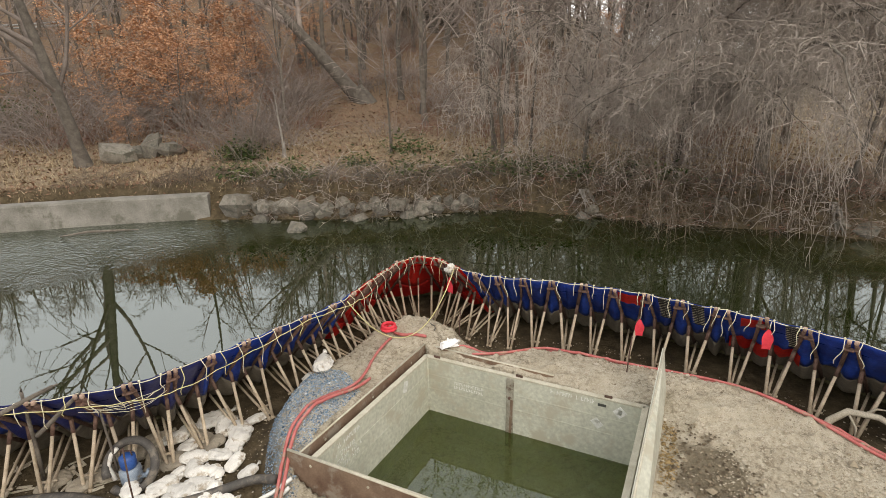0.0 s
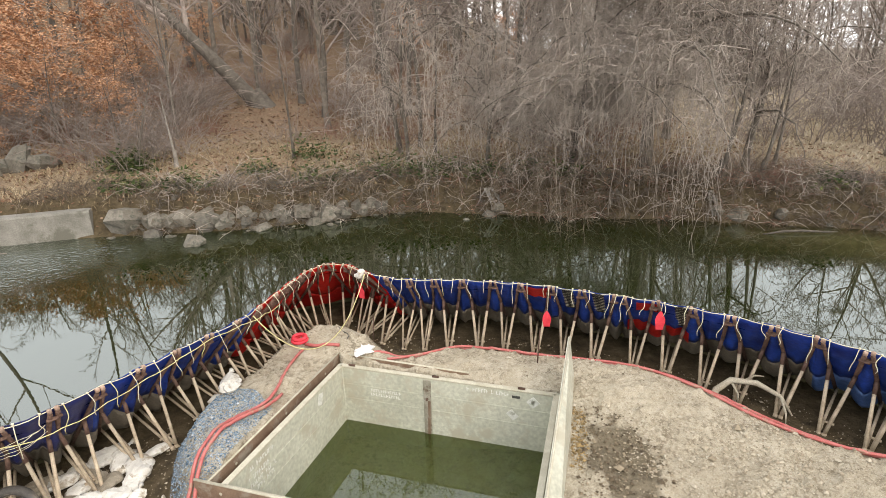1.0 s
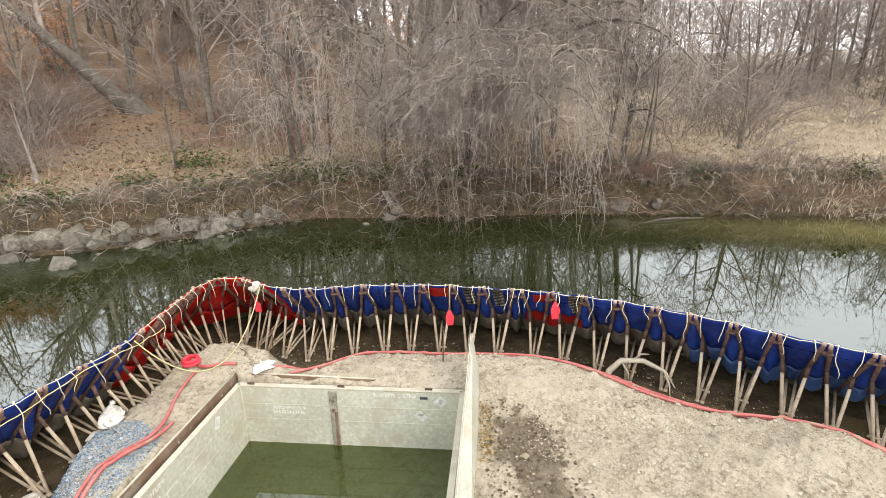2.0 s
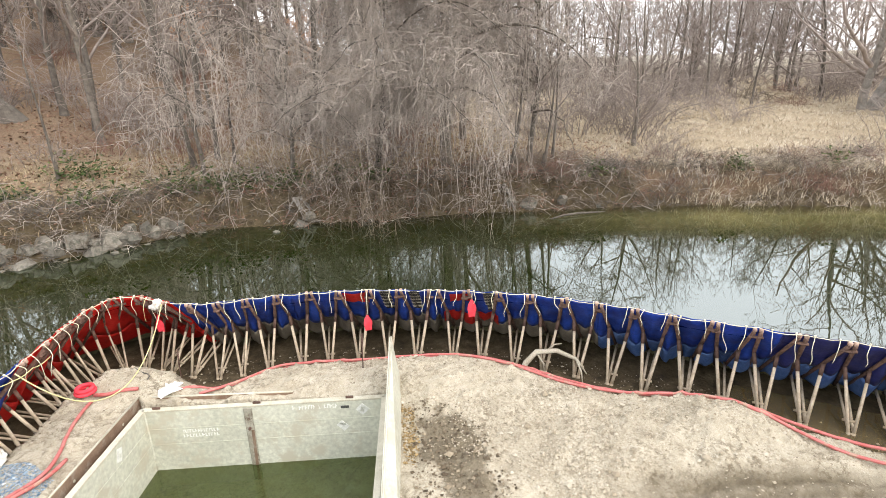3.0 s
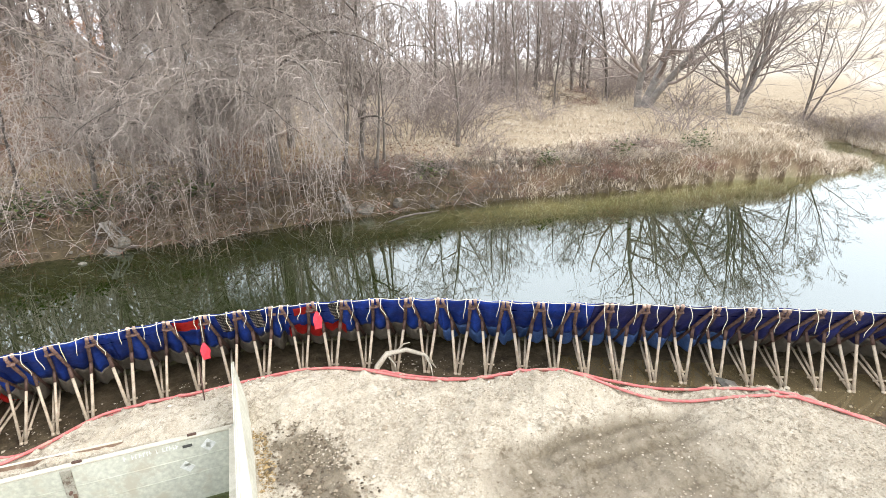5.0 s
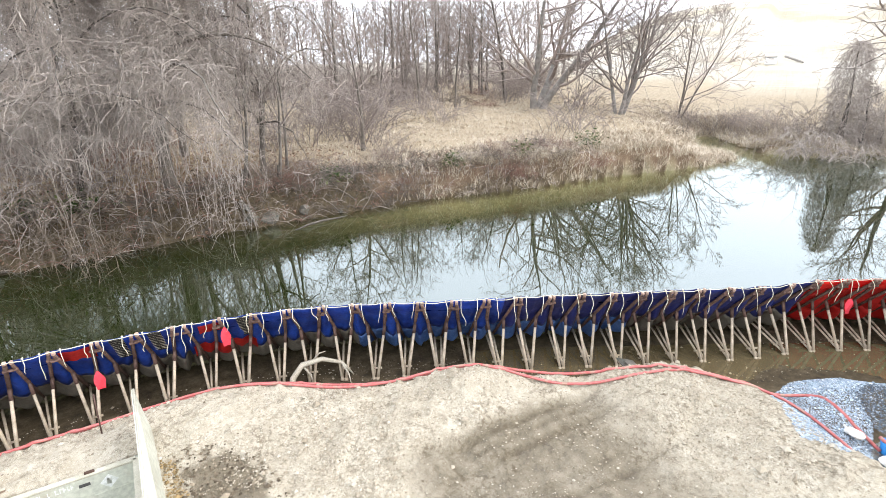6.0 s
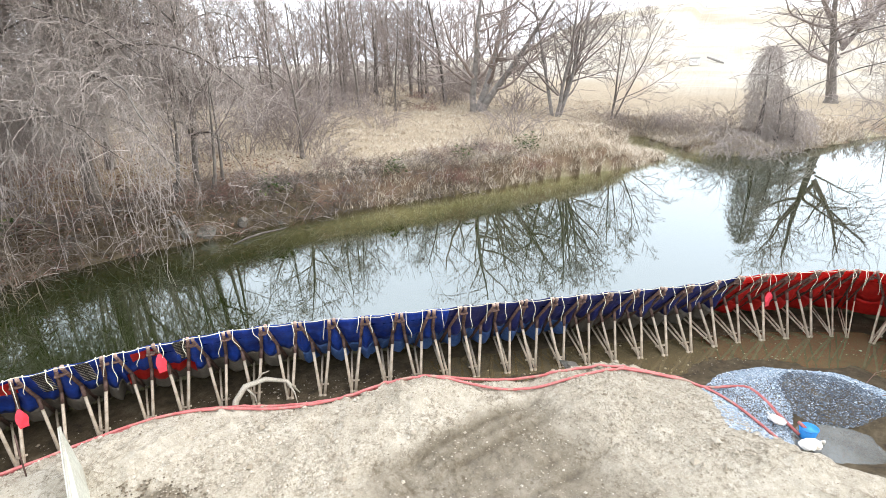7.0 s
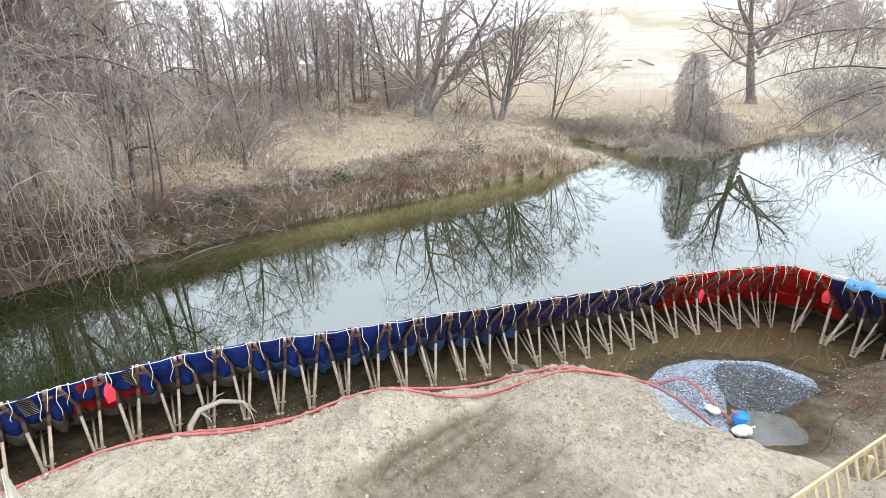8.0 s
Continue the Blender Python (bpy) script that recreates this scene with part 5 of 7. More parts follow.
def candidates(seed, count, a0, a1, r0, r1, power):
    """Random places in a fan over the far land, each with its distance from the shore."""
    g = np.random.RandomState(seed)
    a, r = np.radians(g.uniform(a0, a1, count)), r0 + (r1 - r0) * g.rand(count) ** power
    x, y = r * np.sin(a), r * np.cos(a)
    return [(float(u), float(v), float(w)) for u, v, w, ok in zip(x, y, distance(x, y, SHORE), inside(x, y, LAND)) if ok]


rng = random.Random(77)
spots = []
for x, y, d in candidates(77, 1500, -48, 62, 24, 70, 0.8):
    if len(spots) >= 128:
        break
    if (x < -9 and x / y > -0.62 and x / y < -0.25 and y < 42) or d < 6.5 or (x > 18 and d < 15) or (x > 36 and rng.random() < 0.5):
        continue
    if any(math.hypot(x - u, y - v) < 1.3 for u, v in spots):
        continue
    spots.append((x, y))
for k, (x, y) in enumerate(spots):
    az = math.degrees(math.atan2(x, y))
    tall = 0.62 if az < -27 else 0.9 if az < -14 else 1.15 if az < 36 else 0.68
    args = (x, y, rng.uniform(0, 6.28), tall * rng.uniform(0.75, 1.15) * (0.8 if math.hypot(x, y) < 33 else 1.0))
    stand(kinds[k], *args) if k < len(kinds) else again(kinds[k % len(kinds)], *args)

# a denser, twiggy belt behind the terrace
belt = [tree("belt_tree", "twiggy grey bare tree in the wood's edge", 130 + k, 8.5 + k, 0.11, dict(WOOD_TREE, seg=1.8, thin=0.016, kids=(13, 8, 5), ratio=(0.34, 0.56), wob=0.12, start=(0.12, 0.15, 0.1)), group="belt trees") for k in range(2)]
for k, (x, y, d) in enumerate(candidates(83, 60, 20, 66, 44, 78, 0.9)[:20]):
    args = (x, y, rng.uniform(0, 6.28), rng.uniform(0.85, 1.25))
    stand(belt[k], *args) if k < 2 else again(belt[k % 2], *args)
for k in range(8):
    a, r = radians(rng.uniform(-34, 22)), rng.uniform(58, 74)
    again(belt[k % 2], r * math.sin(a), r * math.cos(a), rng.uniform(0, 6.28), rng.uniform(0.6, 0.9))
# hazy far woods: light crowns, many times
far_kinds = [tree("far_tree", "far bare tree in the hazy wood line", 150 + k, 10.0 + k, 0.2, dict(WOOD_TREE, seg=3.0, thin=0.035, kids=(12, 7), ratio=(0.34, 0.55), start=(0.1, 0.15), wob=0.2), group="far trees") for k in range(3)]
g_far = random.Random(95)
far_spots = [(0, 60, 0.8)] * 3 + [(g_far.uniform(-46, 30), g_far.uniform(56, 88), 0.85) for _ in range(125)] + [(g_far.uniform(-8, 26), g_far.uniform(46, 60), 0.8) for _ in range(40)] + [(g_far.uniform(30, 72), g_far.uniform(66, 110), 0.85) for _ in range(60)] + [(g_far.uniform(80, 92), g_far.uniform(330, 420), 1.0) for _ in range(8)]
for k, (a, r, s) in enumerate(far_spots):
    args = (r * math.sin(radians(a)), r * math.cos(radians(a)), g_far.uniform(0, 6.28), s * g_far.uniform(0.75, 1.2))
    stand(far_kinds[k], *args) if k < 3 else again(far_kinds[k % 3], *args)
# bark and twigs paler than nearer trees: distance haze put into their colour
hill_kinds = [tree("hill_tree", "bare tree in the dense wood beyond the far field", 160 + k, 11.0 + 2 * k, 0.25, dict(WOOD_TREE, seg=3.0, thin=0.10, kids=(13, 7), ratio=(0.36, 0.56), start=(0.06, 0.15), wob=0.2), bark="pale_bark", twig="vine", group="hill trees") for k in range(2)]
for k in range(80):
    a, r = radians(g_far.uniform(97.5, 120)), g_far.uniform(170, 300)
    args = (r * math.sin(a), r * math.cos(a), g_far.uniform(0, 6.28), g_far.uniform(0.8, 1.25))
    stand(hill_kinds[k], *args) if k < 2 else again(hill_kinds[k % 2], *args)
# a thin line of trees over the far fields
rng = random.Random(91)
for k in range(12):
    a, r = radians(rng.uniform(97, 113)), rng.uniform(95, 190)
    again(kinds[k % len(kinds)], r * math.sin(a), r * math.cos(a), rng.uniform(0, 6.28), rng.uniform(0.45, 0.8))

# russet beeches that keep their leaves
beeches = [tree("young_beech", "young beech holding russet winter leaves", 200 + k, 5.0 + k, 0.07, BEECH, leaf="beech", group="young beeches") for k in range(2)]
for k, (x, y, s) in enumerate(((-16.5, 29.0, 1.1), (-13.4, 28.6, 1.1), (-15.0, 31.0, 1.2), (-12.2, 31.5, 1.0), (-16.2, 33.5, 1.4), (-18.4, 37.5, 1.4), (-20.8, 40.5, 1.4), (-12.6, 37.5, 1.2), (-16.0, 42.5, 1.5), (-10.6, 28.2, 0.7), (-19.5, 32.5, 1.25), (-11.2, 30.5, 0.95), (-17.0, 36.0, 1.5), (-22.5, 36, 1.2), (-13.5, 40.0, 1.5), (-9.5, 42.0, 1.1), (-24.5, 31.0, 0.9), (-14.8, 25.8, 0.5), (5.5, 44, 1.2), (12, 40, 1.0), (8, 52, 1.4))):
    s = s * 0.74
    stand(beeches[k], x, y, k * 1.3, s) if k < 2 else again(beeches[k % 2], x, y, k * 1.3, s)

# undergrowth
thickets = [shrub("thicket", "grey-brown leafless thicket on the bank", 300, 2.4, 46, "twig", 0.9, -0.09, 3), shrub("thicket", "grey-brown leafless thicket on the bank", 301, 3.4, 48, "twig", 1.0, -0.08, 4),
            shrub("thicket", "grey-brown leafless thicket on the bank", 302, 1.7, 58, "brown_twig", 1.1, -0.15, 3), shrub("thicket", "grey-brown leafless thicket on the bank", 303, 1.8, 48, "red_twig", 1.0, -0.1, 3)]
for k, (x, y) in enumerate(((-2.5, 27.0), (8.5, 27.5), (9.3, 17.4), (22.5, 10.3))):
    stand(thickets[k], x, y, k * 1.1, 0.7)
rng = random.Random(31)
made = 0
for x, y, d in candidates(31, 2500, -44, 84, 19, 52, 1.3):
    if made >= 145:
        break
    if d < 0.5 or (x < -8 and d < 1.3):
        continue
    edge_band = d < 3.0
    if not edge_band and x > 15 and rng.random() < 0.86:
        continue
    if not edge_band and 3 < d < 8 and x < 14 and rng.random() < 0.6:
        continue
    if edge_band and x > 19 and rng.random() < 0.7:
        continue
    k = rng.choice((2, 2, 2, 0) if edge_band else (0, 1, 1, 3))
    args = (x, y, rng.uniform(0, 6.28), rng.uniform(0.45, 0.85) if edge_band else rng.uniform(0.7, 1.3))
    if -7 < x < -2 and 25 < y < 34:
        continue
    again(thickets[k], *args)
    made += 1
# brambles matting the terrace edge
for k in range(60):
    x = rng.uniform(12.5, 27.0)
    y = float(np.interp(x, SHORE[50:83, 0], SHORE[50:83, 1])) + rng.uniform(0.5, 3.4)
    again(thickets[rng.choice((2, 2, 3, 0))], x, y, rng.uniform(0, 6.28), rng.uniform(0.28, 0.55))
# brush rooted along the cut bank and drooping to the water
def bank_brush(name, label, seed, mat, step_len, per, reach, x0, x1):
    rng = random.Random(seed)
    line = resample(SHORE, step_len)
    sh = Shape()
    for i in range(1, len(line) - 1):
        p = line[i]
        if not (x0 < p[0] < x1 and p[1] > 0.6):
            continue
        t = line[i + 1] - line[i - 1]
        t = t / np.linalg.norm(t)
        out = np.array([t[1], -t[0]])
        if rng.random() < 0.22:
            continue
        size = 0.6 + 0.8 * float(lattice(p[0:1] / 2.3, p[1:2] / 2.3, seed)[0])
        for _ in range(per):
            back = rng.uniform(0.0, 1.9)
            q = p - out * back + t * rng.uniform(-0.2, 0.2)
            c = Vector((q[0], q[1], ground_z(q[0], q[1]) - 0.05))
            w = out * rng.uniform(-0.3, 1.0) + t * rng.gauss(0, 0.55)
            d = Vector((w[0], w[1], rng.uniform(0.25, 1.3))).normalized()
            L = reach * size * rng.uniform(0.4, 1.2)
            pts = [c]
            for j in range(4):
                d = (d + Vector((rng.uniform(-0.35, 0.35), rng.uniform(-0.35, 0.35), -0.17 * (j + 0.4) + rng.uniform(-0.2, 0.2)))).normalized()
                pts.append(pts[-1] + d * L / 4)
            sh.tube(pts, [0.010, 0.009, 0.008, 0.006, 0.004], 3, cap=False)
            for j in (1, 2, 2, 3):
                e = pts[j] + Vector((rng.gauss(0, 0.2), rng.gauss(0, 0.2), rng.uniform(-0.25, 0.22)))
                sh.tube([pts[j], e], [0.007, 0.004], 3, cap=False)
    tagged(part(name, sh, M[mat]), label, "brush", kind="stuff")


bank_brush("bank_brush", "bleached brush drooping from the undercut bank", 71, "vine", 0.16, 3, 1.6, -7.2, 27.0)
bank_brush("brown_bank_brush", "brown twig tangle over the bank face", 74, "brown_twig", 0.16, 8, 1.0, -7.2, 24.0)
bank_brush("dark_bank_brush", "dark tangled stems rooted on the bank face", 72, "bark", 0.16, 9, 1.0, -7.2, 22.0)
bank_brush("reddish_bank_brush", "reddish canes along the terrace edge", 73, "red_twig", 0.3, 5, 1.0, 1.0, 20.0)
# canes that arch out from the bank and trail their tips in the river
rng = random.Random(79)
canes = Shape()
shore = resample(SHORE, 0.1)
for k in range(150):
    p = shore[rng.randrange(len(shore))]
    while not -1.0 < p[0] < 13.6:
        p = shore[rng.randrange(len(shore))]
    thick_here = float(lattice(p[0:1] / 1.6, p[1:2] / 1.6, 79)[0])
    if rng.random() > 2.2 * thick_here - 0.7:
        continue
    a = rng.gauss(-1.95, 0.7)
    q = Vector((p[0], p[1] + rng.uniform(0.2, 1.0), 0))
    q.z = max(ground_z(q.x, q.y), 0.3) + rng.uniform(0.0, 1.6)
    reach, dip = rng.uniform(0.8, 2.6) * (0.6 + 0.7 * thick_here), rng.uniform(0.02, 0.5)
    line = []
    for j in range(9):
        t = j / 8
        line.append(Vector((q.x + math.cos(a) * reach * math.sin(t * 1.6) + rng.gauss(0, 0.035), q.y + math.sin(a) * reach * math.sin(t * 1.6) + rng.gauss(0, 0.035), q.z + 0.5 * math.sin(t * 2.6) * (1 - t) - (q.z - dip) * t ** 1.8)))
    canes.tube(line, [0.015 * (1 - 0.65 * j / 8) for j in range(9)], 4, cap=False)
    for _ in range(7):
        j = rng.randint(3, 8)
        way = Vector((math.cos(a) * 0.4 + rng.gauss(0, 0.5), math.sin(a) * 0.4 + rng.gauss(0, 0.5), rng.uniform(-1.2, 0.1))).normalized() * rng.uniform(0.2, 0.7)
        tip = line[j] + way
        tip.z = max(tip.z, 0.01)
        canes.tube([line[j], line[j].lerp(tip, 0.5) + Vector((0, 0, 0.04)), tip], [0.008, 0.007, 0.004], 3, cap=False)
tagged(part("trailing_canes", canes, M["brown_twig"]), "brown canes arching from the bank into the river", "brush", kind="stuff")
# tall bush, fallen crown and brush round the inlet
for k, (x, y, s) in enumerate(((40.6, -1.6, 1.1), (39.4, -1.0, 0.8), (41.5, 0.5, 1.0), (43, 2.2, 1.0), (44.5, 4.0, 1.0), (45.8, 6.4, 0.9), (44, 6.8, 0.9), (41, 6.5, 0.8), (42, 1.5, 0.8), (45, 3.0, 1.0), (56, -14, 1.2), (58, -16, 1.3), (64, -20, 1.6), (68, -19, 1.8), (66, -15.5, 1.3), (74, -19, 1.6), (78, -22, 1.8), (58, -19, 1.3), (70, -24, 1.8))):
    again(thickets[(1, 0, 1, 0)[k % 4]], x, y, k * 2.1, s * 0.85)
for k, (x, y, s) in enumerate(((19.6, 20.5, 1.1), (21.7, 18.0, 0.9), (22.3, 19.6, 1.1), (25.0, 20.5, 1.1), (24.4, 23.5, 1.2), (20.3, 15.6, 0.6), (28.0, 23.0, 1.2), (30.0, 26.0, 1.4), (26.5, 25.5, 1.4), (17.6, 21.5, 1.2), (33.5, 24.0, 1.3), (23.0, 22.0, 1.0), (31.5, 21.4, 0.9))):
    again(thickets[(0, 1)[k % 2]], x, y, k * 1.9, s)
brush = shrub("fallen_brush", "pale fallen brush dipping into the river", 310, 2.0, 90, "vine", 1.3, -0.2, 4)
stand(brush, 37.6, -2.2, 0.3, 1.25)
again(brush, 38.9, -1.0, 1.7, 1.2)
again(brush, 39.8, -3.9, 3.0, 0.9)


def vine_cone(name, label, seed, h, w, count, at):
    """A dead stem under a cone of matted vine twigs."""
    rng = random.Random(seed)
    e = thing(name, label, "tree")
    stem, mass = Shape(), Shape()
    for k in range(3):
        stem.tube([(0.2 * k - 0.2, 0.1 * k, -0.3), (0.1 * k - 0.2, 0.0, h * 0.4), (0.2 * k - 0.3, 0.1, h * (0.8 + 0.1 * k))], [0.12, 0.09, 0.03], 6, cap=False)
    for _ in range(count):
        t = rng.random() ** 1.1
        a_ = rng.uniform(0, 6.283)
        reach = w * math.sqrt(1 - t ** 2.4) * (0.55 + 0.7 * float(lattice(np.array([t * 3.0 + seed]), np.array([a_ * 1.0]), seed)[0])) + 0.1
        a, q = a_, rng.random() ** 0.45
        p = Vector((math.cos(a) * reach * q, math.sin(a) * reach * q, h * t))
        d = Vector((math.cos(a) * 0.5 + rng.gauss(0, 0.5), math.sin(a) * 0.5 + rng.gauss(0, 0.5), rng.uniform(-1.6, 0.4))).normalized()
        L = rng.uniform(0.25, 0.7)
        m = p + d * L * 0.5 + Vector((0, 0, 0.05))
        mass.tube([p, m, m + (d + Vector((0, 0, -0.5))).normalized() * L * 0.5], [0.016, 0.013, 0.007], 3, cap=False)
    part("trunk", stem, M["bark"], e)
    # the pale vine tone lightens the snag: haze put into its colour
    tagged(part("vine_mass", mass, M["vine"], e, "brown matted vine twigs"), kind="stuff")
    e.location = (at[0], at[1], ground_z(*at))


vine_cone("vine_covered_snag", "tall snag wrapped in brown vines beside the inlet", 312, 5.5, 1.15, 2600, (39.6, -3.0))
vine_cone("vine_covered_snag", "shorter vine-matted snag leaning beside the taller one", 314, 3.4, 1.0, 1000, (40.2, -4.0))
vine_cone("vine_covered_snag", "low brown bush matted with vines beside the inlet", 313, 2.0, 1.5, 1000, (41.2, -5.0))
rng = random.Random(61)
for x, y, d in candidates(62, 90, 33, 68, 44, 66, 1.0)[:44]:
    again(thickets[rng.choice((0, 1, 1, 2))], x, y, rng.uniform(0, 6.28), rng.uniform(1.1, 1.9))
curtain_tree("overhanging_tree", "bare near-bank tree drooping pale twigs over water", 13, 6.5, 0.13, 7.8, 44, 3000, (21.4, -10.9), 1.3, 1.6)
near_brush = shrub("red_brush", "red-twigged brush tangle on the near bank", 311, 1.2, 70, "red_twig", 1.4, -0.14, 4)
stand(near_brush, 13.3, -5.95, 0.3, 0.7)
again(near_brush, 12.5, -5.5, 1.3, 0.45)
evergreen = Shape()
rng = random.Random(14)
pts = []
for cx, cy, n, s in ((-8.6, 23.4, 900, 0.5), (-7.6, 20.6, 420, 0.45), (-5.6, 20.4, 260, 0.5), (-1.0, 20.6, 300, 0.6), (1.6, 21.0, 420, 0.6), (3.4, 20.4, 300, 0.5), (7.0, 19.2, 260, 0.45), (15.8, 14.9, 160, 0.4), (20.5, 12.3, 160, 0.4), (-3.5, 21.9, 250, 0.4), (8.0, 18.6, 260, 0.4), (5.3, 19.7, 260, 0.4), (-26, 27, 1500, 1.6), (-23, 29, 1200, 1.4), (27.8, 8.3, 250, 0.5), (24.0, 10.4, 160, 0.4), (-1.5, 24, 350, 0.6)):
    for _ in range(n):
        x, y = cx + rng.gauss(0, s), cy + rng.gauss(0, s * 0.7)
        pts.append((x, y, ground_z(cx, cy) + abs(rng.gauss(0, s * 0.7))))
tagged(part("green_undergrowth", leaf_cards(pts, 0.09, rng), M["green"], smooth=False), "low green undergrowth among the leafless brush", "undergrowth", kind="stuff")


def scatter(count, seed, xr, yr, keep):
    """Random places over the far land, with their ground heights; keep(d, n, x, y) gives the chance."""
    g = np.random.RandomState(seed)
    x, y = g.uniform(*xr, count), g.uniform(*yr, count)
    d = distance(x, y, SHORE)
    n = fbm(x, y, 4.0, 21) + 0.5 * fbm(x, y, 1.0, 22)
    ok = inside(x, y, LAND) & (g.rand(count) < keep(d, n, x, y))
    return x[ok], y[ok], height(x[ok], y[ok]), g


def grass_stuff(name, label, count, seed, xr, yr, keep, tall, blades, clump=0.10, mat="straw"):
    x, y, z, g = scatter(count, seed, xr, yr, keep)
    n = len(x) * blades
    bx, by, bz = (np.repeat(q, blades) for q in (x, y, z))
    bx, by = bx + g.normal(0, clump, n), by + g.normal(0, clump, n)
    a, h, w = g.uniform(0, 6.283, n), tall * g.uniform(0.35, 1.2, n), g.uniform(0.006, 0.014, n)
    bend = g.uniform(0.5, 1.7, n) * h
    ca, sa = np.cos(a), np.sin(a)
    v = np.zeros((n, 5, 3))
    for k, (t, side) in enumerate(((0, -1), (0, 1), (0.6, 1), (0.6, -1), (1.0, 0))):
        wide = w * side * (1 if t < 0.5 else 0.75)
        v[:, k, 0] = bx - sa * wide + ca * bend * t * t
        v[:, k, 1] = by + ca * wide + sa * bend * t * t
        v[:, k, 2] = bz - 0.03 + h * t * (1 - 0.25 * t)
    o = (np.arange(n) * 5)[:, None]
    faces = np.concatenate([o + [0, 1, 2, 3]], 0).tolist() + np.concatenate([o + [3, 2, 4]], 0).tolist()
    sh = Shape()
    sh.v, sh.f = v.reshape(-1, 3).tolist(), faces
    tagged(part(name, sh, M[mat], smooth=False), label, "grass", kind="stuff")


grass_stuff("dry_grass", "matted straw-coloured dry grass on the terrace", 9500, 5, (14, 52), (-13, 30), lambda d, n, x, y: (step(0.7, 2.0, d + 2 * n) * (1 - 0.6 * step(18, 30, d)) * step(12, 20, x + 4 * n)), 0.25, 14, 0.2)
grass_stuff("brown_grass", "darker brown grass patches on the terrace", 4500, 16, (14, 48), (-11, 26), lambda d, n, x, y: step(0.4, 1.0, d) * step(0.0, 0.25, fbm(x, y, 2.2, 25)) * step(12, 18, x + 4 * n), 0.26, 12, 0.2, mat="tan_straw")
grass_stuff("edge_grass", "long straw grass tussocks drooping over the bank edge", 19000, 15, (17, 48), (-11, 16), lambda d, n, x, y: step(0.0, 0.25, d) * (1 - step(2.6, 4.2, d)) * step(16, 21, x + 3 * n), 0.46, 16, 0.2)
grass_stuff("bank_grass", "pale dry grass tufts along the wooded bank", 16000, 6, (-24, 16), (19, 32), lambda d, n, x, y: step(0.2, 0.9, d + 1.2 * n) * (1 - step(6.5, 9.5, d + 5 * n)) * 0.55, 0.24, 5, mat="tan_straw")

lx, ly, lz, g = scatter(48000, 8, (-30, 24), (15, 42), lambda d, n, x, y: step(0.0, 0.25, d) * (1 - 0.5 * step(9, 20, d)) * (1 - step(14, 24, x)))
rng = random.Random(2)
tagged(part("fallen_leaves", leaf_cards([(a, b, c + 0.03) for a, b, c in zip(lx, ly, lz)], 0.085, rng), M["leaf"], smooth=False), "brown and russet fallen leaves covering the bank", "leaves", kind="stuff")


# ---- far-bank stonework ----
def wall_run(name, label, line, base, top, thick, mat):
    pts = resample(smooth_line(line, 1), 0.8)
    sh = Shape()
    for i, p in enumerate(pts):
        t = pts[min(i + 1, len(pts) - 1)] - pts[max(i - 1, 0)]
        n = np.array([-t[1], t[0]]) / np.linalg.norm(t)
        w = 0.008 * math.sin(i * 1.7)
        for q, z in ((p, base), (p + n * 0.10, top - 0.06 + w), (p + n * 0.14, top + w), (p + n * (0.14 + thick), top + w), (p + n * (0.14 + thick), base)):
            sh.v.append((q[0], q[1], z))
    for i in range(len(pts) - 1):
        for k in range(4):
            a = i * 5 + k
            sh.f.append((a, a + 5, a + 6, a + 1))
    for i in (0, len(pts) - 1):
        sh.f.append(tuple(i * 5 + k for k in range(5)))
    return tagged(part(name, sh, mat, smooth=False), label, "wall", kind="structure")


wall_run("retaining_wall", "stained concrete retaining wall along the river", [(-45, 13.2), (-30, 15.8), (-20, 17.6), (-15.2, 18.3), (-12.2, 19.0), (-8.25, 19.45)], -0.8, 0.92, 0.45, M["concrete"])


def boulder(x, y, sx, sy, sz, seed, lift=0.0, label="grey riprap boulder at the water's edge"):
    rng = random.Random(seed)
    sh = Shape().blob((0, 0, 0), (sx, sy, sz), rng, 0.3, rng.uniform(0, 3), 4, 6, 1.4)
    ob = tagged(part("boulder", sh, M["boulder"], smooth=False), label, "boulder", "riprap boulders")
    z = ground_z(x, y)
    ob.location = (x, y, (min(max(z, -0.2), 0.25) if y > 14 and y < 21 else z) + sz * 0.3 + lift)
    return ob


for k, (x, y, s) in enumerate(((-7.7, 19.6, 0.62), (-6.7, 19.05, 0.36), (-6.2, 19.5, 0.34), (-5.7, 19.5, 0.42), (-5.05, 19.55, 0.50), (-5.1, 17.75, 0.45), (-4.5, 19.7, 0.3), (-3.7, 19.75, 0.50), (-3.1, 18.95, 0.38), (-2.5, 19.5, 0.38),
                              (-1.9, 19.6, 0.32), (-1.3, 19.2, 0.40), (-0.75, 19.4, 0.46), (-0.2, 19.5, 0.33), (0.5, 19.7, 0.28), (1.2, 19.9, 0.32), (-4.2, 19.2, 0.22), (-2.2, 18.95, 0.2), (-6.0, 18.8, 0.2), (5.05, 18.5, 0.34), (5.4, 18.65, 0.26), (13.0, 15.5, 0.34), (14.2, 15.0, 0.26), (12.5, 15.9, 0.26))):
    boulder(x, y, s, s * 0.8, s * 0.75, 400 + k, 0.05)
g = random.Random(41)
for k in range(26):
    x = -7.4 + 0.33 * k + g.uniform(-0.12, 0.12)
    y = float(np.interp(x, SHORE[:, 0], SHORE[:, 1])) + g.uniform(0.15, 0.55)
    s = g.uniform(0.2, 0.42)
    boulder(x, y, s, s * 0.8, s * 0.8, 700 + k, 0.03)
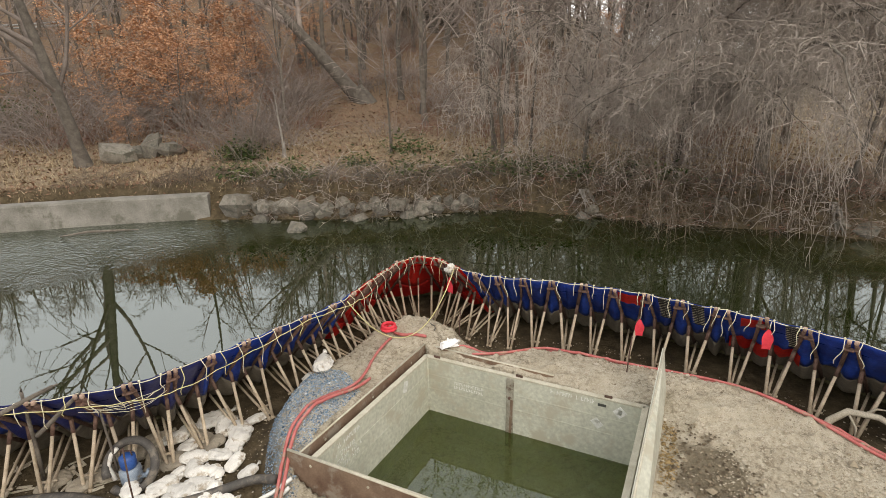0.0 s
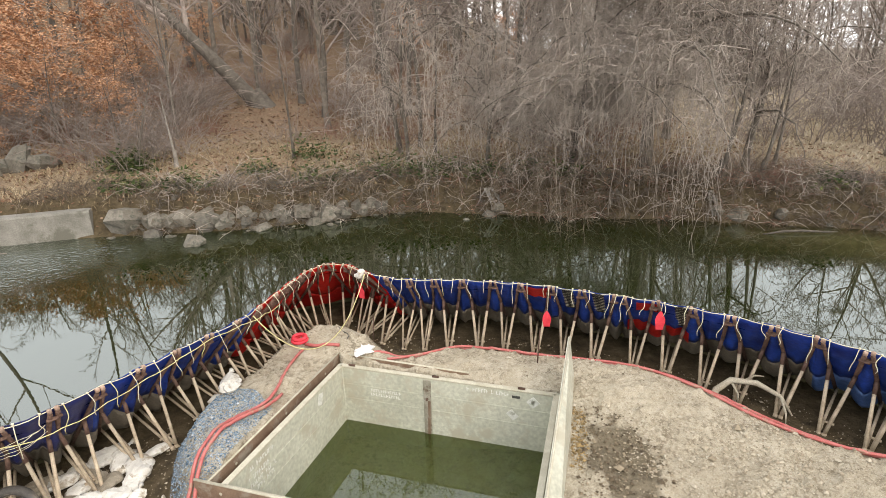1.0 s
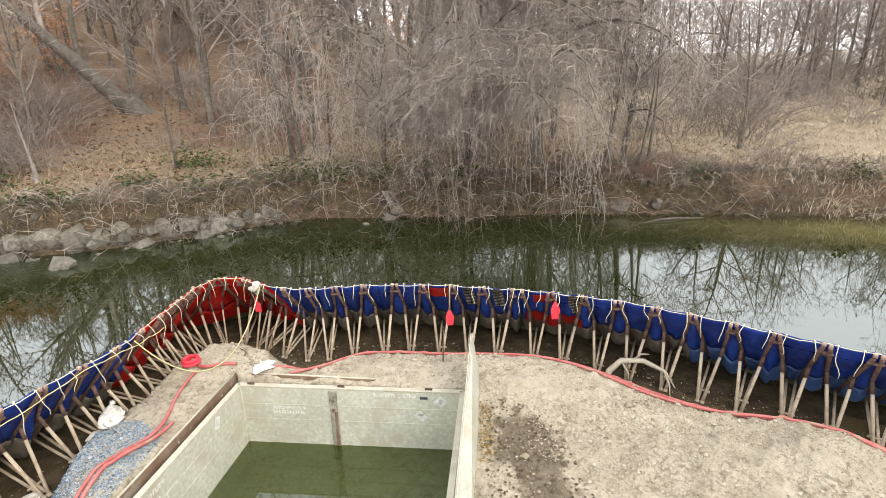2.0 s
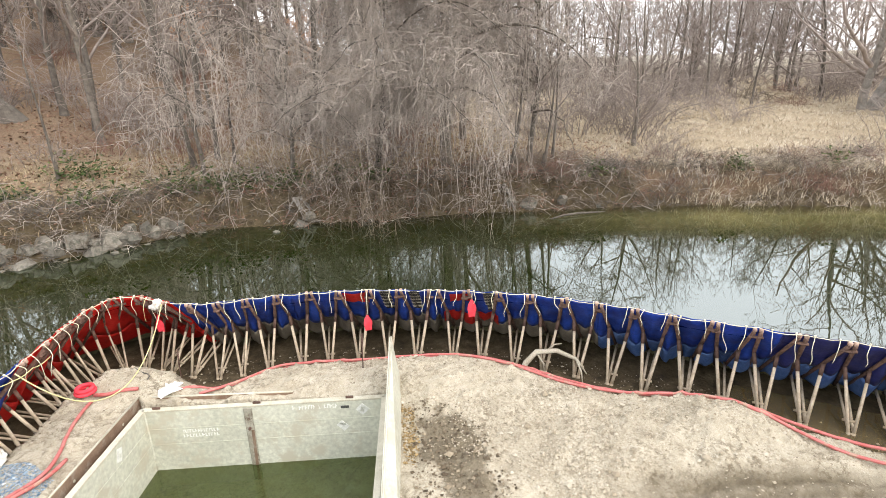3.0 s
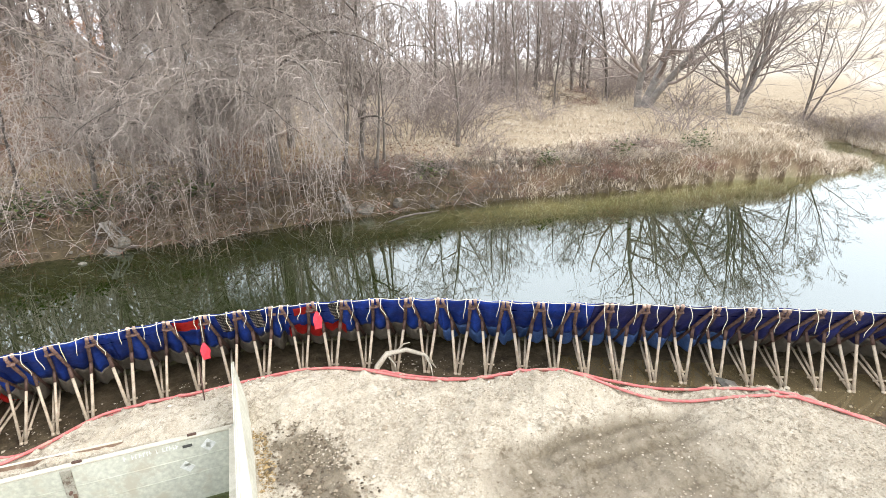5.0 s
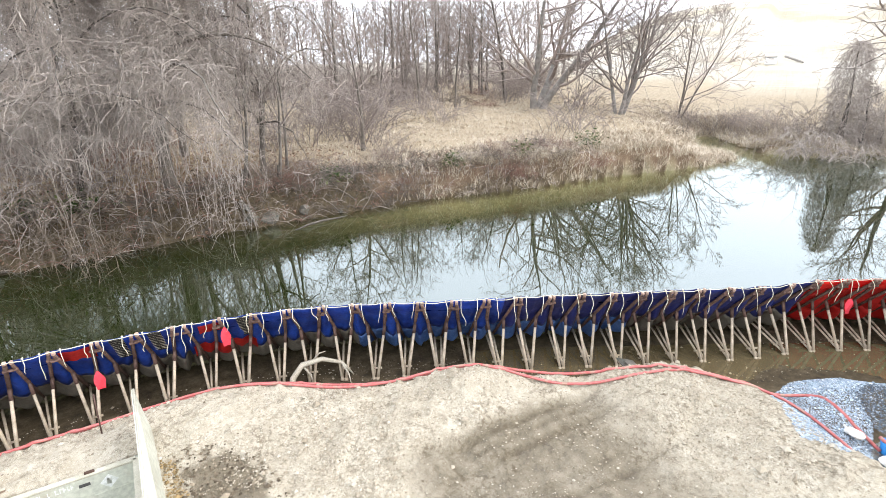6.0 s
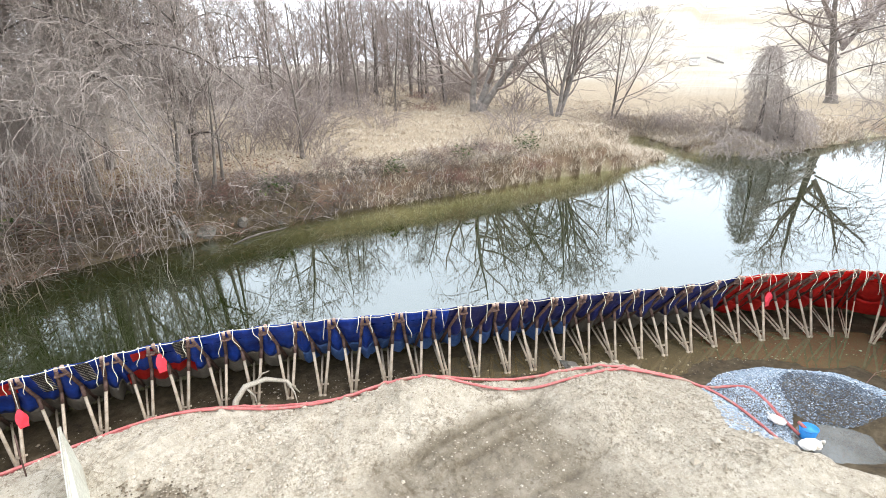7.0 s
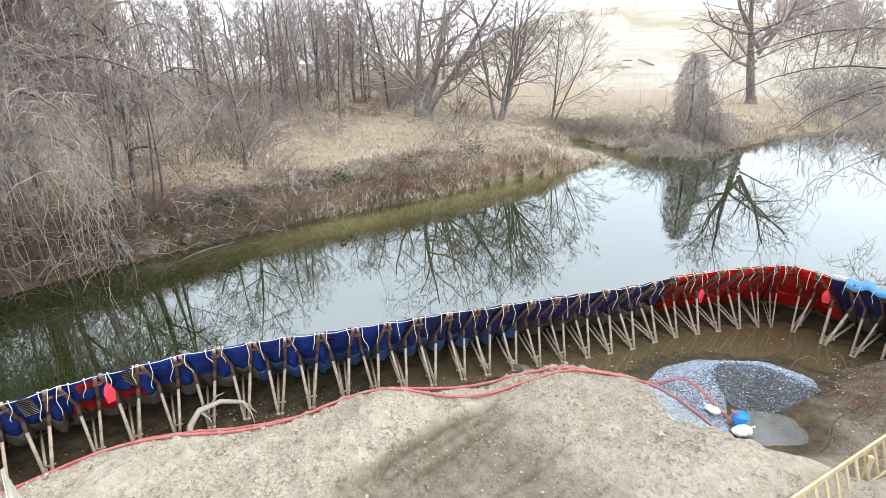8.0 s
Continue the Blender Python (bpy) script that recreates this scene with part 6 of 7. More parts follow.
for k, (x, y, sx, sz) in enumerate(((-14.0, 23.2, 0.75, 0.5), (-12.9, 24.2, 0.5, 0.85), (-12.3, 24.6, 0.7, 0.4), (-13.5, 24.0, 0.45, 0.35))):
    boulder(x, y, sx, sx * 0.7, sz, 450 + k, 0.1, "weathered grey rock standing among leaves on the bank")
g = random.Random(9)
pebbles = Shape()
for k in range(420):
    s = g.uniform(0, len(SHORE) - 1.001)
    i = int(s)
    p = SHORE[i] + (SHORE[i + 1] - SHORE[i]) * (s - i)
    if -9 < p[0] < 2.5 or g.random() < 0.12 and p[0] < 16:
        r = g.uniform(0.05, 0.16)
        q = (p[0] + g.gauss(0, 0.25), p[1] + g.gauss(0.15, 0.3))
        pebbles.blob((q[0], q[1], max(ground_z(*q), -0.05) + r * 0.3), (r, r * 0.8, r * 0.6), g, 0.2, g.uniform(0, 3), 3, 5)
tagged(part("shore_stones", pebbles, M["boulder"], smooth=False), "small stones strewn along the waterline", "stones", kind="stuff")

# roots, logs
for k, (x, y, s) in enumerate(((12.5, 16.0, 1.0), (5.1, 18.6, 0.8), (14.3, 15.5, 0.7), (9.4, 17.2, 0.7))):
    rng = random.Random(500 + k)
    e = thing("tree_root", "gnarled root mass hanging from the undercut bank", "root", group="bank roots")
    e.location = (x, y, 0.5)
    for j in range(7):
        a = rng.uniform(3.4, 6.0)
        pts = [Vector((rng.uniform(-0.2, 0.2), 0.3, 0.45))]
        for i in range(5):
            pts.append(pts[-1] + Vector((math.cos(a) * 0.12, math.sin(a) * 0.15, -0.17)) * s + Vector((rng.uniform(-0.06, 0.06), rng.uniform(-0.06, 0.06), 0)))
        part("root", Shape().tube(pts, [0.05 * s, 0.045 * s, 0.035 * s, 0.03 * s, 0.02 * s, 0.012], 5), M["pale_bark"], e)
tagged(part("drift_log", Shape().tube([(12.9, 14.15, 0.0), (13.5, 14.08, 0.07), (14.1, 13.95, 0.09), (14.8, 13.75, 0.05), (15.3, 13.8, 0.0)], [0.02, 0.04, 0.04, 0.03, 0.012], 7), M["bark"]), "dark drift log lying in the shallows", "log")
tagged(part("reed_debris", Shape().tube([(-13.2, 17.6, 0.02), (-12.4, 17.9, 0.08), (-11.6, 18.05, 0.06), (-10.8, 18.2, 0.03)], [0.02, 0.05, 0.045, 0.02], 6), M["bark"]), "drift branch caught below the concrete wall", "branch")

# road guardrail high on the slope
rail = thing("guardrail", "grey steel road guardrail on posts above the slope", "guardrail")
g0, g1 = np.array([-47.0, 49.5]), np.array([-33.0, 55.5])
for k in range(9):
    q = g0 + (g1 - g0) * k / 8
    part("post", Shape().box(pose(q[0], q[1], ground_z(*q) + 0.3, 0, 0, 18), 0.12, 0.14, 0.9, 0.02), M["metal"], rail)
for lift in (0.4, 0.65):
    pts = [(*(g0 + (g1 - g0) * k / 8 + np.array([0.1, -0.15])), ground_z(*(g0 + (g1 - g0) * k / 8)) + lift) for k in range(9)]
    part("rail", Shape().tube(pts, 0.085, 6), M["metal"], rail)

# small things on the far field
box = thing("field_box", "small pale box standing on the far field", "box", at=(104.0, 3.6, ground_z(104.0, 3.6)))
part("shell", Shape().box(pose(0, 0, 0.5), 1.2, 1.6, 1.1, 0.06), M["white_wall"], box, smooth=False)
part("lid", Shape().box(pose(0, 0, 1.1), 1.3, 1.7, 0.12, 0.03), M["roof"], box, smooth=False)
tagged(part("field_log", Shape().tube([(109, 1.8, ground_z(109, 1.8) + 0.5), (107, 0.6, ground_z(107, 0.6) + 0.4), (105, -0.8, ground_z(105, -0.8) + 0.25)], [0.18, 0.2, 0.14], 7), M["pale_bark"]), "dark fallen log on the far field", "log")


# ---- trench box and steel plates ----
def up2(p, z):
    return Vector((p[0], p[1], z))


def panel(box, a, b, name, thick, top, bottom, mat, marks, posts):
    """One side of the trench box between two corners, its face towards the pit."""
    a2, b2 = np.array(a, float), np.array(b, float)
    length = np.linalg.norm(b2 - a2)
    ang = math.degrees(math.atan2(b2[1] - a2[1], b2[0] - a2[0]))
    mid = (a2 + b2) / 2
    m = pose(mid[0], mid[1], 0, 0, 0, ang)
    face = -thick / 2
    p = part(name, Shape().box(m @ pose(0, 0, (top + bottom) / 2), length, thick, top - bottom, 0.008), mat, box, smooth=False)
    part("top_edge", Shape().box(m @ pose(0, 0.0, top + 0.012), length, thick + 0.02, 0.045, 0.008), M["weld"], p, "pale worn top edge", smooth=False)
    for z in (top - 0.42, top - 0.80):
        part("weld_seam", Shape().box(m @ pose(0, face - 0.004, z), length * 0.98, 0.010, 0.012, 0.002), M["plate"], p, smooth=False)
    for x in posts:
        part("joint_post", Shape().box(m @ pose(x, face - 0.012, (top + bottom) / 2), 0.17, 0.03, top - bottom - 0.05, 0.006), M["post"], p, "stained joint post", smooth=False)
        part("rust_streak", Shape().box(m @ pose(x + 0.03, face - 0.0295, (top + bottom) / 2 - 0.25, 0, 1.5, 0), 0.06, 0.006, top - bottom - 0.6, 0.002), M["rust_plate"], p, "dark rust streak", smooth=False)
        part("pin", Shape().tube([m @ Vector((x, face - 0.02, top - 0.5)), m @ Vector((x, face - 0.075, top - 0.5))], 0.03, 8), M["rust"], p, smooth=False)
    for (x, z, w, h, kind, tilt) in marks:
        part("painted_mark", Shape().box(m @ pose(x, face - 0.004, top - z, 0, tilt, 0), w, 0.008, h), M[kind], p, smooth=False)
    return p


def writing(x0, z0, rows, width, height, seed):
    """Unreadable stencilled lines as rows of short bars."""
    r = random.Random(seed)
    out = []
    for k in range(rows):
        x, end = x0 + r.uniform(0, 0.05), x0 + width * r.uniform(0.7, 1.0)
        while x < end:
            w = r.uniform(0.03, 0.055)
            out.append((x, z0 + k * height * 1.6, w * 0.35, height, "paint", 0))
            out.append((x + w * 0.45, z0 + k * height * 1.6 + height * r.choice((-0.4, 0, 0.4)), w * 0.5, height * 0.22, "paint", 0))
            x += w * 1.25 + (0.07 if r.random() < 0.12 else 0.0)
    return out


trench = thing("trench_box", "grey steel trench box half sunk and full of green water", "trench box")
c0, c1, c2, c3 = BOX
panel(trench, c0, c1, "back_panel", 0.10, BOX_TOP, -3.0, M["plate"],
      writing(0.55, 0.10, 1, 0.95, 0.09, 1) + writing(-1.75, 0.50, 2, 0.75, 0.07, 2) + [(1.62, 0.14, 0.17, 0.06, "dark_paint", 0), (1.98, 0.22, 0.20, 0.20, "paint", 45), (1.98, 0.22, 0.08, 0.12, "plate", 10), (1.55, 0.60, 0.22, 0.16, "paint", 45), (1.55, 0.56, 0.12, 0.06, "plate", 0)], (-0.35,))
panel(trench, c3, c0, "side_panel", 0.10, BOX_TOP, -3.0, M["plate"],
      writing(-1.35, 0.14, 1, 0.75, 0.09, 3) + writing(-1.42, 0.34, 3, 0.80, 0.09, 4) + [(0.95, 0.22, 0.16, 0.26, "paint", 20), (0.95, 0.22, 0.05, 0.14, "plate", -20)], ())
panel(trench, c2, c3, "front_panel", 0.10, BOX_TOP, -3.0, M["plate"], [], ())
panel(trench, c1, c2, "side_panel", 0.10, BOX_TOP, -3.0, M["plate"], [], ())
for c in BOX[:4]:
    part("corner_post", Shape().tube([up2(c, -3.0), up2(c, BOX_TOP + 0.02)], 0.085, 10), M["plate"], trench)
for x, z in ((-0.2, 0.0), (1.6, 0.0), (3.3, 0.0)):
    q = up2(c0, 0).lerp(up2(c1, 0), (x + 0.45) / 4.4)
    part("lifting_lug", Shape().box(pose(q.x, q.y, BOX_TOP + 0.05, 0, 0, -26), 0.16, 0.03, 0.07, 0.01), M["rust"], trench, smooth=False)


def plate(a, b, top_a, top_b, bottom, thick, mat, label):
    """A steel plate set on edge, its top running from one height to another."""
    a, b = Vector((*a, 0)), Vector((*b, 0))
    n = Vector((-(b - a).y, (b - a).x, 0)).normalized() * (thick / 2)
    ring = [a + Vector((0, 0, bottom)), b + Vector((0, 0, bottom)), b + Vector((0, 0, top_b)), a + Vector((0, 0, top_a))]
    sh = Shape().add([p - n for p in ring] + [p + n for p in ring], [(0, 1, 2, 3), (7, 6, 5, 4), (0, 4, 5, 1), (1, 5, 6, 2), (2, 6, 7, 3), (3, 7, 4, 0)])
    e = thing("steel_plate", label, "steel plate", group="loose shoring plates")
    part("sheet", sh, mat, e, smooth=False)
    for k in range(3):
        q = a.lerp(b, 0.15 + 0.35 * k)
        z = top_a + (top_b - top_a) * (0.15 + 0.35 * k) - 0.16
        part("bolt_hole", Shape().tube([q - n * 1.3 + Vector((0, 0, z)), q + n * 1.3 + Vector((0, 0, z))], 0.028, 8), M["weld"], e, smooth=False)
    part("worn_edge", Shape().tube([a + Vector((0, 0, top_a)), b + Vector((0, 0, top_b))], thick * 0.55, 6), M["weld"], e)
    return e


plate((-0.50, 11.38), (-2.62, 7.70), -0.98, -1.0, -2.0, 0.04, M["rust_plate"], "long rust-brown steel plate along the trench box")
plate((-0.42, 11.38), (2.35, 10.02), -1.0, -1.06, -1.9, 0.05, M["rust_plate"], "grey-brown steel plate set behind the trench box")
plate((-2.86, 7.80), (0.2, 6.35), -1.0, -1.05, -2.4, 0.05, M["rust_plate"], "rusted end plate with bolt holes")
# a tall plate whose foot stands out from the box, so that its sheet slopes
lean = thing("steel_plate", "tall pale steel plate sloping against the trench box", "steel plate", group="loose shoring plates")
top_far, top_near = Vector((4.33, 9.25, 0.02)), Vector((2.45, 5.68, -1.04))
foot_far, foot_near = Vector((4.52, 9.25, -1.25)), Vector((2.74, 5.70, -1.22))
deep, back = Vector((0, 0, -1.0)), Vector((-0.035, 0.017, 0))
ring = [top_far, top_near, foot_near, foot_near + deep, foot_far + deep, foot_far]
sh = Shape().add([p for p in ring] + [p + back for p in ring], [(0, 5, 2, 1), (5, 4, 3, 2), (6, 7, 8, 11), (11, 8, 9, 10), (0, 1, 7, 6), (1, 2, 8, 7), (2, 3, 9, 8), (4, 5, 11, 10), (5, 0, 6, 11), (3, 4, 10, 9)])
part("sheet", sh, M["plate"], lean, smooth=False)
part("worn_edge", Shape().tube([top_far, top_near], 0.022, 6), M["weld"], lean)


# ---- hoses, pumps, bags ----
def draped(pts, r, lift=0.0, rounds=2, step_len=0.12):
    line = resample(smooth_line(pts, rounds), step_len)
    z = np.array([max(ground_z(x, y), ground_z(x + 0.06, y), ground_z(x, y + 0.06), ground_z(x - 0.06, y)) for x, y in line])
    wide = np.pad(z, 5, mode="edge")
    z = np.maximum(z - 0.02, np.convolve(wide, np.ones(11) / 11, "valid"))
    return [Vector((x, y, h + r * 0.8 + lift)) for (x, y), h in zip(line, z)]


def hose(name, label, pts, r, mat, lift=0.0):
    return tagged(part(name, Shape().tube(draped(pts, r, lift), r, 8), M[mat]), label, "hose")


main = [(0.2, 11.3), (0.9, 11.36), (1.54, 11.43), (2.69, 11.36), (4.08, 10.58), (5.4, 9.85), (6.4, 9.12), (6.9, 8.4), (7.45, 7.35), (8.2, 6.4), (8.98, 5.68)]
hose("discharge_hose", "faded red discharge hose lying along the spoil crest", main + [(9.75, 4.4), (10.51, 3.25), (11.12, 2.1), (11.76, 0.95), (12.1, -0.1), (12.35, -0.8), (12.85, -1.57), (12.25, -2.1), (11.6, -2.7)], 0.032, "hose")
hose("discharge_hose", "second faded red hose beside the first along the spoil", [(0.62, 10.95), (1.48, 10.98), (2.1, 11.22)] + [(x - 0.10, y - 0.11) for x, y in main[3:-1]] + [(9.0, 5.5), (9.6, 4.35), (9.95, 3.4), (10.45, 2.5), (11.15, 1.55), (11.85, 0.6), (12.08, -0.2), (12.2, -0.85), (12.05, -1.4), (11.6, -1.9), (11.0, -2.45)], 0.032, "hose")
left = [(-3.0, 6.4), (-3.03, 7.05), (-3.0, 7.65), (-2.87, 8.35), (-2.58, 9.0), (-1.95, 9.55), (-1.75, 10.1), (-1.66, 10.7), (-1.45, 11.35), (-1.3, 11.62)]
hose("supply_hose", "red hose looping past the gravel to the coil", left, 0.034, "hose")
hose("supply_hose", "red hose doubled beside the trench box plate", [(x + 0.10, y - 0.05) for x, y in left[:6]] + [(-1.62, 9.95)], 0.034, "hose", 0.03)
hose("supply_hose", "short red hose from the coil behind the plate", [(-1.25, 11.75), (-1.0, 11.6), (-0.7, 11.62), (-0.45, 11.5)], 0.04, "hose")
coil = thing("hose_coil", "small coiled red hose resting on the spoil heap", "hose coil")
cz = ground_z(-1.4, 11.9)
for k in range(2):
    ring = [Vector((-1.4 + (0.17 - 0.02 * k) * math.cos(a), 11.9 + (0.17 - 0.02 * k) * math.sin(a), cz + 0.06 + 0.07 * k)) for a in np.linspace(0, 6.283, 22)]
    part("turn", Shape().tube(ring, 0.042, 7), M["flag"], coil)

hose("suction_hose", "thick grey rubber suction hose on the muddy bed", [(-8.6, 7.1), (-7.6, 7.35), (-6.7, 7.45), (-6.0, 7.25), (-5.3, 7.1), (-4.5, 7.2), (-3.9, 7.6), (-3.4, 7.75), (-3.0, 7.55)], 0.085, "black_hose", 0.02)
hose("suction_hose", "second grey rubber hose beside the pump", [(-8.6, 6.8), (-7.4, 7.05), (-6.6, 7.0), (-5.9, 6.85), (-5.2, 6.7)], 0.08, "black_hose", 0.02)
loop = thing("hose_loop", "standing loop of grey rubber hose round the pump", "hose")
lz = ground_z(-5.7, 7.9)
part("loop", Shape().tube([Vector((-5.72 + 0.44 * math.cos(a), 7.8 + 0.26 * math.sin(a), lz + 0.40 + 0.37 * math.sin(a))) for a in np.linspace(-2.2, 3.6, 30)], 0.075, 9), M["black_hose"], loop)
pump = thing("submersible_pump", "blue-grey submersible pump on the muddy bed", "pump", at=(-5.78, 7.85, lz))
part("body", Shape().tube([(0, 0, 0.0), (0, 0, 0.05), (0, 0, 0.32), (0, 0, 0.36)], [0.17, 0.185, 0.185, 0.12], 14), M["pump"], pump)
part("motor", Shape().tube([(0, 0, 0.36), (0, 0, 0.40), (0, 0, 0.58), (0, 0, 0.62)], [0.13, 0.14, 0.14, 0.08], 14), M["pump_blue"], pump, "dark blue motor cap")
part("handle", Shape().tube([(-0.1, 0, 0.6), (-0.09, 0, 0.7), (0.09, 0, 0.7), (0.1, 0, 0.6)], 0.014, 6), M["rust"], pump)
part("outlet", Shape().tube([(0.16, 0, 0.14), (0.28, 0, 0.16), (0.34, 0.02, 0.26)], 0.05, 9), M["pump"], pump)
tagged(part("white_hose", Shape().tube([Vector((-6.02, 7.75, lz + 0.15)), Vector((-6.12, 7.8, lz + 0.4)), Vector((-6.05, 7.85, lz + 0.62)), Vector((-5.95, 7.9, lz + 0.72))], 0.04, 8), M["bag"]), "short pale hose end standing beside the pump", "hose")
for k, dy in enumerate((0.0, 0.16)):
    pts = draped([(-3.9, 6.75 + dy), (-3.4, 7.15 + dy), (-3.0, 7.4 + dy * 0.6), (-2.75, 7.5 + dy * 0.4)], 0.04, 0.06)
    tagged(part("white_pipe", Shape().tube(pts, 0.036, 8), M["white_pipe"]), "white plastic pipe lying beside the end plate", "pipe", "white plastic pipes")


def sandbag(x, y, s, turn, seed, mat, lift=0.0, label="filled white sandbag slumped on the mud"):
    """A slumped sack: a flattened, pinched sack body and a tied end."""
    rng = random.Random(seed)
    e = thing("sandbag", label, "sandbag", group="sandbags")
    sh = Shape()
    rows, segs = 13, 18
    for i in range(rows + 1):
        t = i / rows
        u = (t - 0.5) * 2
        w = (1 - abs(u) ** 3.2) ** 0.5
        for k in range(segs):
            a = 6.283 * k / segs
            fold = float(lattice(np.array([6 * t + seed]), np.array([math.cos(a) * 2.2 + 0.7 * math.sin(a)]), seed)[0])
            lump = 0.85 + 0.16 * math.sin(3 * a + seed) * math.sin(5 * t + seed) + 0.42 * abs(fold - 0.5) + rng.uniform(-0.06, 0.06)
            z = math.sin(a)
            sh.v.append((u * 0.30 * s, math.cos(a) * 0.19 * s * w * lump, (z * 0.105 * lump if z > 0 else z * 0.06) * s * w))
    for i in range(rows):
        for k in range(segs):
            a, b = i * segs + k, i * segs + (k + 1) % segs
            sh.f.append((a, b, b + segs, a + segs))
    part("sack", sh, M[mat], e, smooth=False)
    part("tied_end", Shape().tube([(0.27 * s, 0, 0), (0.32 * s, 0.01, 0.02), (0.38 * s, 0.02 * rng.choice((-1, 1)), 0.01)], [0.03 * s, 0.02 * s, 0.06 * s], 7), M[mat], e)
    e.matrix_basis = Matrix.Translation((x, y, ground_z(x, y) + 0.05 * s + lift)) @ Matrix.Rotation(turn, 4, "Z") @ Matrix.Rotation(rng.uniform(-0.15, 0.15), 4, "Y") @ Matrix.Rotation(rng.uniform(-0.12, 0.12), 4, "X")
    return e


bags = [(-5.55, 8.95, 1.1, 0.3), (-5.1, 8.75, 1.0, 1.2), (-4.85, 8.35, 1.0, 0.2), (-4.95, 9.55, 1.3, 0.8), (-4.6, 9.3, 1.25, 2.2), (-4.25, 9.05, 1.3, 2.0), (-4.2, 8.75, 1.0, 1.4), (-4.03, 8.2, 0.85, 1.5), (-3.7, 7.95, 0.7, 0.9),
        (-4.5, 7.65, 1.0, 0.4), (-4.75, 7.5, 1.05, 2.8), (-5.1, 7.6, 1.0, 1.0), (-4.4, 7.3, 1.0, 0.2), (-4.85, 7.15, 1.0, 1.8), (-4.3, 7.95, 0.75, 2.4), (-5.35, 7.25, 1.0, 0.6), (-4.15, 7.5, 0.8, 1.9), (-4.6, 7.95, 0.8, 0.1)]
bags += [(-5.3, 9.25, 0.9, 0.2), (-4.4, 8.4, 0.9, 2.9), (-4.75, 8.05, 0.8, 1.9), (-3.95, 7.3, 0.8, 0.5), (-5.65, 7.55, 0.9, 2.2), (-4.05, 9.5, 0.8, 0.9), (-5.0, 7.95, 0.7, 1.1)]
for k, (x, y, s, t) in enumerate(bags):
    sandbag(x, y, s, t, 600 + k, "bag", 0.02 * (k % 3))
for k, (x, y, s, t) in enumerate(((-5.2, 8.3, 1.1, 0.5), (-4.7, 8.7, 1.1, 1.1), (-5.6, 8.3, 1.1, 2.0), (-6.2, 8.0, 1.2, 0.4), (-6.6, 7.8, 1.2, 1.2), (-5.0, 9.0, 1.0, 2.6), (-6.2, 8.5, 1.2, 0.1), (-5.9, 8.9, 1.1, 0.9), (-7.2, 7.8, 1.1, 1.3))):
    sandbag(x, y, s, t, 640 + k, "dirty_bag", 0.0, "muddy brown sandbag sunk in the drained bed")
for k, (x, y, s, t) in enumerate(((-2.75, 10.45, 1.1, 1.7), (-2.5, 11.55, 1.1, 0.7))):
    sandbag(x, y, s, t, 660 + k, "bag", 0.04, "limp white sack beside the gravel heap")
sandbag(11.25, -2.8, 0.8, -0.9, 690, "bag", 0.12, "white filter sack on the hose end in the sump")
sandbag(11.75, -2.25, 0.7, 0.5, 691, "bag", 0.05, "crumpled white sack on the gravel")
rng = random.Random(18)
for x, y, sx, sy, sz, turn in ((-2.98, 10.72, 0.36, 0.28, 0.22, 0.4), (-2.72, 10.35, 0.26, 0.17, 0.13, 1.2), (-3.2, 10.5, 0.22, 0.2, 0.12, 2.0), (-2.82, 10.98, 0.24, 0.2, 0.16, 0.9)):
    sack = Shape().blob((x, y, ground_z(x, y) + sz * 0.7), (sx, sy, sz), rng, 0.26, turn, 9, 14, 1.0)
    tagged(part("crumpled_sack", sack, M["bag"], smooth=False), "crumpled empty white sack on the gravel heap's edge", "sack", "crumpled sacks")
rng = random.Random(8)
film = Shape().blob((0.12, 11.3, ground_z(0.12, 11.3) + 0.07), (0.24, 0.15, 0.11), rng, 0.42, 0.6, 7, 11)
tagged(part("plastic_wrap", film, M["plastic"], smooth=False), "crumpled white plastic wrap on the hose joint", "plastic")

bucket = thing("pump_bucket", "bright blue bucket standing in the gravel sump", "bucket", at=(11.72, -2.82, max(ground_z(11.72, -2.82), -1.75)))
bucket.scale = (0.8, 0.8, 0.85)
part("shell", Shape().tube([(0, 0, 0), (0, 0, 0.02), (0, 0, 0.38), (0, 0, 0.39), (0, 0, 0.10)], [0.15, 0.165, 0.21, 0.195, 0.14], 18, cap=False), M["bucket"], bucket)
part("rim", Shape().tube([Vector((0.213 * math.cos(a), 0.213 * math.sin(a), 0.38)) for a in np.linspace(0, 6.283, 22)], 0.014, 6), M["bucket"], bucket)
part("base", Shape().tube([(0, 0, 0.0), (0, 0, 0.03)], 0.155, 18), M["bucket"], bucket)
part("coupling", Shape().tube([(0.0, 0.02, 0.1), (-0.02, 0.1, 0.38), (-0.05, 0.25, 0.5)], 0.045, 8), M["hose"], bucket, "red hose end bent over the rim")

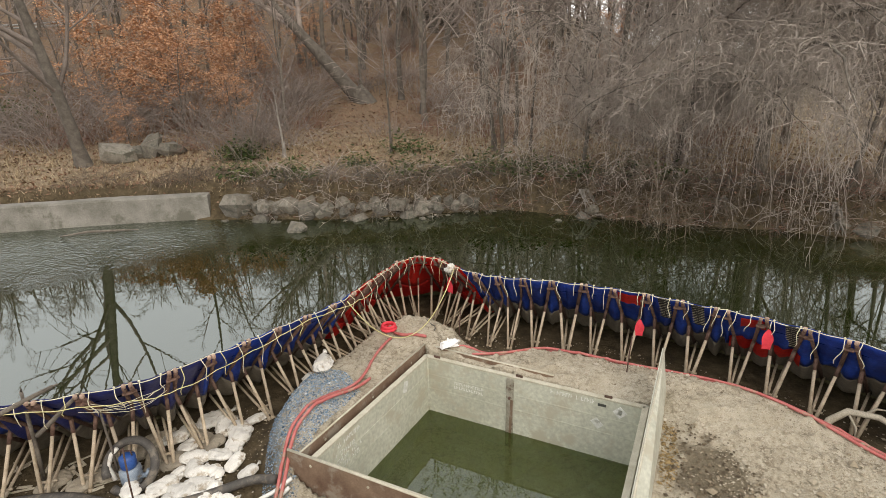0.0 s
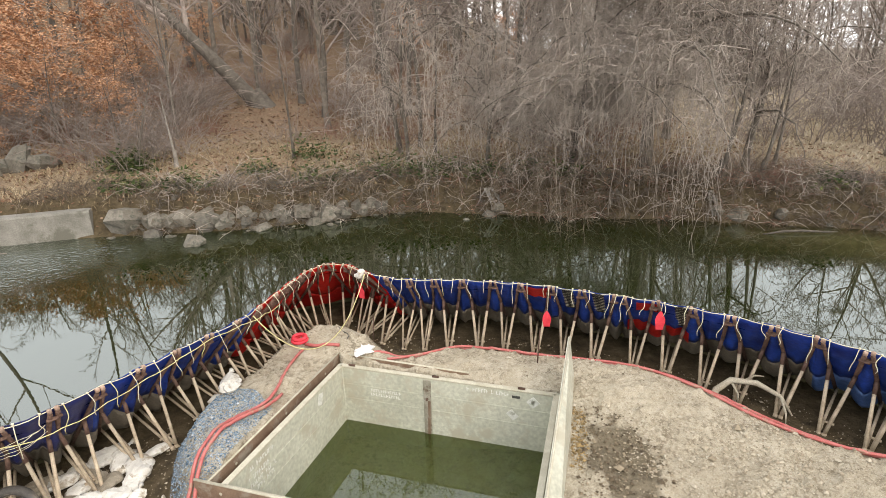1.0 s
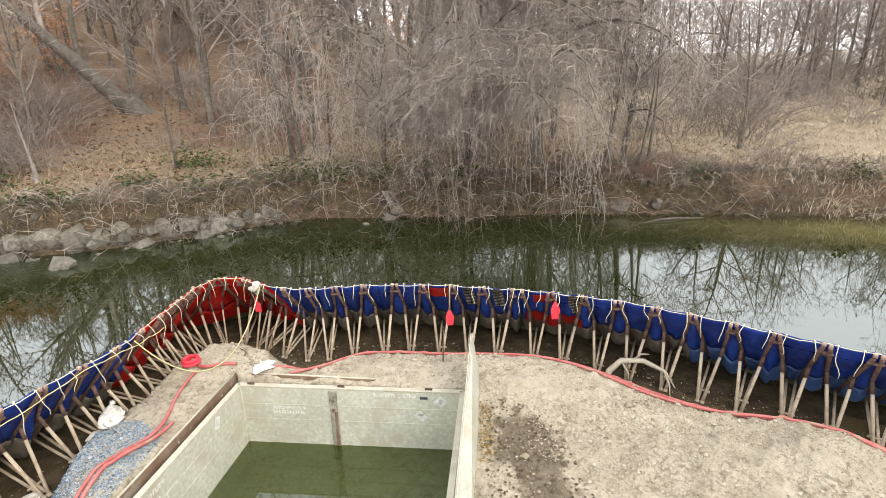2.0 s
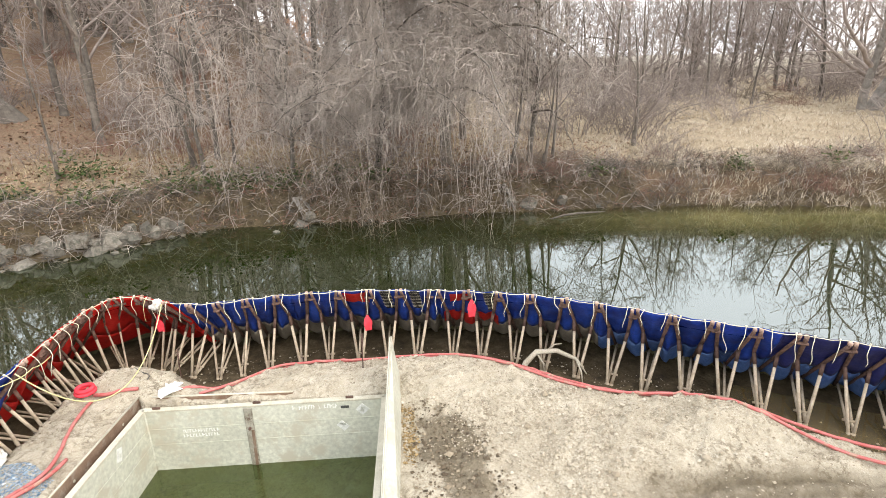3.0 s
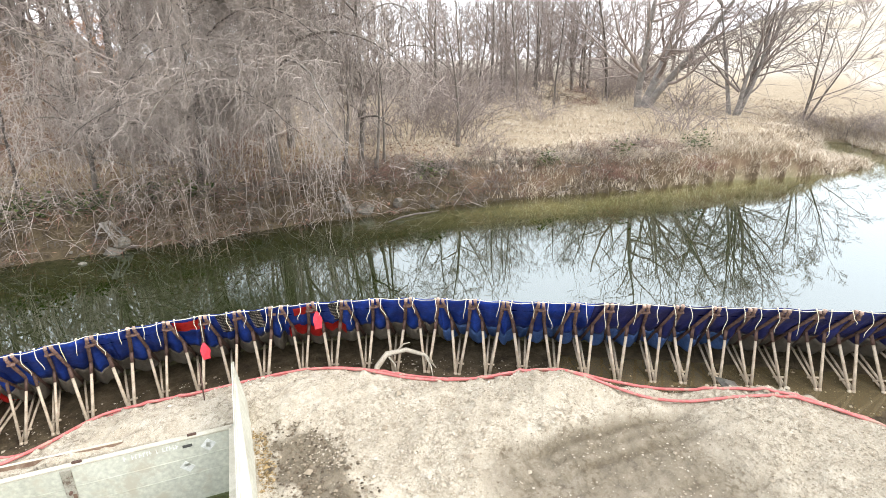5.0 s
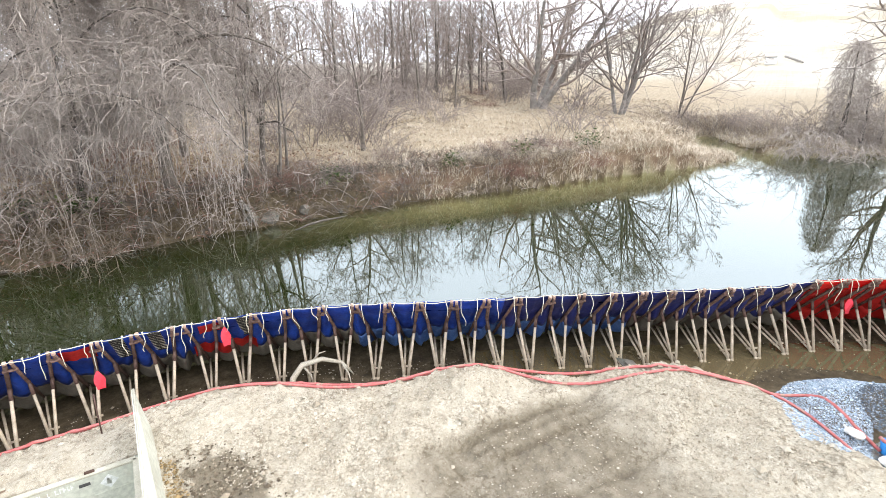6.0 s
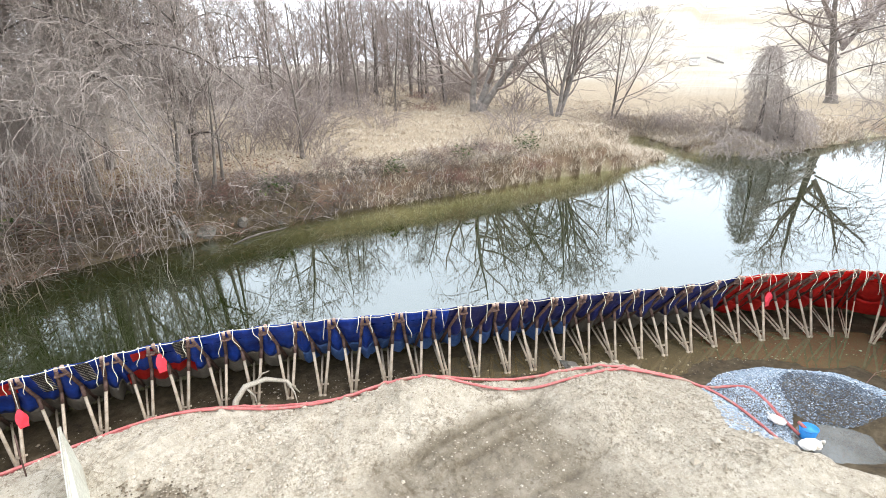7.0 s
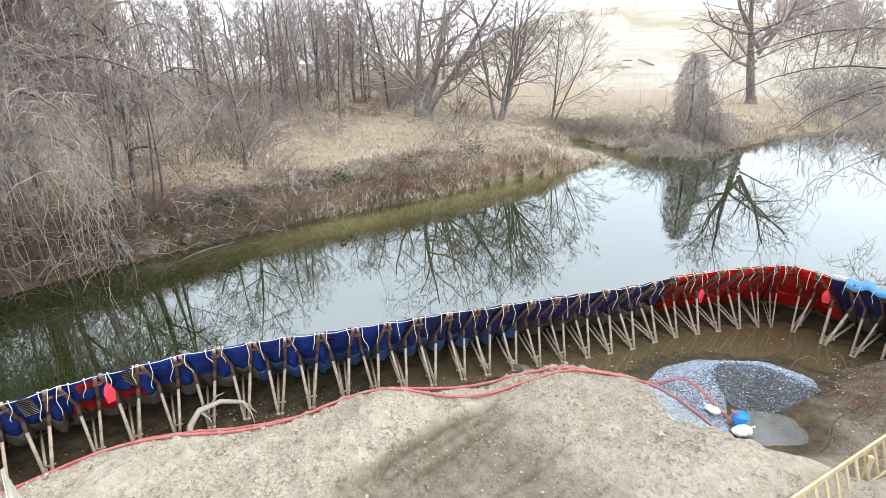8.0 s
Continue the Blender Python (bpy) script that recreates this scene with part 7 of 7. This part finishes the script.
# old timber stakes and cords at the dam's far end
for x0, y0, z0, x1, y1, z1, r in ((-7.3, 7.75, -1.5, -7.0, 7.55, 0.5, 0.035), (-7.35, 7.0, 0.25, -6.5, 7.6, 0.55, 0.045), (-6.75, 7.3, -0.2, -6.1, 7.55, 0.4, 0.04), (-6.05, 7.9, -1.5, -5.95, 7.75, -0.1, 0.025)):
    stake = thing("timber_stake", "weathered dark timber stake propped at the dam crest", "stake", group="timber stakes")
    a, b = Vector((x0, y0, z0)), Vector((x1, y1, z1))
    part("shaft", Shape().tube([a, a.lerp(b, 0.35) + Vector((0.012, 0, 0.01)), a.lerp(b, 0.7) + Vector((-0.01, 0.01, 0)), b], [r, r * 0.95, r * 0.9, r * 0.75], 7), M["bark"], stake)
    part("split_end", Shape().tube([b, b + (b - a).normalized() * 0.08 + Vector((0.015, 0, 0))], [r * 0.6, r * 0.15], 5), M["bark"], stake)
rng = random.Random(37)
cords = thing("cord_tangle", "tangled pale cords slung below the dam crest", "rope")
for k in range(5):
    s0 = arc_near(-6.0, 7.6) + rng.uniform(-0.2, 0.2)
    line = [dam_point(s0 + 1.1 * t, 0.08 + 0.03 * math.sin(t * 7 + k), TOP - 0.14 - 0.04 * k - 0.12 * math.sin(math.pi * t) + rng.gauss(0, 0.012)) for t in np.linspace(0, 1, 14)]
    part("cord", Shape().tube(line, 0.004, 5), M["rope"], cords)
for k in range(22):
    x, y = rng.uniform(-8.2, -6.2), rng.uniform(7.5, 8.5)
    d = Vector((rng.uniform(-1, 1), rng.uniform(-1, 1), 0)).normalized() * rng.uniform(0.08, 0.28)
    c = Vector((x, y, ground_z(x, y) + 0.03))
    tagged(part("timber_scrap", Shape().box(Matrix.Translation(c) @ d.to_track_quat("X", "Z").to_matrix().to_4x4(), d.length * 2, rng.uniform(0.03, 0.07), 0.025, 0.004), M["drift"], smooth=False), "broken timber scrap lying on the mud", "timber", "timber scraps")

# driftwood, stakes, boards
drift = thing("driftwood_branch", "bleached driftwood branch leaning against the frames", "branch")
z0 = ground_z(7.45, 8.6)
part("limb", Shape().tube([(7.28, 8.55, z0 + 0.05), (7.55, 8.75, z0 + 0.25), (7.85, 8.72, z0 + 0.48), (8.2, 8.4, z0 + 0.56), (8.5, 8.05, z0 + 0.42), (8.62, 7.8, z0 + 0.1)], [0.065, 0.075, 0.07, 0.06, 0.045, 0.015], 9), M["drift"], drift)
part("twig", Shape().tube([(8.05, 8.55, z0 + 0.54), (8.2, 8.5, z0 + 0.68), (8.3, 8.35, z0 + 0.74)], [0.03, 0.024, 0.008], 6), M["drift"], drift)
part("twig", Shape().tube([(8.5, 8.05, z0 + 0.42), (8.45, 7.8, z0 + 0.2), (8.35, 7.65, z0 + 0.02)], [0.03, 0.02, 0.008], 6), M["drift"], drift)
part("twig", Shape().tube([(7.85, 8.72, z0 + 0.46), (7.95, 8.55, z0 + 0.2), (7.92, 8.5, z0)], [0.03, 0.022, 0.012], 6), M["drift"], drift)
for x, y, L in ((3.92, 10.0, 0.85), (0.35, 12.0, 0.7), (-5.25, 7.0, 1.4)):
    z = ground_z(x, y)
    st = thing("steel_stake", "thin rusty steel stake driven into the soil", "stake", group="steel stakes")
    part("rod", Shape().tube([(x, y, z - 0.2), (x + 0.02, y, z + L * 0.5), (x + 0.05, y + 0.02, z + L)], 0.014, 6), M["rust"], st)
tagged(part("loose_cable", Shape().tube(draped([(-0.5, 13.0), (-0.55, 12.5), (-0.35, 12.1), (-0.2, 11.9), (-0.3, 11.7)], 0.015), 0.013, 5), M["black_hose"]), "thin dark cable trailing over the heap", "cable")
tagged(part("loose_cable", Shape().tube(draped([(12.5, -5.0), (12.1, -4.6), (11.3, -4.4), (10.9, -4.1)], 0.015), 0.012, 5), M["black_hose"]), "thin black cable lying on the near bank", "cable")
for k, (x, y, t) in enumerate(((9.35, 5.25, -50), (9.55, 5.05, -42))):
    tagged(part("flat_stone", Shape().box(pose(x, y, ground_z(x, y) + 0.05, 4, 5, t), 0.34, 0.2, 0.1, 0.025), M["boulder"], smooth=False), "flat pale stone slab on the spoil crest", "stone", "flat stones")
boulder(11.85, 1.95, 0.42, 0.24, 0.14, 480, 0.02, "smooth pale stone by the hoses")

ladder = thing("timber_rail", "new pine rail frame with slats at the near bank", "timber frame")
la, lb = Vector((8.29, -2.93, -0.55)), Vector((11.81, -5.99, -0.55))
across = Vector((-0.12, -0.16, -0.60))
for off in (Vector((0, 0, 0)), across):
    d = lb - la
    part("rail", Shape().box(Matrix.Translation(la + d * 0.5 + off) @ d.to_track_quat("X", "Z").to_matrix().to_4x4(), d.length, 0.045, 0.11, 0.006), M["timber"], ladder, smooth=False)
for k in range(15):
    q = la.lerp(lb, 0.02 + 0.068 * k)
    part("slat", Shape().box(Matrix.Translation(q + across * 0.5 + Vector((0, 0, 0.0))) @ across.to_track_quat("X", "Z").to_matrix().to_4x4(), across.length, 0.09, 0.03, 0.005), M["timber"], ladder, smooth=False)
for q in (la, la.lerp(lb, 0.5), lb):
    part("post", Shape().box(Matrix.Translation(q + across * 0.5 + Vector((0, 0, -0.35))), 0.09, 0.09, 1.2, 0.008), M["timber"], ladder, smooth=False)


# ---- loose stuff on the site ----
def stones(name, label, seed, count, place, size, mat, category):
    rng = random.Random(seed)
    v, f = [], []
    base = [(0, 0, 1), (1, 0, 0), (0, 1, 0), (-1, 0, 0), (0, -1, 0), (0, 0, -0.6)]
    faces = [(0, 1, 2), (0, 2, 3), (0, 3, 4), (0, 4, 1), (5, 2, 1), (5, 3, 2), (5, 4, 3), (5, 1, 4)]
    while len(f) < count * 8:
        q = place(rng)
        if q is None:
            continue
        x, y = q
        s = size * rng.uniform(0.35, 1.0) ** 2 * (2.2 if rng.random() < 0.03 else 1.0)
        z, a = ground_z(x, y) + s * 0.35, rng.uniform(0, 6.283)
        o = len(v)
        for bx, by, bz in base:
            w = s * rng.uniform(0.6, 1.2)
            v.append((x + (bx * math.cos(a) - by * math.sin(a)) * w, y + (bx * math.sin(a) + by * math.cos(a)) * w, z + bz * w * 0.7))
        f.extend(tuple(o + i for i in face) for face in faces)
    sh = Shape()
    sh.v, sh.f = v, f
    tagged(part(name, sh, M[mat], smooth=False), label, category, kind="stuff")


def in_shape(poly):
    xs, ys = [p[0] for p in poly], [p[1] for p in poly]

    def pick(rng):
        x, y = rng.uniform(min(xs), max(xs)), rng.uniform(min(ys), max(ys))
        hit, n = False, len(poly)
        for i in range(n):
            (x0, y0), (x1, y1) = poly[i], poly[(i + 1) % n]
            if (y0 > y) != (y1 > y) and x < (x1 - x0) * (y - y0) / (y1 - y0) + x0:
                hit = not hit
        return (x, y) if hit else None
    return pick


stones("gravel", "blue-grey crushed gravel heaped beside the trench box", 1, 20000, in_shape([(-3.6, 9.2), (-3.3, 10.1), (-2.9, 10.5), (-2.2, 10.2), (-1.8, 9.5), (-2.4, 8.2), (-2.8, 7.2), (-3.3, 6.9), (-3.4, 8.0)]), 0.017, "blue_gravel", "gravel")
stones("gravel", "pale blue-grey gravel banked round the pump sump", 2, 42000, in_shape([(12.4, -0.7), (13.5, -1.2), (14.4, -2.2), (14.6, -3.7), (13.9, -4.7), (13.3, -4.7), (13.9, -3.6), (13.6, -2.6), (13.0, -2.3), (12.3, -2.6), (11.7, -2.6), (11.1, -2.55), (10.3, -2.0), (10.5, -1.3), (11.6, -0.95)]), 0.018, "gravel", "gravel")
stones("wet_gravel", "dark wet gravel on the inner slope of the sump", 7, 17000, in_shape([(13.0, -2.2), (13.65, -2.5), (14.0, -3.6), (13.4, -4.75), (12.9, -4.4), (12.4, -3.8), (12.2, -2.9), (12.3, -2.5)]), 0.019, "wet_gravel", "gravel")
stones("soil_clods", "pale stones and clods strewn over the spoil", 3, 19000, in_shape([tuple(p) for p in CREST[::3]] + [(6, 3), (3.6, 7.5), (4.2, 9.3), (0.5, 11.0), (-2.0, 10.5), (-3.2, 8.0)]), 0.026, "clod", "soil")
stones("damp_clods", "dark damp soil clods tumbled beside the tall plate", 6, 800, in_shape([(4.3, 8.6), (5.0, 7.9), (5.2, 7.0), (4.9, 5.6), (3.9, 5.6), (3.3, 6.3)]), 0.045, "dark_clod", "soil")
stones("mud_stones", "small stones and debris on the drained muddy bed", 4, 4500, lambda r: tuple(dam_point(r.uniform(2, DAM_LENGTH - 1), r.uniform(-0.9, 0.9), 0)[:2]), 0.028, "clod", "debris")
stones("clay_clods", "ochre clay clods tumbled at the tall plate's foot", 9, 420, in_shape([(4.15, 8.5), (4.3, 8.3), (3.95, 7.3), (3.7, 7.0), (3.5, 7.1)]), 0.035, "ochre", "soil")
stones("bank_rubble", "pale rubble and crusts of soil on the muddy flat", 10, 420, in_shape([(12.9, -4.9), (14.2, -4.9), (15.3, -5.6), (14.8, -6.6), (13.0, -7.0), (10.2, -4.9), (10.3, -4.2)]), 0.045, "clod", "soil")
stones("track_stones", "pale stones pressed into the driven soil", 11, 380, in_shape([(6.2, 3.8), (7.6, 4.4), (9.6, 2.9), (11.0, 0.5), (10.6, -1.6), (8.6, -1.2)]), 0.035, "clod", "soil")


def in_patches(poly, seed, level, count):
    """Random places in an outline that fall into patches of their own, off the driven ground."""
    g = np.random.RandomState(seed)
    xs, ys = [p[0] for p in poly], [p[1] for p in poly]
    x, y = g.uniform(min(xs), max(xs), count), g.uniform(min(ys), max(ys), count)
    ok = inside(x, y, poly) & (fbm(x, y, 1.3, seed, 3) > level) & (tracks(x, y)[3] < 0.3)
    return itertools.cycle(list(zip(x[ok].tolist(), y[ok].tolist())))


SPOIL = [tuple(p) for p in CREST[56:120:3]] + [(9.8, -2.0), (7.0, 2.2), (5.4, 5.0), (4.3, 7.5), (4.4, 9.2), (1.5, 10.6)]
for name, label, seed, count, level, size in (("spoil_lumps", "dry crumbling lumps of soil on the spoil heap", 12, 900, 0.05, 0.055), ("spoil_crumbs", "fine dry soil crumbs on the spoil heap", 13, 16000, -0.06, 0.026)):
    spots = in_patches(SPOIL, 80 + seed, level, 60000)
    stones(name, label, seed, count, lambda r: next(spots), size, "lump", "soil")
